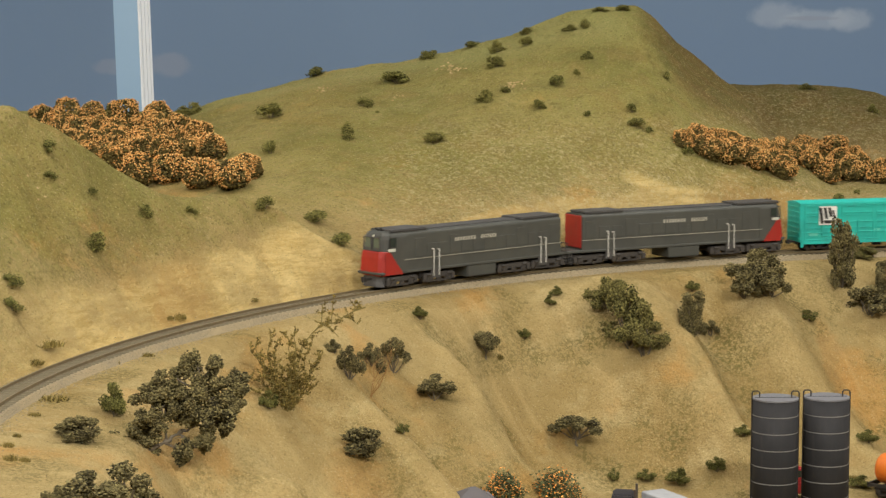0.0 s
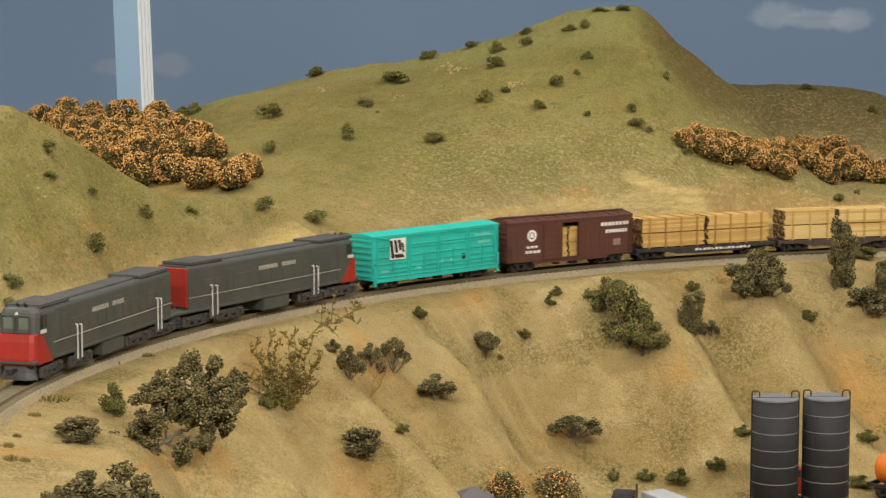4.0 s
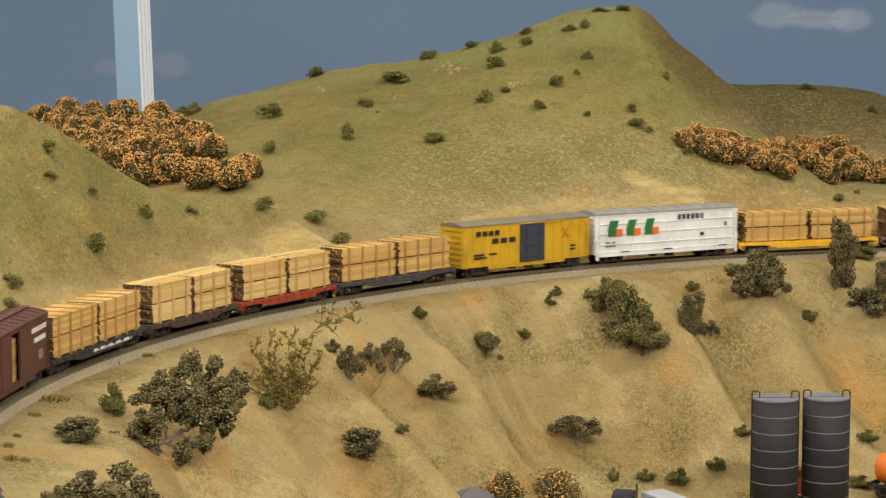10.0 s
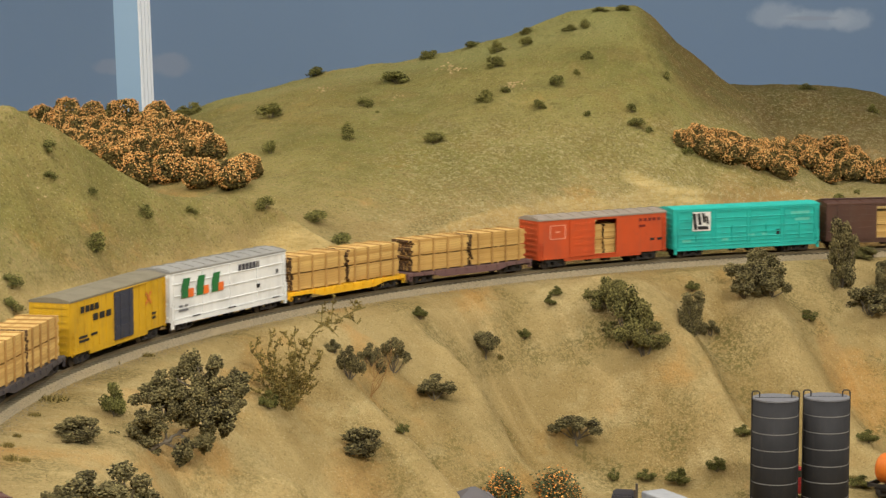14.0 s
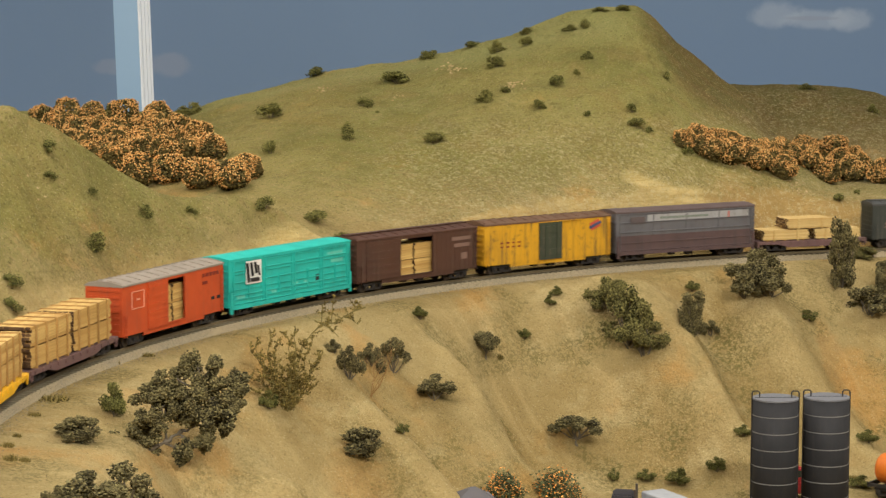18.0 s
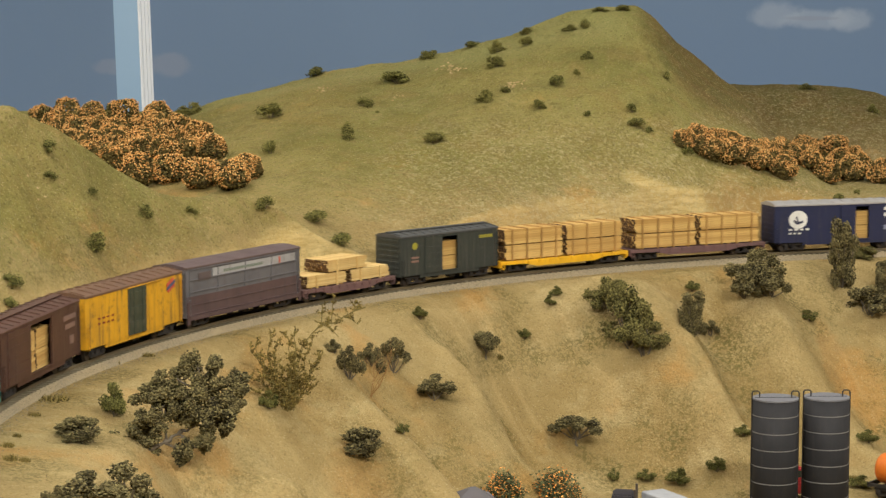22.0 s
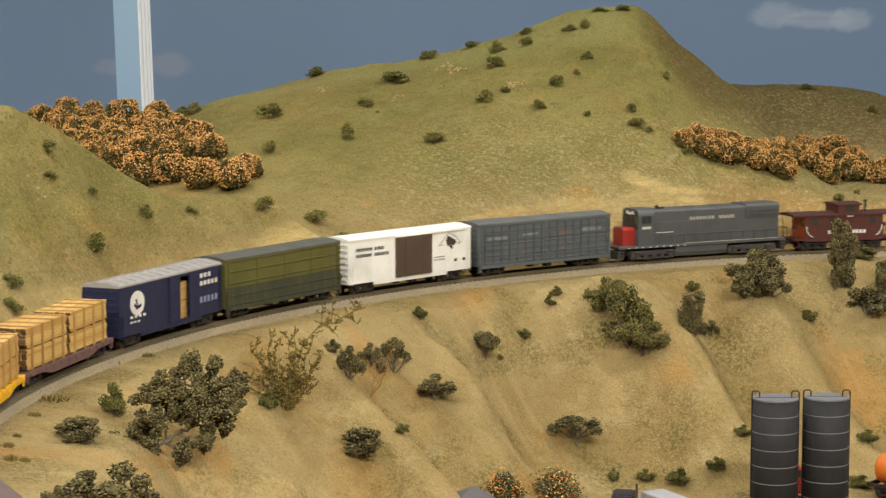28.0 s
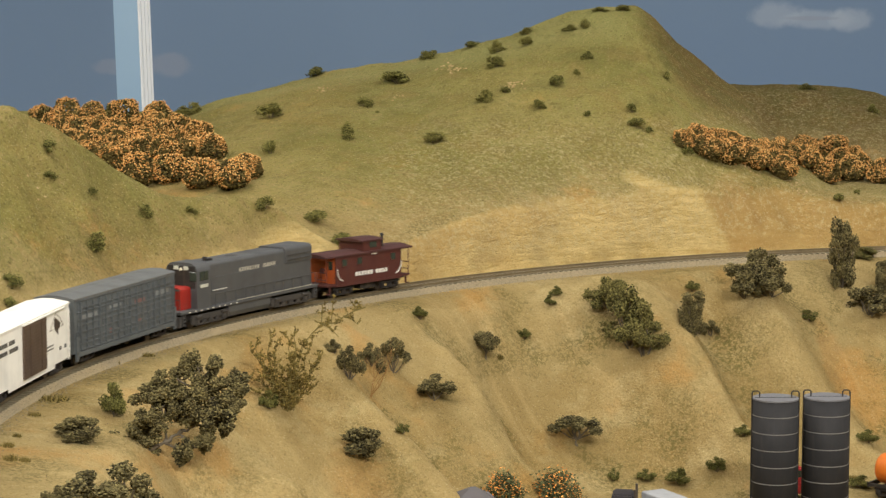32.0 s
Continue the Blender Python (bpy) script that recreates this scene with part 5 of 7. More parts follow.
def doorway_load(car_front, car_rear, X, a, b, sill, n=2, high=0.031):
    """Strapped boards standing inside an open doorway."""
    w = X(a) - X(b)
    st = thing("lumber_stack", "strapped sawn boards inside an open boxcar doorway", "lumber stack", "lumber loads in the boxcars")
    for k in range(n):
        l = (w + 0.012) / n
        for tier in range(2):
            bundle(st, ((n - 1) / 2 - k) * (l + 0.0012), tier * high / 2, l, 0.025, high / 2 - 0.0006, 50 + k + tier, lumber)
    rides(st, None, (X(a) + X(b)) / 2, sill + 0.001, car_front, car_rear)


teal = paint("turquoise_paint", 34, 176, 162, 0.10)
for front, rear, where in ((0.3790, 0.2042, "behind the locomotives"), (-1.5178, -1.7000, "behind an orange-red boxcar")):
    car, L, X = boxcar(front, rear, "turquoise all-door boxcar with a square emblem, " + where, teal, teal, 0.0512, 0.0026, 0.0105, "belts", roof_ribs=0, end_ladder=True)
    for f in (0.035, 0.265, 0.285, 0.50, 0.52, 0.735, 0.755, 0.965):
        part("door_post", boxes((X(f) - 0.0006, X(f) + 0.0006, HW - 0.0002, HW + 0.0010, 0.0120, 0.0500)), teal, car)
    for f0, f1 in ((0.035, 0.265), (0.285, 0.50), (0.52, 0.735), (0.755, 0.965)):
        for z in (0.0165, 0.0250, 0.0385, 0.0480):
            part("door_rib", boxes((X(f1), X(f0), HW - 0.0002, HW + 0.0007, z - 0.0004, z + 0.0004)), teal, car)
        part("door_latch", boxes((X((f0 + f1) / 2) - 0.0004, X((f0 + f1) / 2) + 0.0004, HW, HW + 0.0013, 0.0170, 0.0330)), teal, car)
    decal(car, plate(X(0.125), X(0.245), 0.0285, 0.0485, HW + 0.0009), white_mark, "square white emblem with black slashes")
    for i, (a, b, z0, z1) in enumerate(((0.135, 0.155, 0.0300, 0.0470), (0.165, 0.235, 0.0300, 0.0335), (0.165, 0.185, 0.0350, 0.0470), (0.195, 0.215, 0.0370, 0.0470), (0.222, 0.236, 0.0350, 0.0440))):
        decal(car, slanted(X(a), X(b), z0, z1, -0.002, HW + 0.0012), black_mark)
    decal(car, plate(X(0.70), X(0.725), 0.0205, 0.0265), black_mark)
    for a, b, z0, z1 in ((0.50, 0.55, 0.0195, 0.0230), (0.60, 0.64, 0.0205, 0.0230), (0.80, 0.93, 0.0405, 0.0445), (0.83, 0.93, 0.0345, 0.0375), (0.06, 0.12, 0.0170, 0.0200), (0.33, 0.37, 0.0170, 0.0195)):
        decal(car, plate(X(a), X(b), z0, z1, HW, 0.0002), paint("faded_mark", 96, 196, 176, 0.2))

brown = paint("boxcar_brown", 84, 49, 39, 0.2)
car, L, X = boxcar(0.1926, 0.0273, "oxide-brown double-door boxcar with its door ajar on stacked lumber", brown, brown, 0.0500, 0.0034, style="boards", open_at=(0.43, 0.56), walkway=True)
doorway_load(0.1926, 0.0273, X, 0.43, 0.56, 0.0105, 2)
decal(car, ring_plate(X(0.19), 0.0365, 0.0058, inner=0.0036), white_mark, "round white emblem")
decal(car, ring_plate(X(0.19), 0.0365, 0.0024), white_mark)
decal(car, bars(X(0.74), X(0.98), 0.0405, 0.0440, 8, HW + 0.0002), white_mark, "white side lettering")
decal(car, bars(X(0.78), X(0.96), 0.0330, 0.0365, 7, HW + 0.0002), white_mark)
decal(car, plate(X(0.84), X(0.90), 0.0200, 0.0265, HW + 0.0002), paint("dull_brown_mark", 150, 116, 104))
decal(car, bars(X(0.14), X(0.26), 0.0190, 0.0215, 4, HW + 0.0002), white_mark)
decal(car, bars(X(0.15), X(0.24), 0.0240, 0.0262, 3, HW + 0.0002), white_mark)

STEEL = {"black": paint("black_flatcar", 46, 44, 44, 0.3), "brown": paint("brown_flatcar", 74, 56, 50, 0.4), "red": paint("red_flatcar", 148, 58, 36, 0.35), "navy": paint("slate_flatcar", 66, 62, 66, 0.4),
         "yellow": paint("yellow_flatcar", 232, 176, 30, 0.18), "mauve": paint("mauve_flatcar", 108, 80, 78, 0.4)}


def loaded_flat(front, rear, colour, label, mat, h=0.0160, seed=1, stakes=4, ragged=False, stake_mat=None):
    car, L = flatcar(front, rear, label, STEEL[colour])
    n = (L - 0.012) / 2
    for k in (0, 1):
        st = lumber_stack(n - 0.002, 2, h, 0.0290, seed + k, mat, stakes, "two-tier stack of strapped sawn boards between wooden stakes", not ragged, stake_mat)
        if ragged:
            g = random.Random(seed)
            for q in range(6):
                x, y = g.uniform(-0.006, 0.006), g.uniform(-0.013, 0.013)
                part("loose_board", boxes((x - n * 0.45, x + n * 0.42, y - 0.0015, y + 0.0015, h * 2, h * 2 + 0.0006 + 0.0005 * (q % 2))), mat, st)
        rides(st, car, (0.5 - k) * (n + 0.0015), 0.0128, front, rear)
    return car, L


car, L = loaded_flat(0.0205, -0.1530, "black", "long black flatcar loaded with staked sawn lumber", lumber, 0.0155, 1)
decal(car, bars(0.015, -0.055, 0.0086, 0.0108, 14, HW + 0.0008), white_mark, "white sill lettering")
loaded_flat(-0.1585, -0.3000, "brown", "weathered brown flatcar loaded with loose-topped pale lumber", lumber_pale, 0.0158, 11, 3, True, lumber)
loaded_flat(-0.3045, -0.4482, "red", "faded red flatcar loaded with loose-topped pale lumber", lumber_pale, 0.0158, 21, 3, True, lumber)
loaded_flat(-0.4522, -0.6172, "navy", "dark slate flatcar loaded with staked sawn lumber", lumber, 0.0157, 31)

yellow = paint("chrome_yellow_paint", 200, 156, 24, 0.2)
navy_door = paint("navy_door_paint", 52, 56, 70, 0.2)
car, L, X = boxcar(-0.6270, -0.7972, "yellow ribbed boxcar with a dark navy plug door", yellow, paint("olive_grey_roof", 122, 114, 94, 0.3), 0.0510, 0.0034, style="ribs", ribs=14, door=(0.44, 0.63, navy_door, 3), roof_ribs=0)
decal(car, bars(X(0.10), X(0.29), 0.0405, 0.0455, 4, HW + 0.0007), black_mark, "black side lettering")
decal(car, bars(X(0.22), X(0.42), 0.0325, 0.0375, 3, HW + 0.0007), black_mark)
for a, b, z in ((0.08, 0.16, 0.0215), (0.20, 0.26, 0.0215), (0.08, 0.18, 0.0185), (0.84, 0.88, 0.0190), (0.84, 0.88, 0.0225)):
    decal(car, plate(X(a), X(b), z, z + 0.0018, HW + 0.0006), black_mark)
red_mark = paint("red_mark", 196, 84, 60)
faded_star = paint("faded_red_mark", 200, 118, 44, 0.4)
for k in (1, 3):
    bm = boxes((-0.0068, 0.0068, HW + 0.0006, HW + 0.0009, -0.0011, 0.0011))
    bmesh.ops.rotate(bm, verts=bm.verts[:], cent=(0, 0, 0), matrix=Matrix.Rotation(math.pi * k / 4, 3, "Y"))
    bmesh.ops.translate(bm, verts=bm.verts[:], vec=(X(0.80), 0.0001 * k, 0.0370))
    decal(car, bm, faded_star, "faded red crossed emblem")

white = paint("white_paint", 226, 226, 222, 0.12)
car, L, X = boxcar(-0.8046, -0.9866, "white all-door boxcar with green and orange flag marks", white, grey_roof, 0.0515, 0.0030, style="belts", roof_ribs=10)
green_mark, orange_mark = paint("green_mark", 30, 110, 56), paint("orange_mark", 228, 110, 40)
for k in range(3):
    x = 0.085 + k * 0.125
    decal(car, slanted(X(x), X(x + 0.055), 0.0290, 0.0350, 0.0008, HW + 0.0009), green_mark, "green flag mark")
    decal(car, slanted(X(x), X(x + 0.055), 0.0350, 0.0450, 0.0030, HW + 0.0009), green_mark)
    decal(car, plate(X(x + 0.052), X(x + 0.100), 0.0290, 0.0360, HW + 0.0009), orange_mark, "orange flag mark")
decal(car, bars(X(0.57), X(0.76), 0.0420, 0.0475, 6, HW + 0.0004), paint("charcoal_mark", 60, 60, 68), "dark side lettering")
decal(car, plate(X(0.73), X(0.755), 0.0240, 0.0275, HW + 0.0006), black_mark)
decal(car, plate(X(0.905), X(0.92), 0.0330, 0.0370, HW + 0.0006), black_mark)
for a, b, z in ((0.07, 0.10, 0.0215), (0.115, 0.14, 0.0215), (0.07, 0.14, 0.0180)):
    decal(car, plate(X(a), X(b), z, z + 0.0018, HW + 0.0004), paint("grey_mark", 120, 120, 122))
for a in (0.17, 0.47, 0.86):
    decal(car, plate(X(a), X(a + 0.06), 0.0120, 0.0130, HW + 0.0016), black_mark)

loaded_flat(-0.9903, -1.1590, "yellow", "bright yellow flatcar loaded with staked sawn lumber", lumber, 0.0154, 41)
loaded_flat(-1.1635, -1.3325, "mauve", "faded mauve-brown flatcar loaded with staked sawn lumber", lumber, 0.0154, 51)

red = paint("orange_red_paint", 190, 75, 32, 0.2)
car, L, X = boxcar(-1.3416, -1.5086, "orange-red boxcar with a silver roof and an open lumber-filled doorway", red, painted("dusty_silver_roof", srgb(150, 138, 124), 0.6, 0.4, (0.2, 0.16, 0.12), 0.1, False), 0.0505, 0.0036, style="ribs", ribs=0, open_at=(0.43, 0.60), roof_ribs=11)
doorway_load(-1.3416, -1.5086, X, 0.43, 0.60, 0.0105, 2)
pink_mark = paint("pale_pink_mark", 226, 150, 120)
for a, b, z0, z1 in ((0.085, 0.205, 0.0440, 0.0447), (0.085, 0.205, 0.0305, 0.0312), (0.085, 0.092, 0.0305, 0.0447), (0.198, 0.205, 0.0305, 0.0447), (0.13, 0.16, 0.0370, 0.0385)):
    decal(car, plate(X(a), X(b), z0, z1), pink_mark, "pale outlined square emblem")
dark_red = paint("dark_red_mark", 120, 36, 22)
decal(car, bars(X(0.78), X(0.96), 0.0425, 0.0455, 5, HW), dark_red)
decal(car, plate(X(0.78), X(0.83), 0.0365, 0.0390), dark_red)
for a in (0.87, 0.93):
    decal(car, plate(X(a), X(a + 0.035), 0.0220, 0.0245), black_mark)

brown2 = paint("faded_boxcar_brown", 78, 50, 38, 0.3)
car, L, X = boxcar(-1.7087, -1.8772, "faded brown boxcar with a wide open doorway full of lumber", brown2, brown2, 0.0500, 0.0034, style="boards", open_at=(0.35, 0.62), walkway=True)
doorway_load(-1.7087, -1.8772, X, 0.35, 0.62, 0.0105, 2, 0.030)
dim_mark = paint("dim_brown_mark", 128, 100, 88)
decal(car, plate(X(0.78), X(0.94), 0.0395, 0.0430, HW + 0.0002), dim_mark)
decal(car, plate(X(0.80), X(0.93), 0.0330, 0.0365, HW + 0.0002), dim_mark)
decal(car, plate(X(0.86), X(0.91), 0.0210, 0.0270, HW + 0.0002), dim_mark)

worn_yellow = painted("worn_yellow_paint", srgb(206, 152, 26), 0.6, 0.95, (0.12, 0.075, 0.025))
green_door = paint("dark_green_door_paint", 60, 66, 50, 0.5)
car, L, X = boxcar(-1.8872, -2.0552, "grimy yellow boxcar with a dark green door and brown roof", worn_yellow, paint("rusty_brown_roof", 104, 76, 56, 0.5), 0.0505, 0.0034, style="boards", door=(0.42, 0.60, green_door, 3))
for r in (0, 1):
    decal(car, bars(X(0.12), X(0.30), 0.0310 - r * 0.0040, 0.0325 - r * 0.0040, 4, HW + 0.0002, gap=0.5), dark_red)
bm = boxes((-0.0065, 0.0065, HW + 0.0004, HW + 0.0008, -0.0040, 0.0040))
bmesh.ops.rotate(bm, verts=bm.verts[:], cent=(0, 0, 0), matrix=Matrix.Rotation(0.35, 3, "Y"))
bmesh.ops.translate(bm, verts=bm.verts[:], vec=(X(0.87), 0, 0.0425))
decal(car, bm, red_mark, "slanted red and blue emblem")
bm = boxes((-0.0080, 0.0080, HW + 0.0008, HW + 0.0011, -0.0013, 0.0013))
bmesh.ops.rotate(bm, verts=bm.verts[:], cent=(0, 0, 0), matrix=Matrix.Rotation(0.35, 3, "Y"))
bmesh.ops.translate(bm, verts=bm.verts[:], vec=(X(0.87), 0, 0.0425))
decal(car, bm, paint("slate_blue_mark", 74, 78, 108))

rust_grey = painted("brown_grey_paint", srgb(92, 80, 78), 0.6, 0.5, (0.09, 0.06, 0.06))
car, L, X = boxcar(-2.0620, -2.2384, "dingy grey-brown all-door boxcar with a pale upper band", painted("dull_grey_side", srgb(98, 96, 98), 0.6, 0.45, (0.09, 0.06, 0.06)), paint("maroon_grey_roof", 92, 76, 74, 0.4), 0.0520, 0.0030, style="belts", roof_ribs=0, lower=painted("maroon_lower", srgb(86, 66, 64), 0.65, 0.5, (0.05, 0.04, 0.04)))
decal(car, plate(X(0.22), X(0.95), 0.0420, 0.0488, HW + 0.0001), paint("pale_grey_band", 158, 156, 154, 0.35), "pale grey painted band")
decal(car, bars(X(0.31), X(0.66), 0.0440, 0.0462, 16, HW + 0.0006), paint("dim_green_mark", 112, 122, 108))
decal(car, plate(X(0.10), X(0.20), 0.0405, 0.0470, HW + 0.0004), rust_grey)
decal(car, plate(X(0.80), X(0.81), 0.0420, 0.0480, HW + 0.0006), red_mark)

front, rear = -2.2427, -2.3752
car, L = flatcar(front, rear, "mauve-brown flatcar with a low pyramid of pale lumber", STEEL["mauve"])
for x, z, tiers in ((0.031, 0.0128, 1), (-0.031, 0.0128, 1), (0.002, 0.0245, 1)):
    st = lumber_stack(0.056, tiers, 0.0115, 0.0288, 61 + int(x * 1000), lumber_pale, 2, "low strapped bundle of pale sawn boards", False, lumber_pale)
    rides(st, car, x, z, front, rear)

sooty = painted("black_green_paint", srgb(50, 54, 48), 0.6, 0.5, (0.10, 0.09, 0.07))
car, L, X = boxcar(-2.3820, -2.5182, "sooty dark green boxcar with a lumber-filled open doorway", sooty, painted("sooty_car_roof", srgb(72, 72, 70), 0.65, 0.4, (0.05, 0.05, 0.04), 0.0, False), 0.0480, 0.0030, style="boards", open_at=(0.42, 0.575), walkway=True)
doorway_load(-2.3820, -2.5182, X, 0.42, 0.575, 0.0105, 1, 0.029)
yellow_mark = paint("dim_yellow_mark", 148, 142, 48)
decal(car, ring_plate(X(0.145), 0.0385, 0.0034), yellow_mark, "round yellow emblem")
decal(car, bars(X(0.80), X(0.94), 0.0395, 0.0425, 4, HW + 0.0002, gap=0.1), yellow_mark)
for z in (0.0265, 0.0230):
    decal(car, plate(X(0.11), X(0.18), z, z + 0.0020, HW + 0.0002), dim_mark)

loaded_flat(-2.5222, -2.6902, "yellow", "bright yellow flatcar loaded with staked sawn lumber", lumber, 0.0155, 71)
loaded_flat(-2.6935, -2.8640, "mauve", "faded mauve-brown flatcar loaded with staked sawn lumber", lumber, 0.0155, 81)

blue = paint("navy_blue_paint", 28, 34, 66, 0.15)
car, L, X = boxcar(-2.8758, -3.0452, "navy-blue boxcar with a white disc emblem and a narrow open doorway", blue, silver_roof, 0.0505, 0.0034, style="ribs", ribs=0, open_at=(0.575, 0.67), roof_ribs=12)
doorway_load(-2.8758, -3.0452, X, 0.575, 0.67, 0.0105, 1)
disc_mark = ring_plate(X(0.165), 0.0350, 0.0097, n=36)
for v in disc_mark.verts:
    v.co.x = X(0.165) + (v.co.x - X(0.165)) * 1.12
decal(car, disc_mark, white_mark, "white disc emblem with a dark bird shape")
for x0, z0, x1, z1, w in ((0.135, 0.0345, 0.160, 0.0305, 0.0022), (0.160, 0.0310, 0.200, 0.0330, 0.0024), (0.168, 0.0310, 0.150, 0.0385, 0.0018)):
    decal(car, strip(X(x0), z0, X(x1), z1, w, HW + 0.0004), blue)
for r, (a, b, n, z) in enumerate(((0.78, 0.90, 3, 0.0425), (0.78, 0.97, 5, 0.0360))):
    decal(car, bars(X(a), X(b), z, z + 0.0036, n, HW, gap=0.35), white_mark, "white side lettering")
decal(car, bars(X(0.78), X(0.97), 0.0215, 0.0265, 5, HW, gap=0.45), paint("pale_blue_mark", 140, 146, 170))
decal(car, bars(X(0.10), X(0.26), 0.0235, 0.0255, 4, HW, gap=0.4), white_mark)
decal(car, bars(X(0.10), X(0.20), 0.0195, 0.0212, 3, HW, gap=0.4), white_mark)

olive = paint("olive_paint", 90, 88, 40, 0.4)
boxcar(-3.0512, -3.2248, "olive-green all-door boxcar with a darker lower half", olive, paint("slate_roof", 84, 84, 76, 0.35), 0.0520, 0.0030, style="belts", roof_ribs=0, lower=paint("dark_green_lower", 56, 60, 42, 0.5))

cream = paint("clean_white_paint", 236, 234, 226, 0.06)
brown_door = paint("brown_door_paint", 88, 72, 60, 0.15)
car, L, X = boxcar(-3.2362, -3.4085, "clean white boxcar with a wide brown louvred door and black lettering", cream, cream, 0.0510, 0.0032, style="ribs", ribs=0, door=(0.37, 0.665, brown_door, 15), roof_ribs=0)
decal(car, bars(X(0.06), X(0.19), 0.0400, 0.0430, 7, HW), paint("grey_black_mark", 76, 74, 70), "grey-black side lettering")
decal(car, bars(X(0.205), X(0.28), 0.0400, 0.0430, 5, HW), paint("grey_black_mark", 76, 74, 70))
decal(car, bars(X(0.06), X(0.185), 0.0345, 0.0375, 8, HW), paint("grey_black_mark", 76, 74, 70))
decal(car, bars(X(0.205), X(0.32), 0.0345, 0.0375, 7, HW), paint("grey_black_mark", 76, 74, 70))
bear = paint("dark_brown_mark", 66, 54, 46)
for k, (x0, z0, x1, z1, w) in enumerate(((0.795, 0.0425, 0.860, 0.0375, 0.0060), (0.800, 0.0400, 0.812, 0.0355, 0.0034), (0.850, 0.0370, 0.868, 0.0395, 0.0034), (0.815, 0.0370, 0.840, 0.0325, 0.0024))):
    decal(car, strip(X(x0), z0, X(x1), z1, w, HW, 0.0003 + 0.00005 * k), bear, "dark brown animal-shaped emblem")
thin_mark = paint("thin_outline_mark", 150, 144, 134)
for x0, z0, x1, z1 in ((0.730, 0.0365, 0.812, 0.0478), (0.812, 0.0478, 0.870, 0.0435), (0.870, 0.0435, 0.915, 0.0368), (0.730, 0.0365, 0.770, 0.0368), (0.885, 0.0366, 0.915, 0.0368)):
    decal(car, strip(X(x0), z0, X(x1), z1, 0.0007, HW), thin_mark, "thin mountain-shaped outline")
for a in (0.86, 0.93):
    decal(car, plate(X(a), X(a + 0.02), 0.0195, 0.0220), black_mark)
for z in (0.0250, 0.0225):
    decal(car, bars(X(0.69), X(0.78), z, z + 0.0012, 6, HW), paint("grey_mark_2", 130, 128, 124))

grey = painted("blue_grey_paint", srgb(88, 93, 95), 0.6, 0.4, (0.09, 0.08, 0.075))
car, L, X = boxcar(-3.4180, -3.5945, "weathered blue-grey all-door boxcar with faint panel markings", grey, paint("blue_grey_roof", 96, 98, 98, 0.3), 0.0515, 0.0030, style="belts", roof_ribs=0)
faint, rosy = paint("faint_grey_mark", 126, 130, 130, 0.4), paint("faint_rose_mark", 120, 88, 84, 0.4)
for a, b, z0, z1, m in ((0.07, 0.21, 0.0345, 0.0385, faint), (0.33, 0.44, 0.0375, 0.0400, faint), (0.58, 0.68, 0.0350, 0.0385, rosy), (0.33, 0.36, 0.0185, 0.0225, rosy), (0.59, 0.64, 0.0200, 0.0225, rosy), (0.78, 0.93, 0.0370, 0.0410, faint)):
    decal(car, plate(X(a), X(b), z0, z1, HW, 0.0003), m)
for k in range(15):
    part("door_post", boxes((X(0.05 + 0.06 * k) - 0.0004, X(0.05 + 0.06 * k) + 0.0004, HW - 0.0002, HW + (0.0013 if k % 3 else 0.0018), 0.0125, 0.0488)), grey, car)
for z in (0.0172, 0.0262, 0.0352, 0.0442):
    part("door_bar", boxes((X(0.96), X(0.04), HW, HW + 0.0009, z - 0.0004, z + 0.0004)), grey, car)


# ---- where plants stand: x, y, width, height ----
HILL_SHRUBS = [(-0.161, 2.888, 0.030, 0.014), (-0.021, 2.838, 0.022, 0.011), (-0.013, 2.849, 0.014, 0.009), (0.036, 2.834, 0.022, 0.009), (-0.057, 2.738, 0.035, 0.018), (0.066, 2.770, 0.019, 0.016), (0.063, 2.698, 0.025, 0.015), (0.103, 2.804, 0.017, 0.009), (0.102, 2.754, 0.018, 0.014), (-0.091, 2.634, 0.020, 0.012), (-0.075, 2.585, 0.007, 0.004), (-0.201, 2.648, 0.033, 0.021), (-0.188, 2.458, 0.018, 0.018), (-0.106, 2.486, 0.017, 0.019), (-0.010, 2.465, 0.028, 0.014), (0.049, 2.582, 0.022, 0.014), (0.072, 2.599, 0.012, 0.010), (0.130, 2.600, 0.019, 0.015), (0.107, 2.544, 0.018, 0.011), (0.170, 2.668, 0.015, 0.010), (0.156, 2.633, 0.010, 0.007)]
RIDGE_SHRUBS = [(0.162, 2.527, 0.009, 0.009), (0.261, 2.643, 0.010, 0.011), (0.212, 2.543, 0.013, 0.012), (0.215, 2.520, 0.020, 0.011), (0.230, 2.514, 0.009, 0.007), (0.194, 2.808, 0.018, 0.006), (0.223, 2.808, 0.022, 0.007), (0.155, 2.773, 0.018, 0.008), (0.173, 2.773, 0.015, 0.010), (0.544, 3.386, 0.024, 0.010), (0.629, 3.308, 0.016, 0.013), (0.271, 2.506, 0.015, 0.009), (0.441, 2.510, 0.015, 0.010), (0.474, 2.575, 0.010, 0.006), (-0.341, 1.950, 0.017, 0.010), (-0.337, 1.931, 0.013, 0.007), (-0.306, 1.961, 0.012, 0.007), (-0.264, 1.996, 0.015, 0.012), (-0.231, 2.055, 0.012, 0.007), (-0.168, 2.124, 0.019, 0.013), (-0.125, 2.212, 0.028, 0.014)]
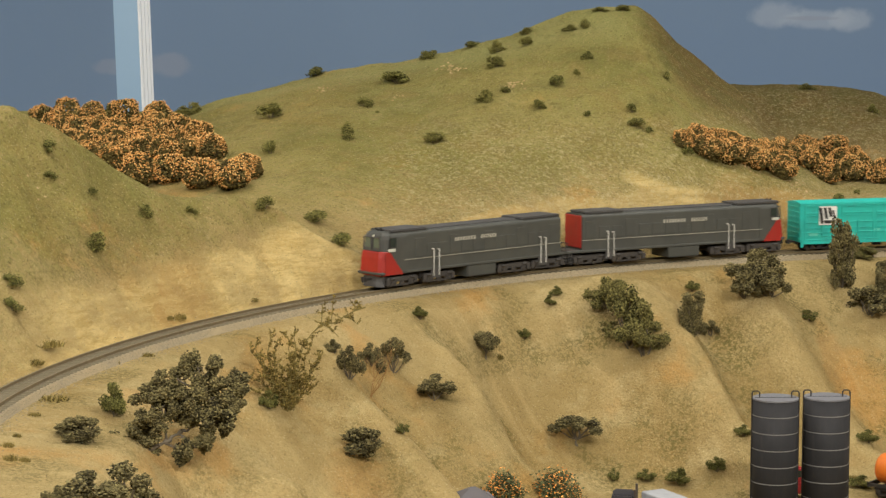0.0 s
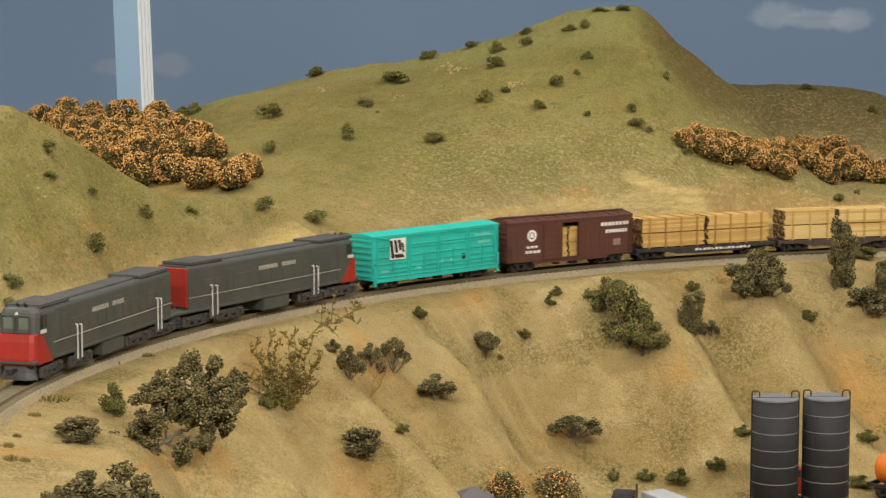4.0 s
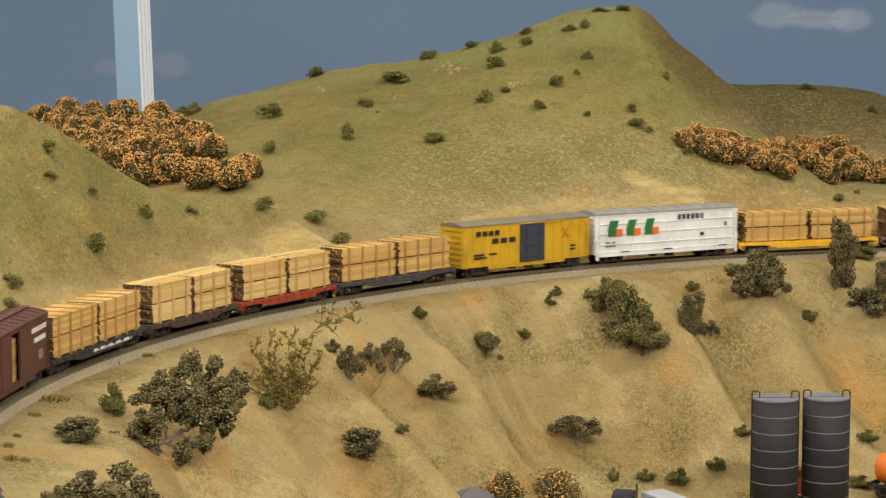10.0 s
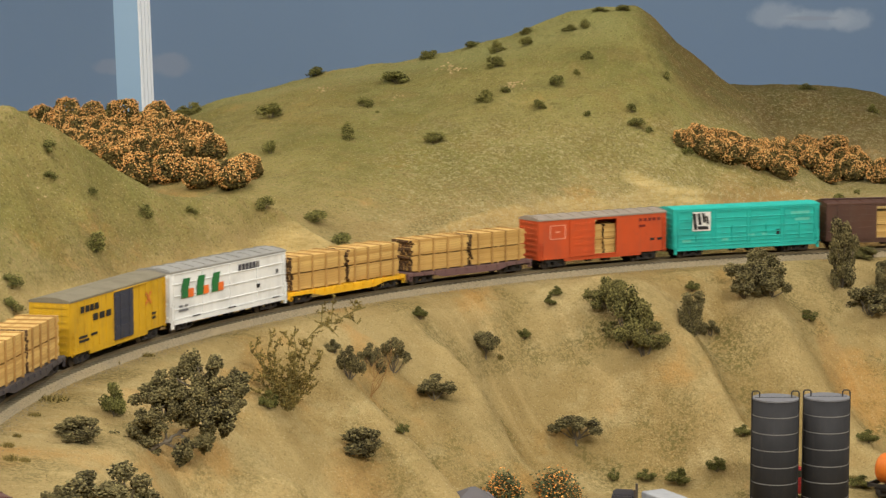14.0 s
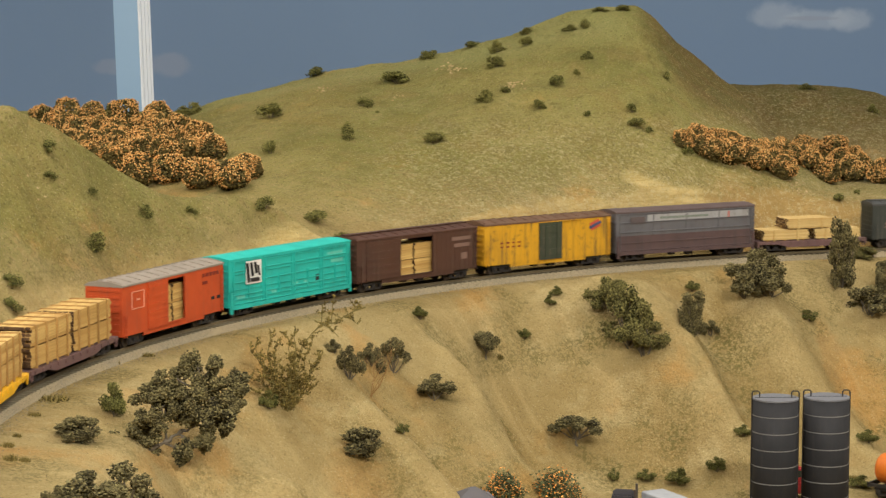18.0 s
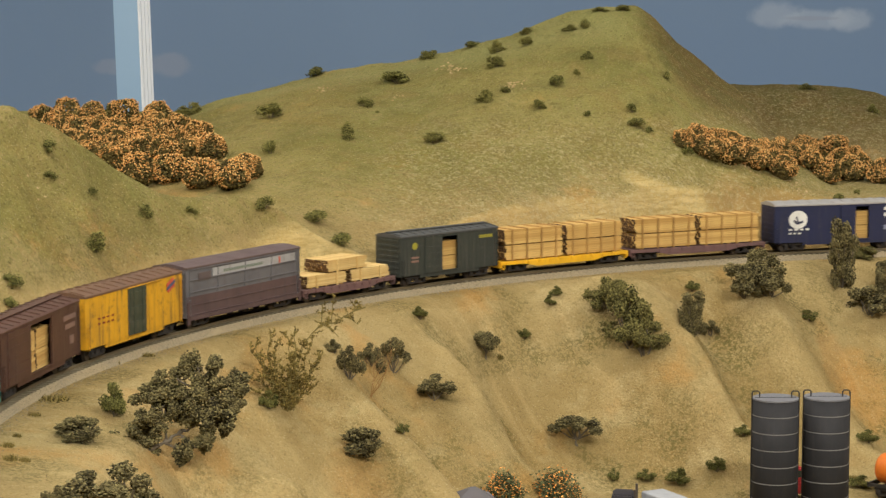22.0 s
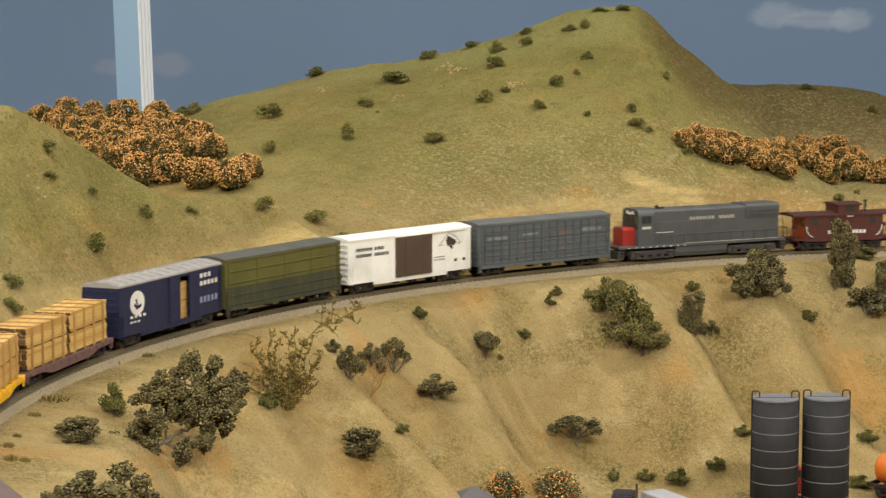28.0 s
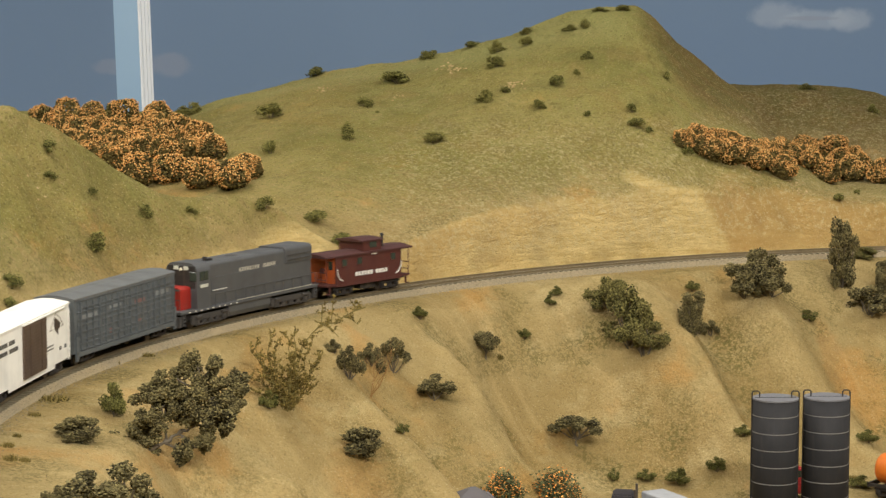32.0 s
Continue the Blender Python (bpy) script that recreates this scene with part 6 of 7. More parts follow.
BANK_SHRUBS = [(-0.098, 2.168, 0.023, 0.015), (-0.295, 1.903, 0.020, 0.018), (-0.340, 1.763, 0.017, 0.010), (-0.337, 1.744, 0.017, 0.010), (-0.324, 2.883, 0.023, 0.009), (-0.439, 2.985, 0.012, 0.012), (-0.378, 2.969, 0.016, 0.009)]
GREEN_BUSHES = [(-0.229, 1.552, 0.020, 0.029), (-0.233, 1.568, 0.016, 0.026), (-0.022, 2.069, 0.015, 0.015), (-0.034, 1.843, 0.013, 0.010), (0.078, 2.141, 0.014, 0.012), (0.104, 2.181, 0.014, 0.012), (0.111, 2.193, 0.014, 0.011), (0.253, 2.277, 0.016, 0.013), (0.373, 2.279, 0.018, 0.014), (0.453, 2.413, 0.034, 0.016), (0.157, 2.041, 0.011, 0.014), (0.187, 2.046, 0.017, 0.013), (0.217, 2.036, 0.024, 0.018), (0.251, 2.037, 0.020, 0.016), (0.278, 2.056, 0.016, 0.013), (0.408, 2.134, 0.020, 0.015), (0.388, 2.056, 0.024, 0.014), (-0.141, 1.803, 0.017, 0.018), (0.181, 2.150, 0.052, 0.072), (0.160, 2.180, 0.040, 0.040), (0.192, 2.140, 0.044, 0.044)]
SAGE_BUSHES = [(-0.238, 1.466, 0.033, 0.021), (-0.253, 1.482, 0.015, 0.008), (-0.079, 1.874, 0.023, 0.035), (-0.094, 1.924, 0.016, 0.015), (-0.063, 1.949, 0.020, 0.024), (-0.044, 1.954, 0.027, 0.038), (-0.008, 1.946, 0.036, 0.028), (-0.064, 1.819, 0.039, 0.029), (0.305, 2.261, 0.044, 0.041), (0.331, 2.256, 0.037, 0.035), (0.326, 2.284, 0.040, 0.045), (0.314, 2.262, 0.040, 0.040), (0.250, 2.204, 0.022, 0.018), (0.269, 2.241, 0.017, 0.019), (0.439, 2.301, 0.047, 0.036), (0.461, 2.341, 0.028, 0.036), (-0.208, 1.284, 0.042, 0.030), (-0.197, 1.357, 0.038, 0.036), (-0.220, 1.268, 0.022, 0.019), (-0.193, 1.414, 0.022, 0.022)]
OAKS = [(-0.195, 1.486, 0.077, 0.077), (0.041, 2.096, 0.030, 0.031), (0.125, 2.071, 0.048, 0.035), (0.241, 2.173, 0.031, 0.043), (0.416, 2.331, 0.036, 0.071), (0.454, 2.313, 0.023, 0.035)]
TUFTS = [(-0.310, 1.751, 0.025, 0.006), (-0.314, 1.713, 0.015, 0.005), (-0.255, 1.739, 0.007, 0.004), (-0.235, 1.777, 0.011, 0.004), (-0.224, 1.852, 0.007, 0.005), (-0.161, 1.964, 0.014, 0.004), (-0.050, 2.119, 0.005, 0.003), (-0.278, 1.589, 0.022, 0.004), (-0.228, 1.933, 0.013, 0.006), (-0.171, 2.029, 0.008, 0.004), (-0.280, 1.429, 0.009, 0.004), (-0.271, 1.391, 0.009, 0.005), (-0.262, 1.391, 0.007, 0.004), (-0.280, 1.461, 0.006, 0.003), (0.261, 2.392, 0.008, 0.003), (-0.122, 2.017, 0.007, 0.003), (-0.117, 2.017, 0.005, 0.003), (0.054, 2.107, 0.007, 0.006), (0.385, 2.083, 0.011, 0.006), (-0.281, 1.531, 0.009, 0.003), (-0.203, 1.894, 0.007, 0.003), (-0.235, 1.922, 0.008, 0.004)]
GARDEN_BUSHES = [(0.053, 1.883, 0.037, 0.031), (0.097, 1.914, 0.039, 0.033), (0.117, 1.982, 0.020, 0.021)]
POPPY_HEDGE = [(-0.515, 2.897, 0.027), (-0.485, 2.909, 0.033), (-0.455, 2.924, 0.027), (-0.409, 2.884, 0.033), (-0.365, 2.875, 0.031), (-0.481, 2.779, 0.029), (-0.448, 2.748, 0.031), (-0.429, 2.811, 0.026), (-0.401, 2.75, 0.028), (-0.382, 2.811, 0.026), (-0.363, 2.806, 0.029), (-0.326, 2.758, 0.027), (-0.433, 2.629, 0.026), (-0.408, 2.616, 0.03), (-0.381, 2.636, 0.027), (-0.358, 2.662, 0.026), (-0.323, 2.623, 0.027), (-0.281, 2.568, 0.029), (-0.299, 2.581, 0.024), (-0.406, 2.564, 0.025), (-0.37, 2.517, 0.031), (-0.346, 2.549, 0.029), (-0.314, 2.519, 0.027), (-0.282, 2.485, 0.028), (-0.256, 2.477, 0.028), (-0.33, 2.422, 0.035), (-0.296, 2.422, 0.031), (-0.256, 2.362, 0.032), (-0.221, 2.331, 0.031)]
POPPY_HEDGE_END = [(-0.209, 2.373, 0.027), (-0.345, 2.70, 0.028), (-0.395, 2.68, 0.027), (-0.352, 2.60, 0.028)]
FAR_HEDGE = [(0.265, 2.532, 0.022), (0.283, 2.554, 0.023), (0.286, 2.537, 0.023), (0.306, 2.565, 0.023), (0.298, 2.533, 0.025), (0.325, 2.579, 0.022), (0.317, 2.536, 0.028), (0.342, 2.59, 0.019), (0.333, 2.555, 0.023), (0.36, 2.591, 0.024), (0.35, 2.558, 0.027), (0.388, 2.644, 0.023), (0.37, 2.569, 0.025), (0.38, 2.56, 0.027), (0.401, 2.641, 0.023), (0.502, 3.193, 0.028), (0.424, 2.666, 0.028), (0.521, 3.181, 0.03), (0.445, 2.662, 0.029), (0.544, 3.177, 0.033), (0.548, 3.149, 0.029), (0.565, 3.158, 0.028), (0.48, 2.686, 0.029), (0.521, 2.849, 0.022), (0.512, 2.673, 0.028)]
# bushes on the skyline beside the tower: x, y, width
SKYLINE_BUSHES = [(-0.435, 2.973, 0.024), (-0.368, 2.954, 0.026), (-0.337, 2.924, 0.016), (-0.318, 2.888, 0.021)]



# ---- plants ----
def leaves(name, dark, light, warm=None):
    m, t, b = nodes_of(name)
    r = add(t, "ShaderNodeNewGeometry").outputs["Random Per Island"]
    col = mix(t, ramp(t, r, 0.15, 0.95), tuple(v * 0.6 for v in dark), light)
    o = add(t, "ShaderNodeObjectInfo").outputs["Random"]
    col = mix(t, calc(t, "MULTIPLY", o, 0.35), col, warm or light)
    t.links.new(col, b.inputs["Base Color"])
    b.inputs["Roughness"].default_value = 0.9
    b.inputs["Specular IOR Level"].default_value = 0.15
    return m


hill_leaf = leaves("olive_foliage", srgb(66, 68, 32), srgb(142, 138, 76), srgb(136, 126, 70))
sage_leaf = leaves("grey_sage_foliage", srgb(56, 52, 36), srgb(134, 123, 82), srgb(120, 109, 70))
green_leaf = leaves("green_foliage", srgb(52, 56, 26), srgb(128, 124, 66), srgb(118, 112, 62))
poppy_leaf = leaves("bronze_foliage", srgb(68, 60, 34), srgb(122, 108, 62), srgb(116, 98, 54))
blossom = leaves("orange_blossom", srgb(236, 162, 84), srgb(246, 200, 130), srgb(230, 168, 98))
garden_blossom = leaves("bright_orange_blossom", srgb(252, 150, 60), srgb(255, 190, 104), srgb(250, 156, 72))
bark = plain("grey_bark", srgb(100, 90, 74), 0.9, 300, 0.3, 0.4)
twig_mat = plain("olive_twig", srgb(118, 106, 58), 0.9, 300, 0.25, 0.3)
rust_twig = plain("rusty_twig", srgb(146, 110, 60), 0.9, 300, 0.25, 0.3)

OCTA = np.array([(1, 0, 0), (-1, 0, 0), (0, 1, 0), (0, -1, 0), (0, 0, 1), (0, 0, -1)], float)
OCTA_F = np.array([(0, 2, 4), (2, 1, 4), (1, 3, 4), (3, 0, 4), (2, 0, 5), (1, 2, 5), (3, 1, 5), (0, 3, 5)])


def flake_mesh(name, centres, size, g, mat, flat=0.55):
    """Many small leaf clumps in one mesh."""
    n = len(centres)
    v = OCTA[None] * (size * g.uniform(0.55, 1.35, (n, 6, 1)))
    v[:, :, 2] *= flat
    a, b = g.uniform(0, 6.28, n), g.uniform(-0.9, 0.9, n)
    ca, sa, cb, sb = np.cos(a), np.sin(a), np.cos(b), np.sin(b)
    x, y, z = v[..., 0].copy(), v[..., 1].copy(), v[..., 2].copy()
    y, z = y * cb[:, None] - z * sb[:, None], y * sb[:, None] + z * cb[:, None]
    v[..., 0], v[..., 1], v[..., 2] = x * ca[:, None] - y * sa[:, None], x * sa[:, None] + y * ca[:, None], z
    v += np.asarray(centres)[:, None]
    f = (OCTA_F[None] + 6 * np.arange(n)[:, None, None]).reshape(-1, 3)
    me = bpy.data.meshes.new(name)
    me.from_pydata(v.reshape(-1, 3).tolist(), [], f.tolist())
    me.materials.append(mat)
    return me


def cloud(g, centre, radii, n, shell=0.55):
    """Points scattered through the outer part of an uneven blob."""
    d = g.normal(size=(n, 3))
    d /= np.linalg.norm(d, axis=1)[:, None]
    lump = 1 + 0.22 * np.sin(3.1 * d[:, 0] + centre[0] * 40) * np.cos(2.7 * d[:, 1] + centre[1] * 30)
    return np.array(centre) + d * (g.uniform(shell, 1.0, n) ** 0.7 * lump)[:, None] * np.array(radii)


def limb(bm, g, p, q, r, depth=0):
    """A crooked tapering limb with side twigs."""
    p, q = Vector(p), Vector(q)
    n = 3
    last, lr = p, r
    for i in range(1, n + 1):
        k = i / n
        here = p.lerp(q, k) + Vector(g.normal(size=3) * (q - p).length * (0.06 if i < n else 0))
        rr = r * (1 - 0.62 * k)
        rod(bm, last, here, lr, rr, n=6, caps=False)
        if depth and i < n:
            side = here + Vector(g.normal(size=3) * 0.5 + np.array((0, 0, 0.5))).normalized() * (q - p).length * 0.5
            limb(bm, g, here, side, rr * 0.6, depth - 1)
        last, lr = here, rr


KINDS = {}


def plant_kind(key, name, label, category, group, mat, lumps, flakes, size, stems, variants, flowers=0, spread=0.34, lump_r=0.2, squat=0.0, trunk=0.0, whole=False, low=False, stack=False, petal=0.62, bloom=1.24):
    """Unit-sized plants (one wide, one tall) of several shapes."""
    made = []
    for v in range(variants):
        g = np.random.RandomState(hash_of(key) + v)
        centres = []
        for i in range(lumps):
            a = 2.4 * i + g.uniform(-0.5, 0.5)
            r = spread * math.sqrt((i + 0.3) / lumps) * g.uniform(0.8, 1.15)
            z = 0.78 - 0.55 * (r / spread) ** 1.5 * g.uniform(0.5, 1.1) if not trunk else trunk + (1 - trunk - lump_r) * (1 - (r / spread) ** 2 * 0.6) * g.uniform(0.55, 1.0)
            if low:
                z = g.uniform(0.2, 0.82) * (1 - 0.35 * r / spread)
                if i < 2:
                    r, z = r * 0.3, 0.35 + 0.3 * i
            if stack:
                z = lump_r * 0.8 + (1 - 1.7 * lump_r) * i / (lumps - 1)
                r = spread * g.uniform(0.5, 1.0) * (1 - 0.15 * i / (lumps - 1))
            centres.append((r * math.cos(a), r * math.sin(a), max(z - squat, lump_r * 0.55)))
        pieces = []
        for c in centres:
            k = lump_r * g.uniform(0.75, 1.25)
            pieces.append(cloud(g, c, (k * 1.12, k * 1.12, k), flakes // lumps, 0.25))
        if whole:
            parts = [("foliage", flake_mesh("foliage", np.concatenate(pieces), size, g, mat))]
        else:
            parts = [("foliage_clump", flake_mesh("foliage_clump", p, size, g, mat)) for p in pieces]
        bm = bmesh.new()
        for c in centres if stems else ():
            base = (g.uniform(-0.03, 0.03), g.uniform(-0.03, 0.03), -0.04) if not trunk else (0, 0, trunk * 0.7)
            limb(bm, g, base, c, 0.016, 0)
        if stems:
            parts.append(("branch_work", mesh_of("branch_work", bm, bark)))
        if trunk:
            bm = bmesh.new()
            limb(bm, g, (0, 0, -0.06), (g.uniform(-0.05, 0.05), 0, trunk * 0.75), 0.036, 0)
            parts.append(("trunk", mesh_of("trunk", bm, bark)))
        if flowers:
            pts = np.concatenate([cloud(g, c, (lump_r * bloom, lump_r * bloom, lump_r * bloom * 0.93), flowers // lumps, 0.93) for c in centres])
            pts = pts[pts[:, 2] > 0.12]
            parts.append(("blossoms", flake_mesh("blossoms", pts, size * petal, g, garden_blossom if key == "garden" else blossom)))
        made.append(parts)
    KINDS[key] = (name, label, category, group, made)


def hash_of(text):
    return sum((i + 1) * ord(ch) for i, ch in enumerate(text)) % 9000


def plant(key, x, y, w, h, rng, sink=0.0, label=None, lean=0.0):
    name, text, category, group, made = KINDS[key]
    ob = thing(name, label or text, category, group)
    for pname, me in made[rng.randrange(len(made))]:
        o = part(pname, me, None, ob)
        if pname in ("foliage", "foliage_clump", "blossoms", "grass_blade_mass"):
            tagged(o, kind="stuff")
    turn = rng.uniform(0, 360)
    ob.matrix_basis = Matrix.Translation((x, y, ground(x, y) - sink)) @ Matrix.Rotation(lean, 4, "X") @ Matrix.Rotation(radians(turn), 4, "Z") @ Matrix.Diagonal((w, w, h, 1))
    return ob


plant_kind("shrub", "shrub", "low dark olive clump-foliage shrub on a grassy hillside", "shrub", "shrubs on the hills", hill_leaf, 5, 700, 0.045, True, 6, spread=0.36, lump_r=0.22, squat=0.22, whole=True)
plant_kind("green", "bush", "mid-green clump-foliage bush on a sandy slope", "bush", "bushes on the slopes", green_leaf, 9, 1900, 0.030, True, 4, spread=0.40, lump_r=0.155, low=True)
plant_kind("thicket", "bush", "large olive-green clump-foliage bush in a sandy gully", "bush", "bushes on the slopes", leaves("grey_green_foliage", srgb(60, 60, 34), srgb(138, 130, 76), srgb(126, 116, 68)), 15, 5000, 0.021, True, 3, spread=0.42, lump_r=0.135, low=True)
plant_kind("sage", "bush", "grey-green sage-like bush of fine clump foliage on sand", "bush", "bushes on the slopes", sage_leaf, 10, 2300, 0.029, True, 5, spread=0.41, lump_r=0.145, low=True)
plant_kind("oak", "tree", "small grey-leaved oak with crooked bare limbs on a slope", "tree", "trees on the slopes", sage_leaf, 11, 2300, 0.028, True, 3, spread=0.42, lump_r=0.13, trunk=0.26)

# forks of the spreading oak's limbs, then its leaf clumps: across, up and size, in millimetres from the foot
FORKS = [(10, 5), (19, 10), (28, 15), (40, 18), (10, 20), (34, 37), (2, 9)]
CLUMPS = [(18, 53, 9), (33, 57, 10), (42, 56, 8), (8, 45, 8), (-1, 37, 8), (14, 36, 9), (29, 41, 10), (44, 41, 10), (56, 44, 9), (60, 37, 8), (58, 29, 5), (4, 28, 9), (18, 28, 9), (31, 31, 10), (47, 31, 9), (51, 24, 8), (25, 22, 8), (39, 24, 8), (-6, 19, 8), (-12, 12, 8), (6, 19, 6), (-4, 8, 8), (-10, 2, 7), (47, 16, 6), (39, 10, 6), (31, 2, 7), (22, -2, 7)]


def sprawling_tree(x, y, seed):
    """An oak leaning over its bank: bare limbs fork out low from the foot, each ending in a leaf clump."""
    g = np.random.RandomState(seed)
    ob = thing("tree", "wide-spreading grey-leaved oak with bare limbs leaning over a bank", "tree", "trees on the slopes")
    forks = [np.array((a / 1000, g.uniform(-0.004, 0.004), b / 1000)) for a, b in FORKS]
    bm = bmesh.new()
    limb(bm, g, (-0.003, 0, -0.006), (0.002, 0, 0.002), 0.0030, 0)
    for i, j, r in ((None, 0, 0.0024), (0, 1, 0.0020), (1, 2, 0.0017), (2, 3, 0.0013), (0, 4, 0.0013), (2, 5, 0.0012), (None, 6, 0.0014)):
        limb(bm, g, (0.001, 0, 0.001) if i is None else tuple(forks[i]), tuple(forks[j]), r, 0)
    part("trunk", bm, bark, ob, "bare grey forked trunk")
    for a, b, size in CLUMPS:
        tip = np.array((a / 1000, g.uniform(-0.008, 0.006), b / 1000))
        near = min(forks, key=lambda q: np.linalg.norm(q - tip) + (0.02 if q[2] > tip[2] + 0.01 else 0))
        bm = bmesh.new()
        limb(bm, g, tuple(near), tuple(tip), 0.00095, 1)
        branch = part("branch", bm, bark, ob)
        k = size * 0.00084
        pts = np.concatenate([cloud(g, tip + g.normal(size=3) * k * 0.62, (k * 0.60,) * 3, 105, 0.1) for _ in range(9)])
        tagged(part("foliage_clump", flake_mesh("foliage_clump", pts, 0.00105, g, sage_leaf, 0.7), None, branch), kind="stuff")
    ob.matrix_basis = Matrix.Translation((x, y, ground(x, y)))


plant_kind("column", "tree", "narrow upright grey-leaved tree with stacked foliage clumps", "tree", "trees on the slopes", sage_leaf, 15, 4400, 0.026, True, 2, spread=0.31, lump_r=0.15, trunk=0.05, stack=True)


def ball_bush(key, name, label, category, group, leaf, petal, variants):
    """Round clipped-looking bushes of unit size: a lumpy ball of fine leaves, blossom in drifts over its upper side."""
    made = []
    for v in range(variants):
        g = np.random.RandomState(300 + v)
        ph = g.uniform(0, 6.28, 6)

        def swell(d):
            return 0.43 * (1 + 0.09 * np.sin(4.1 * d[:, 0] + ph[0]) * np.cos(3.7 * d[:, 1] + ph[1]) + 0.07 * np.sin(5.3 * d[:, 2] + ph[2]) + 0.05 * np.sin(9 * d[:, 0] + 8 * d[:, 1] + ph[3]))

        d = g.normal(size=(1500, 3))
        d /= np.linalg.norm(d, axis=1)[:, None]
        p = d * (swell(d) * g.uniform(0.72, 1.0, len(d)) ** 0.6)[:, None] + (0, 0, 0.44)
        d = g.normal(size=(1500, 3))
        d /= np.linalg.norm(d, axis=1)[:, None]
        drift = np.sin(5.2 * d[:, 0] + ph[4]) + np.sin(4.6 * d[:, 1] + 3 * d[:, 2] + ph[5]) + 0.9 * d[:, 2] + g.normal(size=len(d)) * 0.75
        d = d[drift > 0.40]
        q = d * (swell(d) * g.uniform(0.96, 1.06, len(d)))[:, None] + (0, 0, 0.44)
        bm = bmesh.new()
        for i in range(4):
            limb(bm, g, (0, 0, -0.04), (0.2 * math.cos(1.57 * i), 0.2 * math.sin(1.57 * i), 0.4), 0.018, 0)
        made.append([("foliage", flake_mesh("foliage", p, 0.040, g, leaf, 0.7)), ("branch_work", mesh_of("branch_work", bm, bark)), ("blossoms", flake_mesh("blossoms", q, 0.0245, g, petal, 0.8))])
    KINDS[key] = (name, label, category, group, made)


ball_bush("poppy", "flowering_bush", "rounded bronze-green bush dotted with orange blossom", "bush", "orange-flowering hedge bushes", poppy_leaf, blossom, 6)
plant_kind("garden", "flowering_bush", "round dark green bush dotted with bright orange blossom", "bush", "orange-flowering garden bushes", leaves("dark_garden_foliage", srgb(50, 56, 32), srgb(108, 110, 74)), 6, 1500, 0.030, True, 2, flowers=430, spread=0.24, lump_r=0.29, squat=0.22, whole=True, petal=0.72, bloom=1.02)

tuft_leaf = leaves("straw_olive_tuft", srgb(92, 82, 42), srgb(150, 132, 74))
for v in range(3):
    g = np.random.RandomState(70 + v)
    verts, faces = [], []
    for i in range(160):
        a, r = g.uniform(0, 6.28), 0.5 * math.sqrt(g.rand())
        x, y = r * math.cos(a), r * math.sin(a)
        d = g.uniform(0, 6.28)
        hgt = g.uniform(0.5, 1.0) * (1 - r)
        k = len(verts)
        verts += [(x - 0.03 * math.cos(d), y - 0.03 * math.sin(d), -0.1), (x + 0.03 * math.cos(d), y + 0.03 * math.sin(d), -0.1), (x + g.normal() * 0.1, y + g.normal() * 0.1, hgt + 0.15)]
        faces.append((k, k + 1, k + 2))
    me = bpy.data.meshes.new("grass_blade_mass")
    me.from_pydata(verts, [], faces)
    me.materials.append(tuft_leaf)
    KINDS.setdefault("tuft", ("grass_tuft", "small tuft of olive static grass beside the track", "grass tuft", "grass tufts along the track", []))[4].append([("grass_blade_mass", me)])

rng = random.Random(11)
for x, y, w, h in HILL_SHRUBS + RIDGE_SHRUBS + BANK_SHRUBS:
    plant("shrub", x, y, w * 1.05, h * 1.4, rng, 0.001)
for x, y, w, h in GREEN_BUSHES:
    plant("thicket" if w > 0.03 else "green", x, y, w * 1.05, h * 1.1, rng, h * 0.04)
for x, y, w, h in SAGE_BUSHES:
    plant("sage", x, y, w * 1.08, h * 1.12, rng, h * 0.05)
for i, (x, y, w, h) in enumerate(OAKS):
    if w > 0.07:
        sprawling_tree(-0.1972, 1.494, 31)
    else:
        plant("column" if h > 1.3 * w else "oak", x, y, w * 1.05, h * 1.05, rng, h * 0.03)
for x, y, w in POPPY_HEDGE + POPPY_HEDGE_END + FAR_HEDGE:
    plant("poppy", x + 0.004, y - 0.016, w * 1.36, w * 1.22, rng, 0.003)
for x, y, w in SKYLINE_BUSHES:
    plant("shrub", x, y, w * 1.1, w * 0.95, rng, 0.001)
for x, y, w, h in GARDEN_BUSHES:
    plant("garden", x, y, w * 1.12, h * 1.18, rng, 0.001)
for x, y, w, h in TUFTS:
    plant("tuft", x, y, w, h, rng)


def bare_shrub(x, y, w, h, mat, seed, label, arch=0.0, count=12, sprays=70):
    """A leafless shrub of many crooked twigs with dry sprays."""
    g = np.random.RandomState(seed)
    ob = thing("bare_shrub", label, "shrub", "bare shrubs on the slopes")
    for k in range(count):
        a = 6.28 * k / count + g.uniform(-0.4, 0.4)
        r = w * g.uniform(0.2, 0.60)
        tip = (r * math.cos(a) * (1.0 if arch < 0.3 else 0.35) + arch * w, r * math.sin(a) * 0.5, h * (g.uniform(0.22, 0.95) if arch < 0.3 else g.uniform(0.75, 1.0)))
        bm = bmesh.new()
        limb(bm, g, (g.normal() * w * 0.05, 0, -0.002), tip, w * 0.010, 2)
        part("branch", bm, mat, ob)
        ends = []
        for q in range(sprays):
            k = g.uniform(0.2, 1.05)
            side = g.normal(size=3) * w * (0.02 + 0.05 * (q % 3 == 0))
            ends.append(tuple(np.array(tip) * k + side))
        if sprays:
            tagged(part("leaf_sprays", flake_mesh("leaf_sprays", ends, w * 0.013, g, mat, 1.0), None, ob), kind="stuff")
    ob.matrix_basis = Matrix.Translation((x, y, ground(x, y)))


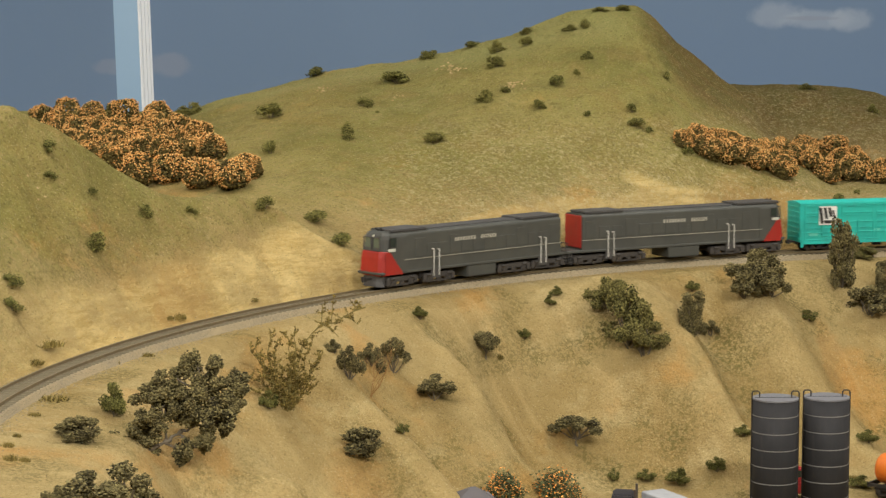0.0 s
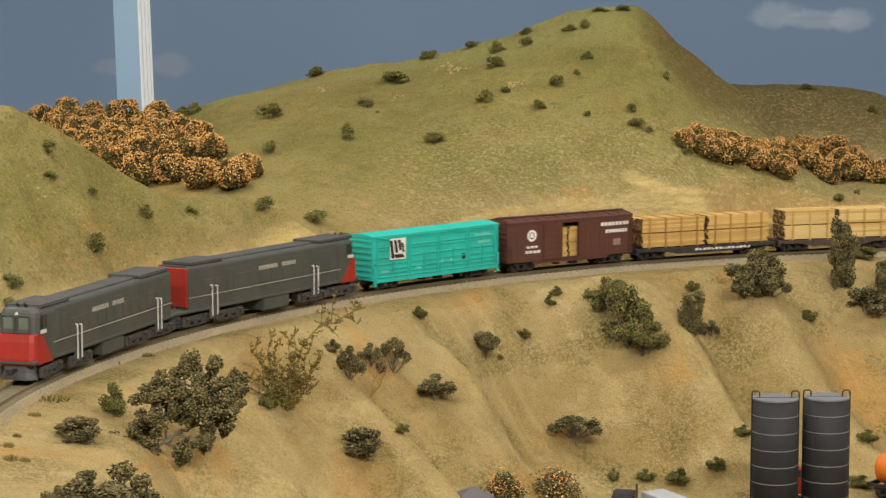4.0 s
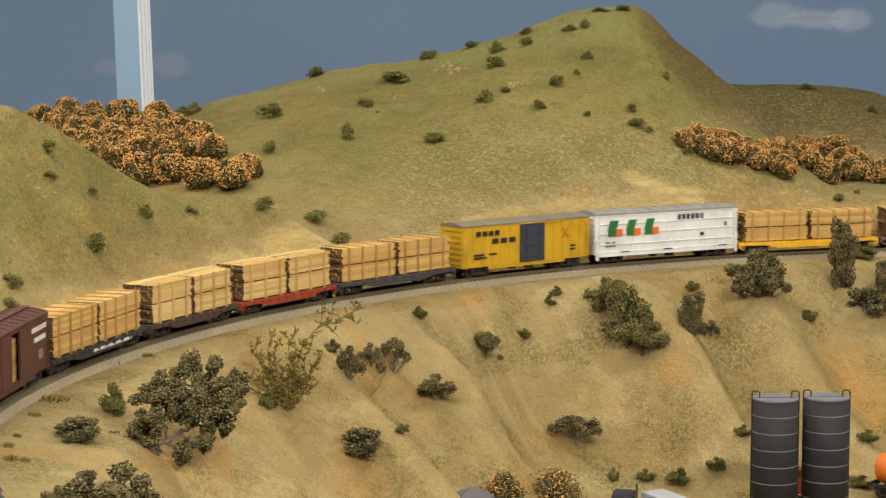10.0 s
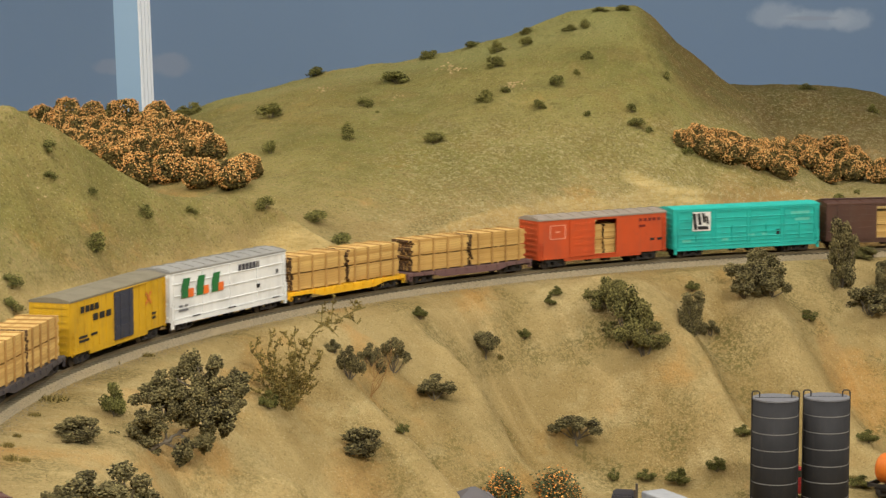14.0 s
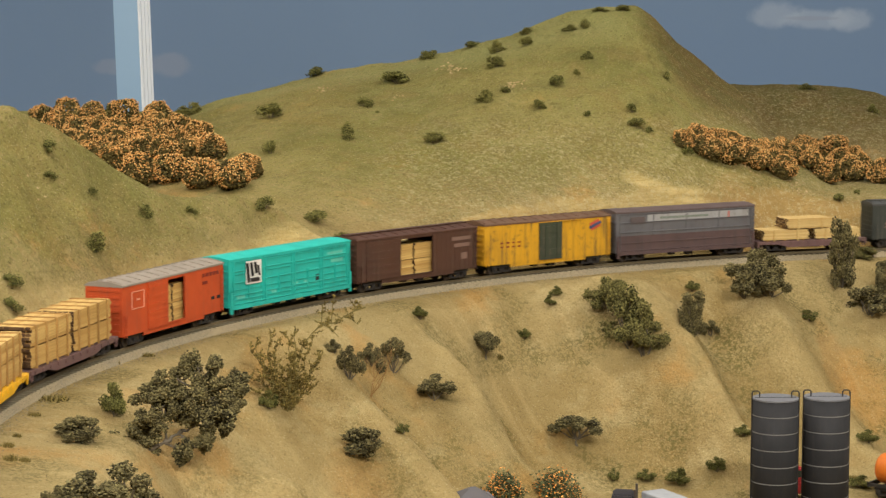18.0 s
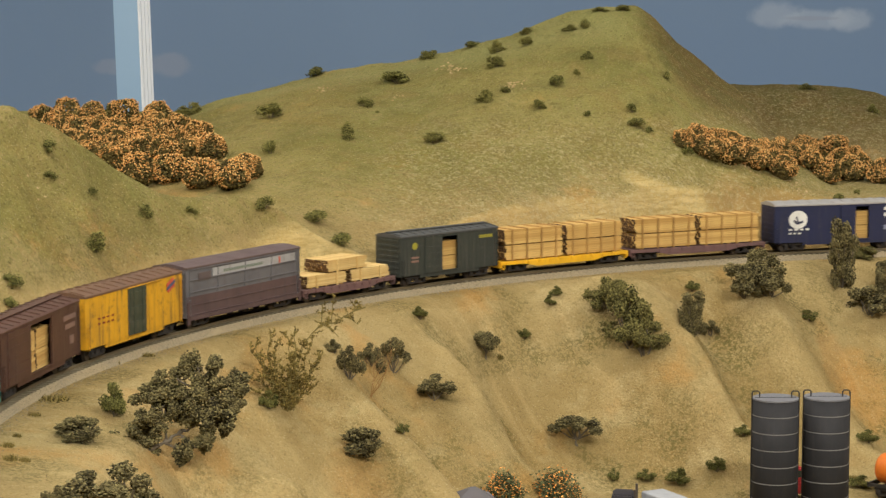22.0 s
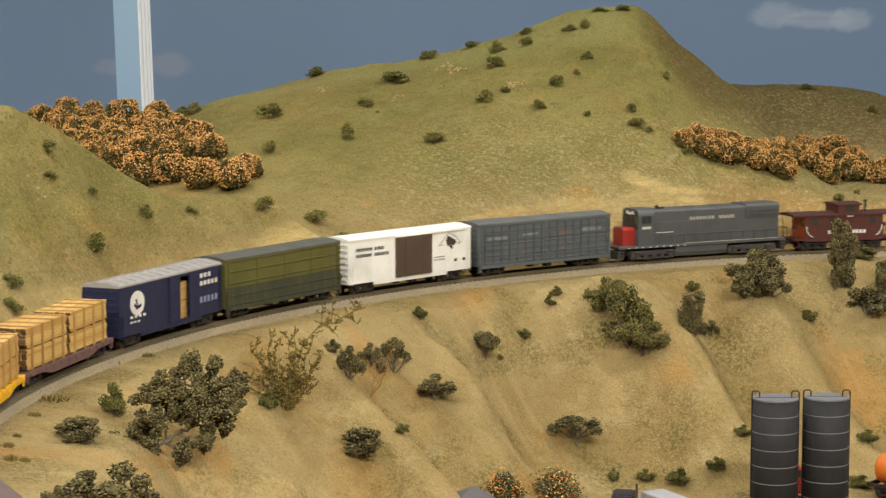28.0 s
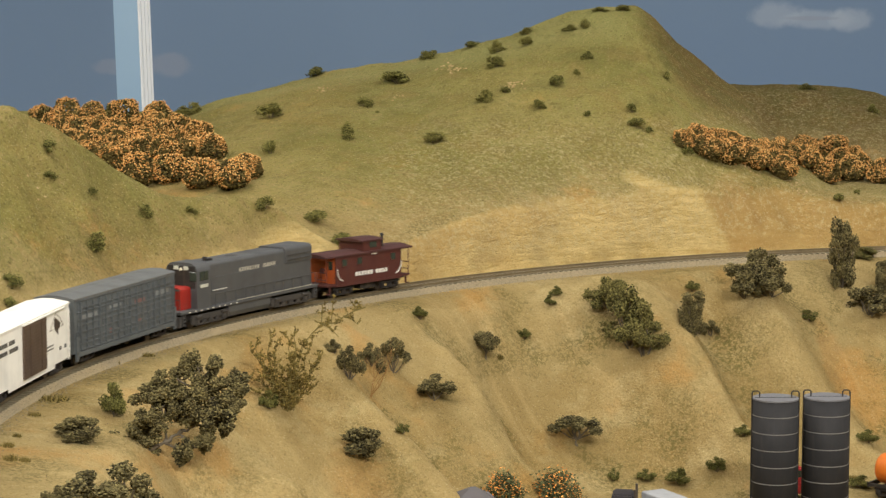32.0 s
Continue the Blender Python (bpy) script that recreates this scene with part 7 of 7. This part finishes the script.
# twig ends of the feathery shrub: across and up, in millimetres from its foot
TWIG_TIPS = [(-30, 50), (-23, 57), (-18, 38), (-12, 61), (-7, 54), (0, 60), (5, 47), (9, 66), (16, 57), (23, 54), (27, 38), (-16, 29), (-2, 33), (11, 38), (19, 28), (-30, 26), (-23, 15), (26, 17), (30, 48), (13, 22), (-9, 44), (4, 26)]
ARCH = [(14, 50), (22, 60), (30, 68), (40, 69), (48, 74), (57, 79), (66, 82)]


def feathery_shrub(x, y, seed):
    """A tangled shrub: crooked stems set with short leafy side twigs, one of them arching far out to the side."""
    g = np.random.RandomState(seed)
    ob = thing("bare_shrub", "tangled olive-brown feathery shrub with one long arching branch", "shrub", "bare shrubs on the slopes")

    def stem(points, side, thick):
        bm = bmesh.new()
        leaf = []
        for p, q in zip(points, points[1:]):
            rod(bm, p, q, thick, thick * 0.85, n=5, caps=False)
            for _ in range(3):
                o = Vector(p).lerp(Vector(q), g.uniform(0, 1))
                e = o + Vector((g.normal(), g.normal() * 0.6, abs(g.normal()) * 0.7 + 0.1)).normalized() * side * g.uniform(0.5, 1.2)
                rod(bm, o, e, thick * 0.55, thick * 0.3, n=4, caps=False)
                for k in np.linspace(0.15, 1.05, 7):
                    leaf.append(np.array(o.lerp(e, k)) + g.normal(size=3) * 0.00045)
        branch = part("branch", bm, twig_mat, ob)
        tagged(part("leaf_sprays", flake_mesh("leaf_sprays", leaf, 0.00095, g, twig_leaf, 0.8), None, branch), kind="stuff")

    for a, b in TWIG_TIPS:
        tip, root = Vector((a / 1000, g.uniform(-0.014, 0.014), b / 1000)), Vector((g.uniform(-0.006, 0.006), g.uniform(-0.004, 0.004), -0.002))
        mid = root.lerp(tip, 0.5) + Vector((-0.12 * tip.z if a < 0 else 0.1 * tip.z, 0, 0.008))
        points = [((1 - k) ** 2 * root + 2 * k * (1 - k) * mid + k * k * tip) + Vector(g.normal(size=3) * 0.0011) for k in np.linspace(0, 1, 8)]
        stem(points, 0.0058, 0.00042)
    stem([Vector((0, 0, 0)), Vector((0.007, 0, 0.028))] + [Vector((a / 1000, 0.002, b / 1000)) for a, b in ARCH], 0.0072, 0.0006)
    for a, b, c, d in ((30, 68, 44, 58), (48, 74, 60, 68), (30, 68, 31, 84), (38, 69, 40, 90), (57, 79, 58, 88)):
        p, q = Vector((a / 1000, 0.002, b / 1000)), Vector((c / 1000, 0, d / 1000))
        stem([p, p.lerp(q, 0.5) + Vector((0, 0, 0.0015)), q], 0.0045, 0.0004)
    ob.matrix_basis = Matrix.Translation((x, y, ground(x, y)))


twig_leaf = leaves("olive_brown_sprays", srgb(96, 84, 42), srgb(142, 124, 66), srgb(128, 108, 58))
feathery_shrub(-0.1290, 1.820, 205)
for x, y, w, h, mat, seed, label, arch, count, sprays in (
        (-0.166, 1.799, 0.021, 0.024, twig_mat, 202, "tangled olive leafless shrub on a sandy bank", 0, 6, 40),
        (-0.063, 1.900, 0.034, 0.042, rust_twig, 203, "sparse rusty dead twigs stuck in the sand", 0.55, 5, 0)):
    bare_shrub(x, y, w, h, mat, seed, label, arch, count, sprays)


# ---- loose stones and straw on the slopes ----
def slope_point(g):
    while True:
        x, y = g.uniform(-0.42, 0.62), g.uniform(1.25, 2.95)
        if abs(float(track_offset(np.array([x]), np.array([y]))[0])) > 0.04:
            return x, y, SLOPE_Z(x, y)


def SLOPE_Z(x, y):
    i = min(max(np.searchsorted(gx, x) - 1, 0), len(gx) - 2)
    j = min(max(np.searchsorted(gy, y) - 1, 0), len(gy) - 2)
    a, b = (x - gx[i]) / (gx[i + 1] - gx[i]), (y - gy[j]) / (gy[j + 1] - gy[j])
    return (GZ[i, j] * (1 - a) + GZ[i + 1, j] * a) * (1 - b) + (GZ[i, j + 1] * (1 - a) + GZ[i + 1, j + 1] * a) * b


def bits_material(name, a, b_):
    m, t, b = nodes_of(name)
    r = add(t, "ShaderNodeNewGeometry").outputs["Random Per Island"]
    t.links.new(mix(t, r, a, b_), b.inputs["Base Color"])
    b.inputs["Roughness"].default_value = 0.95
    return m


tagged(new("ground_litter", pebbles("ground_litter", 6000, slope_point, 0.0007, bits_material("litter", srgb(104, 88, 54), srgb(196, 176, 126)), 8)), "fine scattered sand grains and dry litter", "litter", kind="stuff")


# patches of small broken rock on the hill: x, y
ROCK_SPOTS = [(0.001, 2.766), (0.010, 2.748), (0.014, 2.722), (0.079, 2.625), (0.088, 2.622), (-0.055, 2.650), (-0.141, 2.775), (-0.148, 2.763), (-0.345, 1.905), (0.345, 2.535), (0.395, 2.545), (0.40, 2.52)]


def rock_point(g):
    a, b = ROCK_SPOTS[g.randint(len(ROCK_SPOTS))]
    x, y = a + g.normal() * 0.006, b + g.normal() * 0.008
    return x, y, SLOPE_Z(x, y) + 0.0004


tagged(new("broken_rock", pebbles("broken_rock", 110, rock_point, 0.0017, bits_material("pale_rock", srgb(166, 138, 92), srgb(200, 174, 126)), 12)), "small patches of pale broken rock on the hill", "rock", kind="stuff")


def grass_blades(name, count, place, seed, mat, tall):
    g = np.random.RandomState(seed)
    verts, faces = [], []
    for i in range(count):
        x, y, z = place(g)
        d = g.uniform(0, 6.28)
        w, hgt = 0.0003, tall * g.uniform(0.5, 1.3)
        verts += [(x - w * math.cos(d), y - w * math.sin(d), z - 0.0005), (x + w * math.cos(d), y + w * math.sin(d), z - 0.0005), (x + g.normal() * hgt * 0.5, y + g.normal() * hgt * 0.5, z + hgt)]
        faces.append((3 * i, 3 * i + 1, 3 * i + 2))
    me = bpy.data.meshes.new(name)
    me.from_pydata(verts, [], faces)
    me.materials.append(mat)
    return me


def hill_point(g):
    while True:
        x, y = g.uniform(-0.62, 0.72), g.uniform(1.55, 3.0)
        d = float(track_offset(np.array([x]), np.array([y]))[0])
        if d > 0.05:
            return x, y, SLOPE_Z(x, y)


tagged(new("static_grass", grass_blades("static_grass", 45000, hill_point, 9, bits_material("grass_fibre", srgb(116, 110, 58), srgb(164, 150, 92)), 0.0014)), "short olive and straw static grass on the hills", "grass", kind="stuff")
tagged(new("dry_grass", grass_blades("dry_grass", 16000, slope_point, 10, bits_material("dry_grass_fibre", srgb(132, 112, 62), srgb(196, 172, 116)), 0.0022)), "sparse dry straw grass on the sandy slopes", "grass", kind="stuff")


# ---- valley floor: silos, vehicles, tower ----
silo_paint = painted("charcoal_silo_paint", srgb(29, 28, 30), 0.85, 0.2, (0.05, 0.045, 0.04))
silo_top = painted("grey_silo_top", srgb(112, 112, 116), 0.7, 0.2)
silo_band = painted("pale_silo_band", srgb(112, 110, 108), 0.65, 0.2)


def silo(x, y, r, top):
    z0 = ground(x, y) - 0.002
    s = thing("silo", "tall charcoal cylindrical silo with pale hoops and a grey flat top", "silo", "pair of silos")
    s.matrix_basis = pose(x, y, z0)
    H = top - z0
    part("shell", rod(bmesh.new(), (0, 0, 0), (0, 0, H - 0.0012), r, n=64), silo_paint, s, flat=False).data.polygons.foreach_set("use_smooth", [True] * 64 + [False] * 2)
    part("top", bevelled(rod(bmesh.new(), (0, 0, H - 0.0012), (0, 0, H), r * 1.012, n=64), 0.0003), silo_top, s, "light grey flat lid")
    part("lid_seam", boxes((-r * 0.9, r * 0.9, -0.0003, 0.0003, H, H + 0.0003)), silo_paint, s)
    n = int(H / 0.01445)
    for i in range(1, n + 1):
        z = H - i * 0.01445
        if z > 0.003:
            part("hoop", rod(bmesh.new(), (0, 0, z - 0.0004), (0, 0, z + 0.0004), r * 1.012, n=64), silo_band, s, "pale metal hoop")
    for side, lab in ((-1, "bent ladder rail"), (1, "bent ladder rail")):
        bm = bmesh.new()
        a = side * (r + 0.0006)
        pts = [(a, 0, 0.002), (a, 0, H + 0.0042), (a - side * 0.0012, 0, H + 0.0056), (a - side * 0.0052, 0, H + 0.0056), (a - side * 0.0064, 0, H + 0.0044), (a - side * 0.0064, 0, H)]
        for p, q in zip(pts, pts[1:]):
            rod(bm, p, q, 0.0006, n=6)
        part("ladder_rail", bm, black_paint, s, lab)
    return s


silo(0.2845, 1.905, 0.0195, -0.0655)
silo(0.3300, 1.915, 0.0194, -0.0664)


def tank_wagon(x, y, turn):
    w = thing("tank_wagon", "orange tank wagon on a black frame standing in the yard", "tank wagon")
    orange = paint("tank_orange_paint", 226, 120, 30, 0.2)
    L, r = 0.120, 0.0140
    bm = bmesh.new()
    bmesh.ops.create_uvsphere(bm, u_segments=32, v_segments=16, radius=r)
    for v in bm.verts:
        v.co = Vector((v.co.z * 0.55 + (L / 2 - 0.009) * (1 if v.co.z > 0 else -1) if abs(v.co.z) > 1e-6 else v.co.z, v.co.x, v.co.y + 0.0255))
    tank = part("tank", bm, orange, w, "bright orange tank barrel", flat=False)
    for i in (-1, 0, 1):
        bm = bmesh.new()
        rod(bm, (i * 0.035 - 0.0006, 0, 0.0255), (i * 0.035 + 0.0006, 0, 0.0255), r * 1.012, n=32)
        part("strap", bm, paint("tank_strap", 190, 92, 26, 0.3), tank)
    part("dome", rod(bmesh.new(), (0, 0, 0.0390), (0, 0, 0.0460), 0.0050, n=20), orange, tank)
    part("frame", boxes((-L / 2, L / 2, -0.0150, -0.0125, 0.0100, 0.0130), (-L / 2, L / 2, 0.0125, 0.0150, 0.0100, 0.0130), (-L / 2 - 0.001, -L / 2 + 0.001, -0.015, 0.015, 0.0095, 0.0135), (L / 2 - 0.001, L / 2 + 0.001, -0.015, 0.015, 0.0095, 0.0135)), black_paint, w)
    for e in (-1, 1):
        bogie(w, e * 0.040)
    w.matrix_basis = pose(x, y, ground(x, y), 0, 0, turn)


def lorry(name, label, category, x, y, turn, paint_mat, L=0.070, W=0.026, H=0.030, box_body=None, glass_roof=False):
    v = thing(name, label, category, "road vehicles in the yard")
    if box_body:
        part("cargo_box", bevelled(boxes((-L / 2, L / 2 - 0.022, -W / 2, W / 2, 0.0085, H)), 0.0008), box_body, v, "boxy cargo body")
        part("cab", bevelled(boxes((L / 2 - 0.020, L / 2 - 0.003, -W / 2 + 0.001, W / 2 - 0.001, 0.0060, H * 0.82)), 0.0022, 2), paint_mat, v)
        part("windscreen", boxes((L / 2 - 0.0031, L / 2 - 0.0026, -W / 2 + 0.004, W / 2 - 0.004, H * 0.52, H * 0.74)), glass, v)
    else:
        part("body", bevelled(boxes((-L / 2, L / 2, -W / 2, W / 2, 0.0040, H * 0.58)), 0.0024, 2), paint_mat, v)
        cab = bmesh.new()
        vs = box(cab, -L * 0.28, L * 0.20, -W / 2 + 0.001, W / 2 - 0.001, H * 0.58, H)
        for q in vs[4:]:
            q.co.x *= 0.72
            q.co.y *= 0.86
        part("cabin", bevelled(cab, 0.0014, 2), paint_mat, v)
        for s in (-1, 1):
            part("side_window", boxes((-L * 0.20, L * 0.12, s * (W / 2 - 0.0018) - 0.0004, s * (W / 2 - 0.0018) + 0.0004, H * 0.64, H * 0.90)), glass, v)
    part("chassis", boxes((-L / 2 + 0.003, L / 2 - 0.003, -W / 2 + 0.003, W / 2 - 0.003, 0.0035, 0.0088)), black_paint, v)
    for ex in (-0.30, 0.30):
        for s in (-1, 1):
            wh = part("wheel", rod(bmesh.new(), (L * ex, s * (W / 2 - 0.0030), 0.0048), (L * ex, s * (W / 2 + 0.0004), 0.0048), 0.0048, n=18), black_paint, v)
            part("hub", rod(bmesh.new(), (L * ex, s * (W / 2 + 0.0003), 0.0048), (L * ex, s * (W / 2 + 0.0008), 0.0048), 0.0022, n=12), wheel_steel, wh)
    v.matrix_basis = pose(x, y, ground(x, y) + 0.0005, 0, 0, turn)
    return v


tank_wagon(0.4430, 1.990, -38)
lorry("lorry", "red cab lorry with a dark cargo bed parked behind the silos", "lorry", 0.3130, 2.005, 10, paint("lorry_red_paint", 168, 40, 40, 0.15), 0.066, 0.026, 0.028)
lorry("van", "silver box van parked on the yard", "van", 0.1900, 1.838, -62, paint("van_white_paint", 200, 200, 204, 0.1), 0.060, 0.022, 0.0380, paint("silver_box_paint", 158, 160, 164, 0.15))
tractor = lorry("lorry", "black tractor lorry with two upright chrome exhaust stacks", "lorry", 0.1490, 1.850, 172, paint("lorry_black_paint", 40, 38, 44, 0.1), 0.050, 0.028, 0.0400)
for side in (-1, 1):
    part("exhaust_stack", rod(bmesh.new(), (-0.012, side * 0.0115, 0.014), (-0.012, side * 0.0115, 0.0445), 0.0011, n=10), wheel_steel, tractor, "chrome exhaust stack")


def shed(x, y, turn, L, W, wall, ridge, roof_mat, label):
    h = thing("shed", label, "shed", "sheds in the yard")
    part("shed_wall", boxes((-L / 2, L / 2, -W / 2, W / 2, 0, wall)), wall_board, h)
    roof = bmesh.new()
    base = [roof.verts.new((sx * (L / 2 + 0.002), sy * (W / 2 + 0.002), wall)) for sx, sy in ((-1, -1), (1, -1), (1, 1), (-1, 1))]
    top = [roof.verts.new((sx * (L / 2 - 0.012), 0, wall + ridge)) for sx in (-1, 1)]
    for f in ((base[0], base[1], top[1], top[0]), (base[2], base[3], top[0], top[1]), (base[1], base[2], top[1]), (base[3], base[0], top[0]), tuple(base[::-1])):
        roof.faces.new(f)
    part("roof", roof, roof_mat, h, "hipped grey roof")
    part("eaves", boxes((-L / 2 - 0.0026, L / 2 + 0.0026, -W / 2 - 0.0026, W / 2 + 0.0026, wall - 0.0012, wall + 0.0002)), silo_top, h)
    part("door", boxes((-0.004, 0.004, -W / 2 - 0.0006, -W / 2, 0.0, wall * 0.8)), black_paint, h)
    h.matrix_basis = pose(x, y, ground(x, y) - 0.001, 0, 0, turn)


wall_board = plain("shed_board", srgb(150, 140, 120), 0.8, 80, 0.15)
shed(0.0246, 1.820, 14, 0.028, 0.024, 0.0160, 0.0085, painted("slate_grey_roof", srgb(84, 80, 82), 0.75, 0.2), "small shed with a slate-grey hipped roof in the yard")
shed(0.0800, 1.800, -4, 0.032, 0.026, 0.0370, 0.0080, painted("pale_grey_roof", srgb(150, 148, 150), 0.75, 0.2), "small shed with a pale grey hipped roof in the yard")


def tower(x, y, turn, lean):
    t = thing("tower_block", "very tall pale blue slab tower with white vertical fins", "tower")
    z0 = ground(x, y) - 0.01
    blue = plain("pale_blue_face", srgb(152, 182, 212), 0.5, 20, 0.04, 0.02)
    white_fin = plain("white_fin", srgb(242, 246, 255), 0.5, 20, 0.04, 0.02)
    dark = plain("slate_blue_recess", srgb(70, 92, 124), 0.5, 20, 0.05, 0.02)
    H, A, B = 0.62, 0.042, 0.024
    part("core", boxes((-A / 2, A / 2, -B / 2, B / 2, 0, H)), blue, t, "plain pale blue front face")
    part("recess", boxes((A / 2, A / 2 + 0.0006, -B / 2 + 0.001, B / 2 - 0.001, 0, H)), dark, t)
    for i, w in enumerate((0.0040, 0.0060, 0.0060, 0.0040)):
        yy = -B / 2 + (0.00, 0.0058, 0.0132, 0.0205)[i]
        part("fin", boxes((A / 2 + 0.0006, A / 2 + 0.0024, yy, yy + w, 0, H)), white_fin, t, "white vertical fin")
    t.matrix_basis = Matrix.Translation((x, y, z0)) @ Matrix.Rotation(lean, 4, "Y") @ Matrix.Rotation(radians(turn), 4, "Z")


tower(-0.4205, 3.10, -32, radians(-1.6))

# ---- ceiling fittings that carry the lights ----
for lx, ly, lsx, lsy, power in LAMPS:
    fit = thing("ceiling_light", "long white fluorescent ceiling fitting", "ceiling light", "ceiling lights")
    part("housing", boxes((-lsx / 2 - 0.02, lsx / 2 + 0.02, -lsy / 2 - 0.02, lsy / 2 + 0.02, 0.012, 0.075)), wall_paint, fit)
    fit.matrix_basis = pose(lx, ly, 1.525)


def motions():
    for ob, middle, reach, bogies, seat in VEHICLES:
        walk(ob, [(t, car_pose(middle + run(t), reach) @ seat) for t in TIMES])
        for bogie, at in bogies:
            rows = []
            for t in TIMES:
                x, y, turn = track_at(middle + run(t) + at)
                p = car_pose(middle + run(t), reach)
                rows.append((t, Matrix.Translation((at, 0, 0)) @ Matrix.Rotation(turn - math.atan2(p[1][0], p[0][0]), 4, "Z")))
            walk(bogie, rows)


motions()
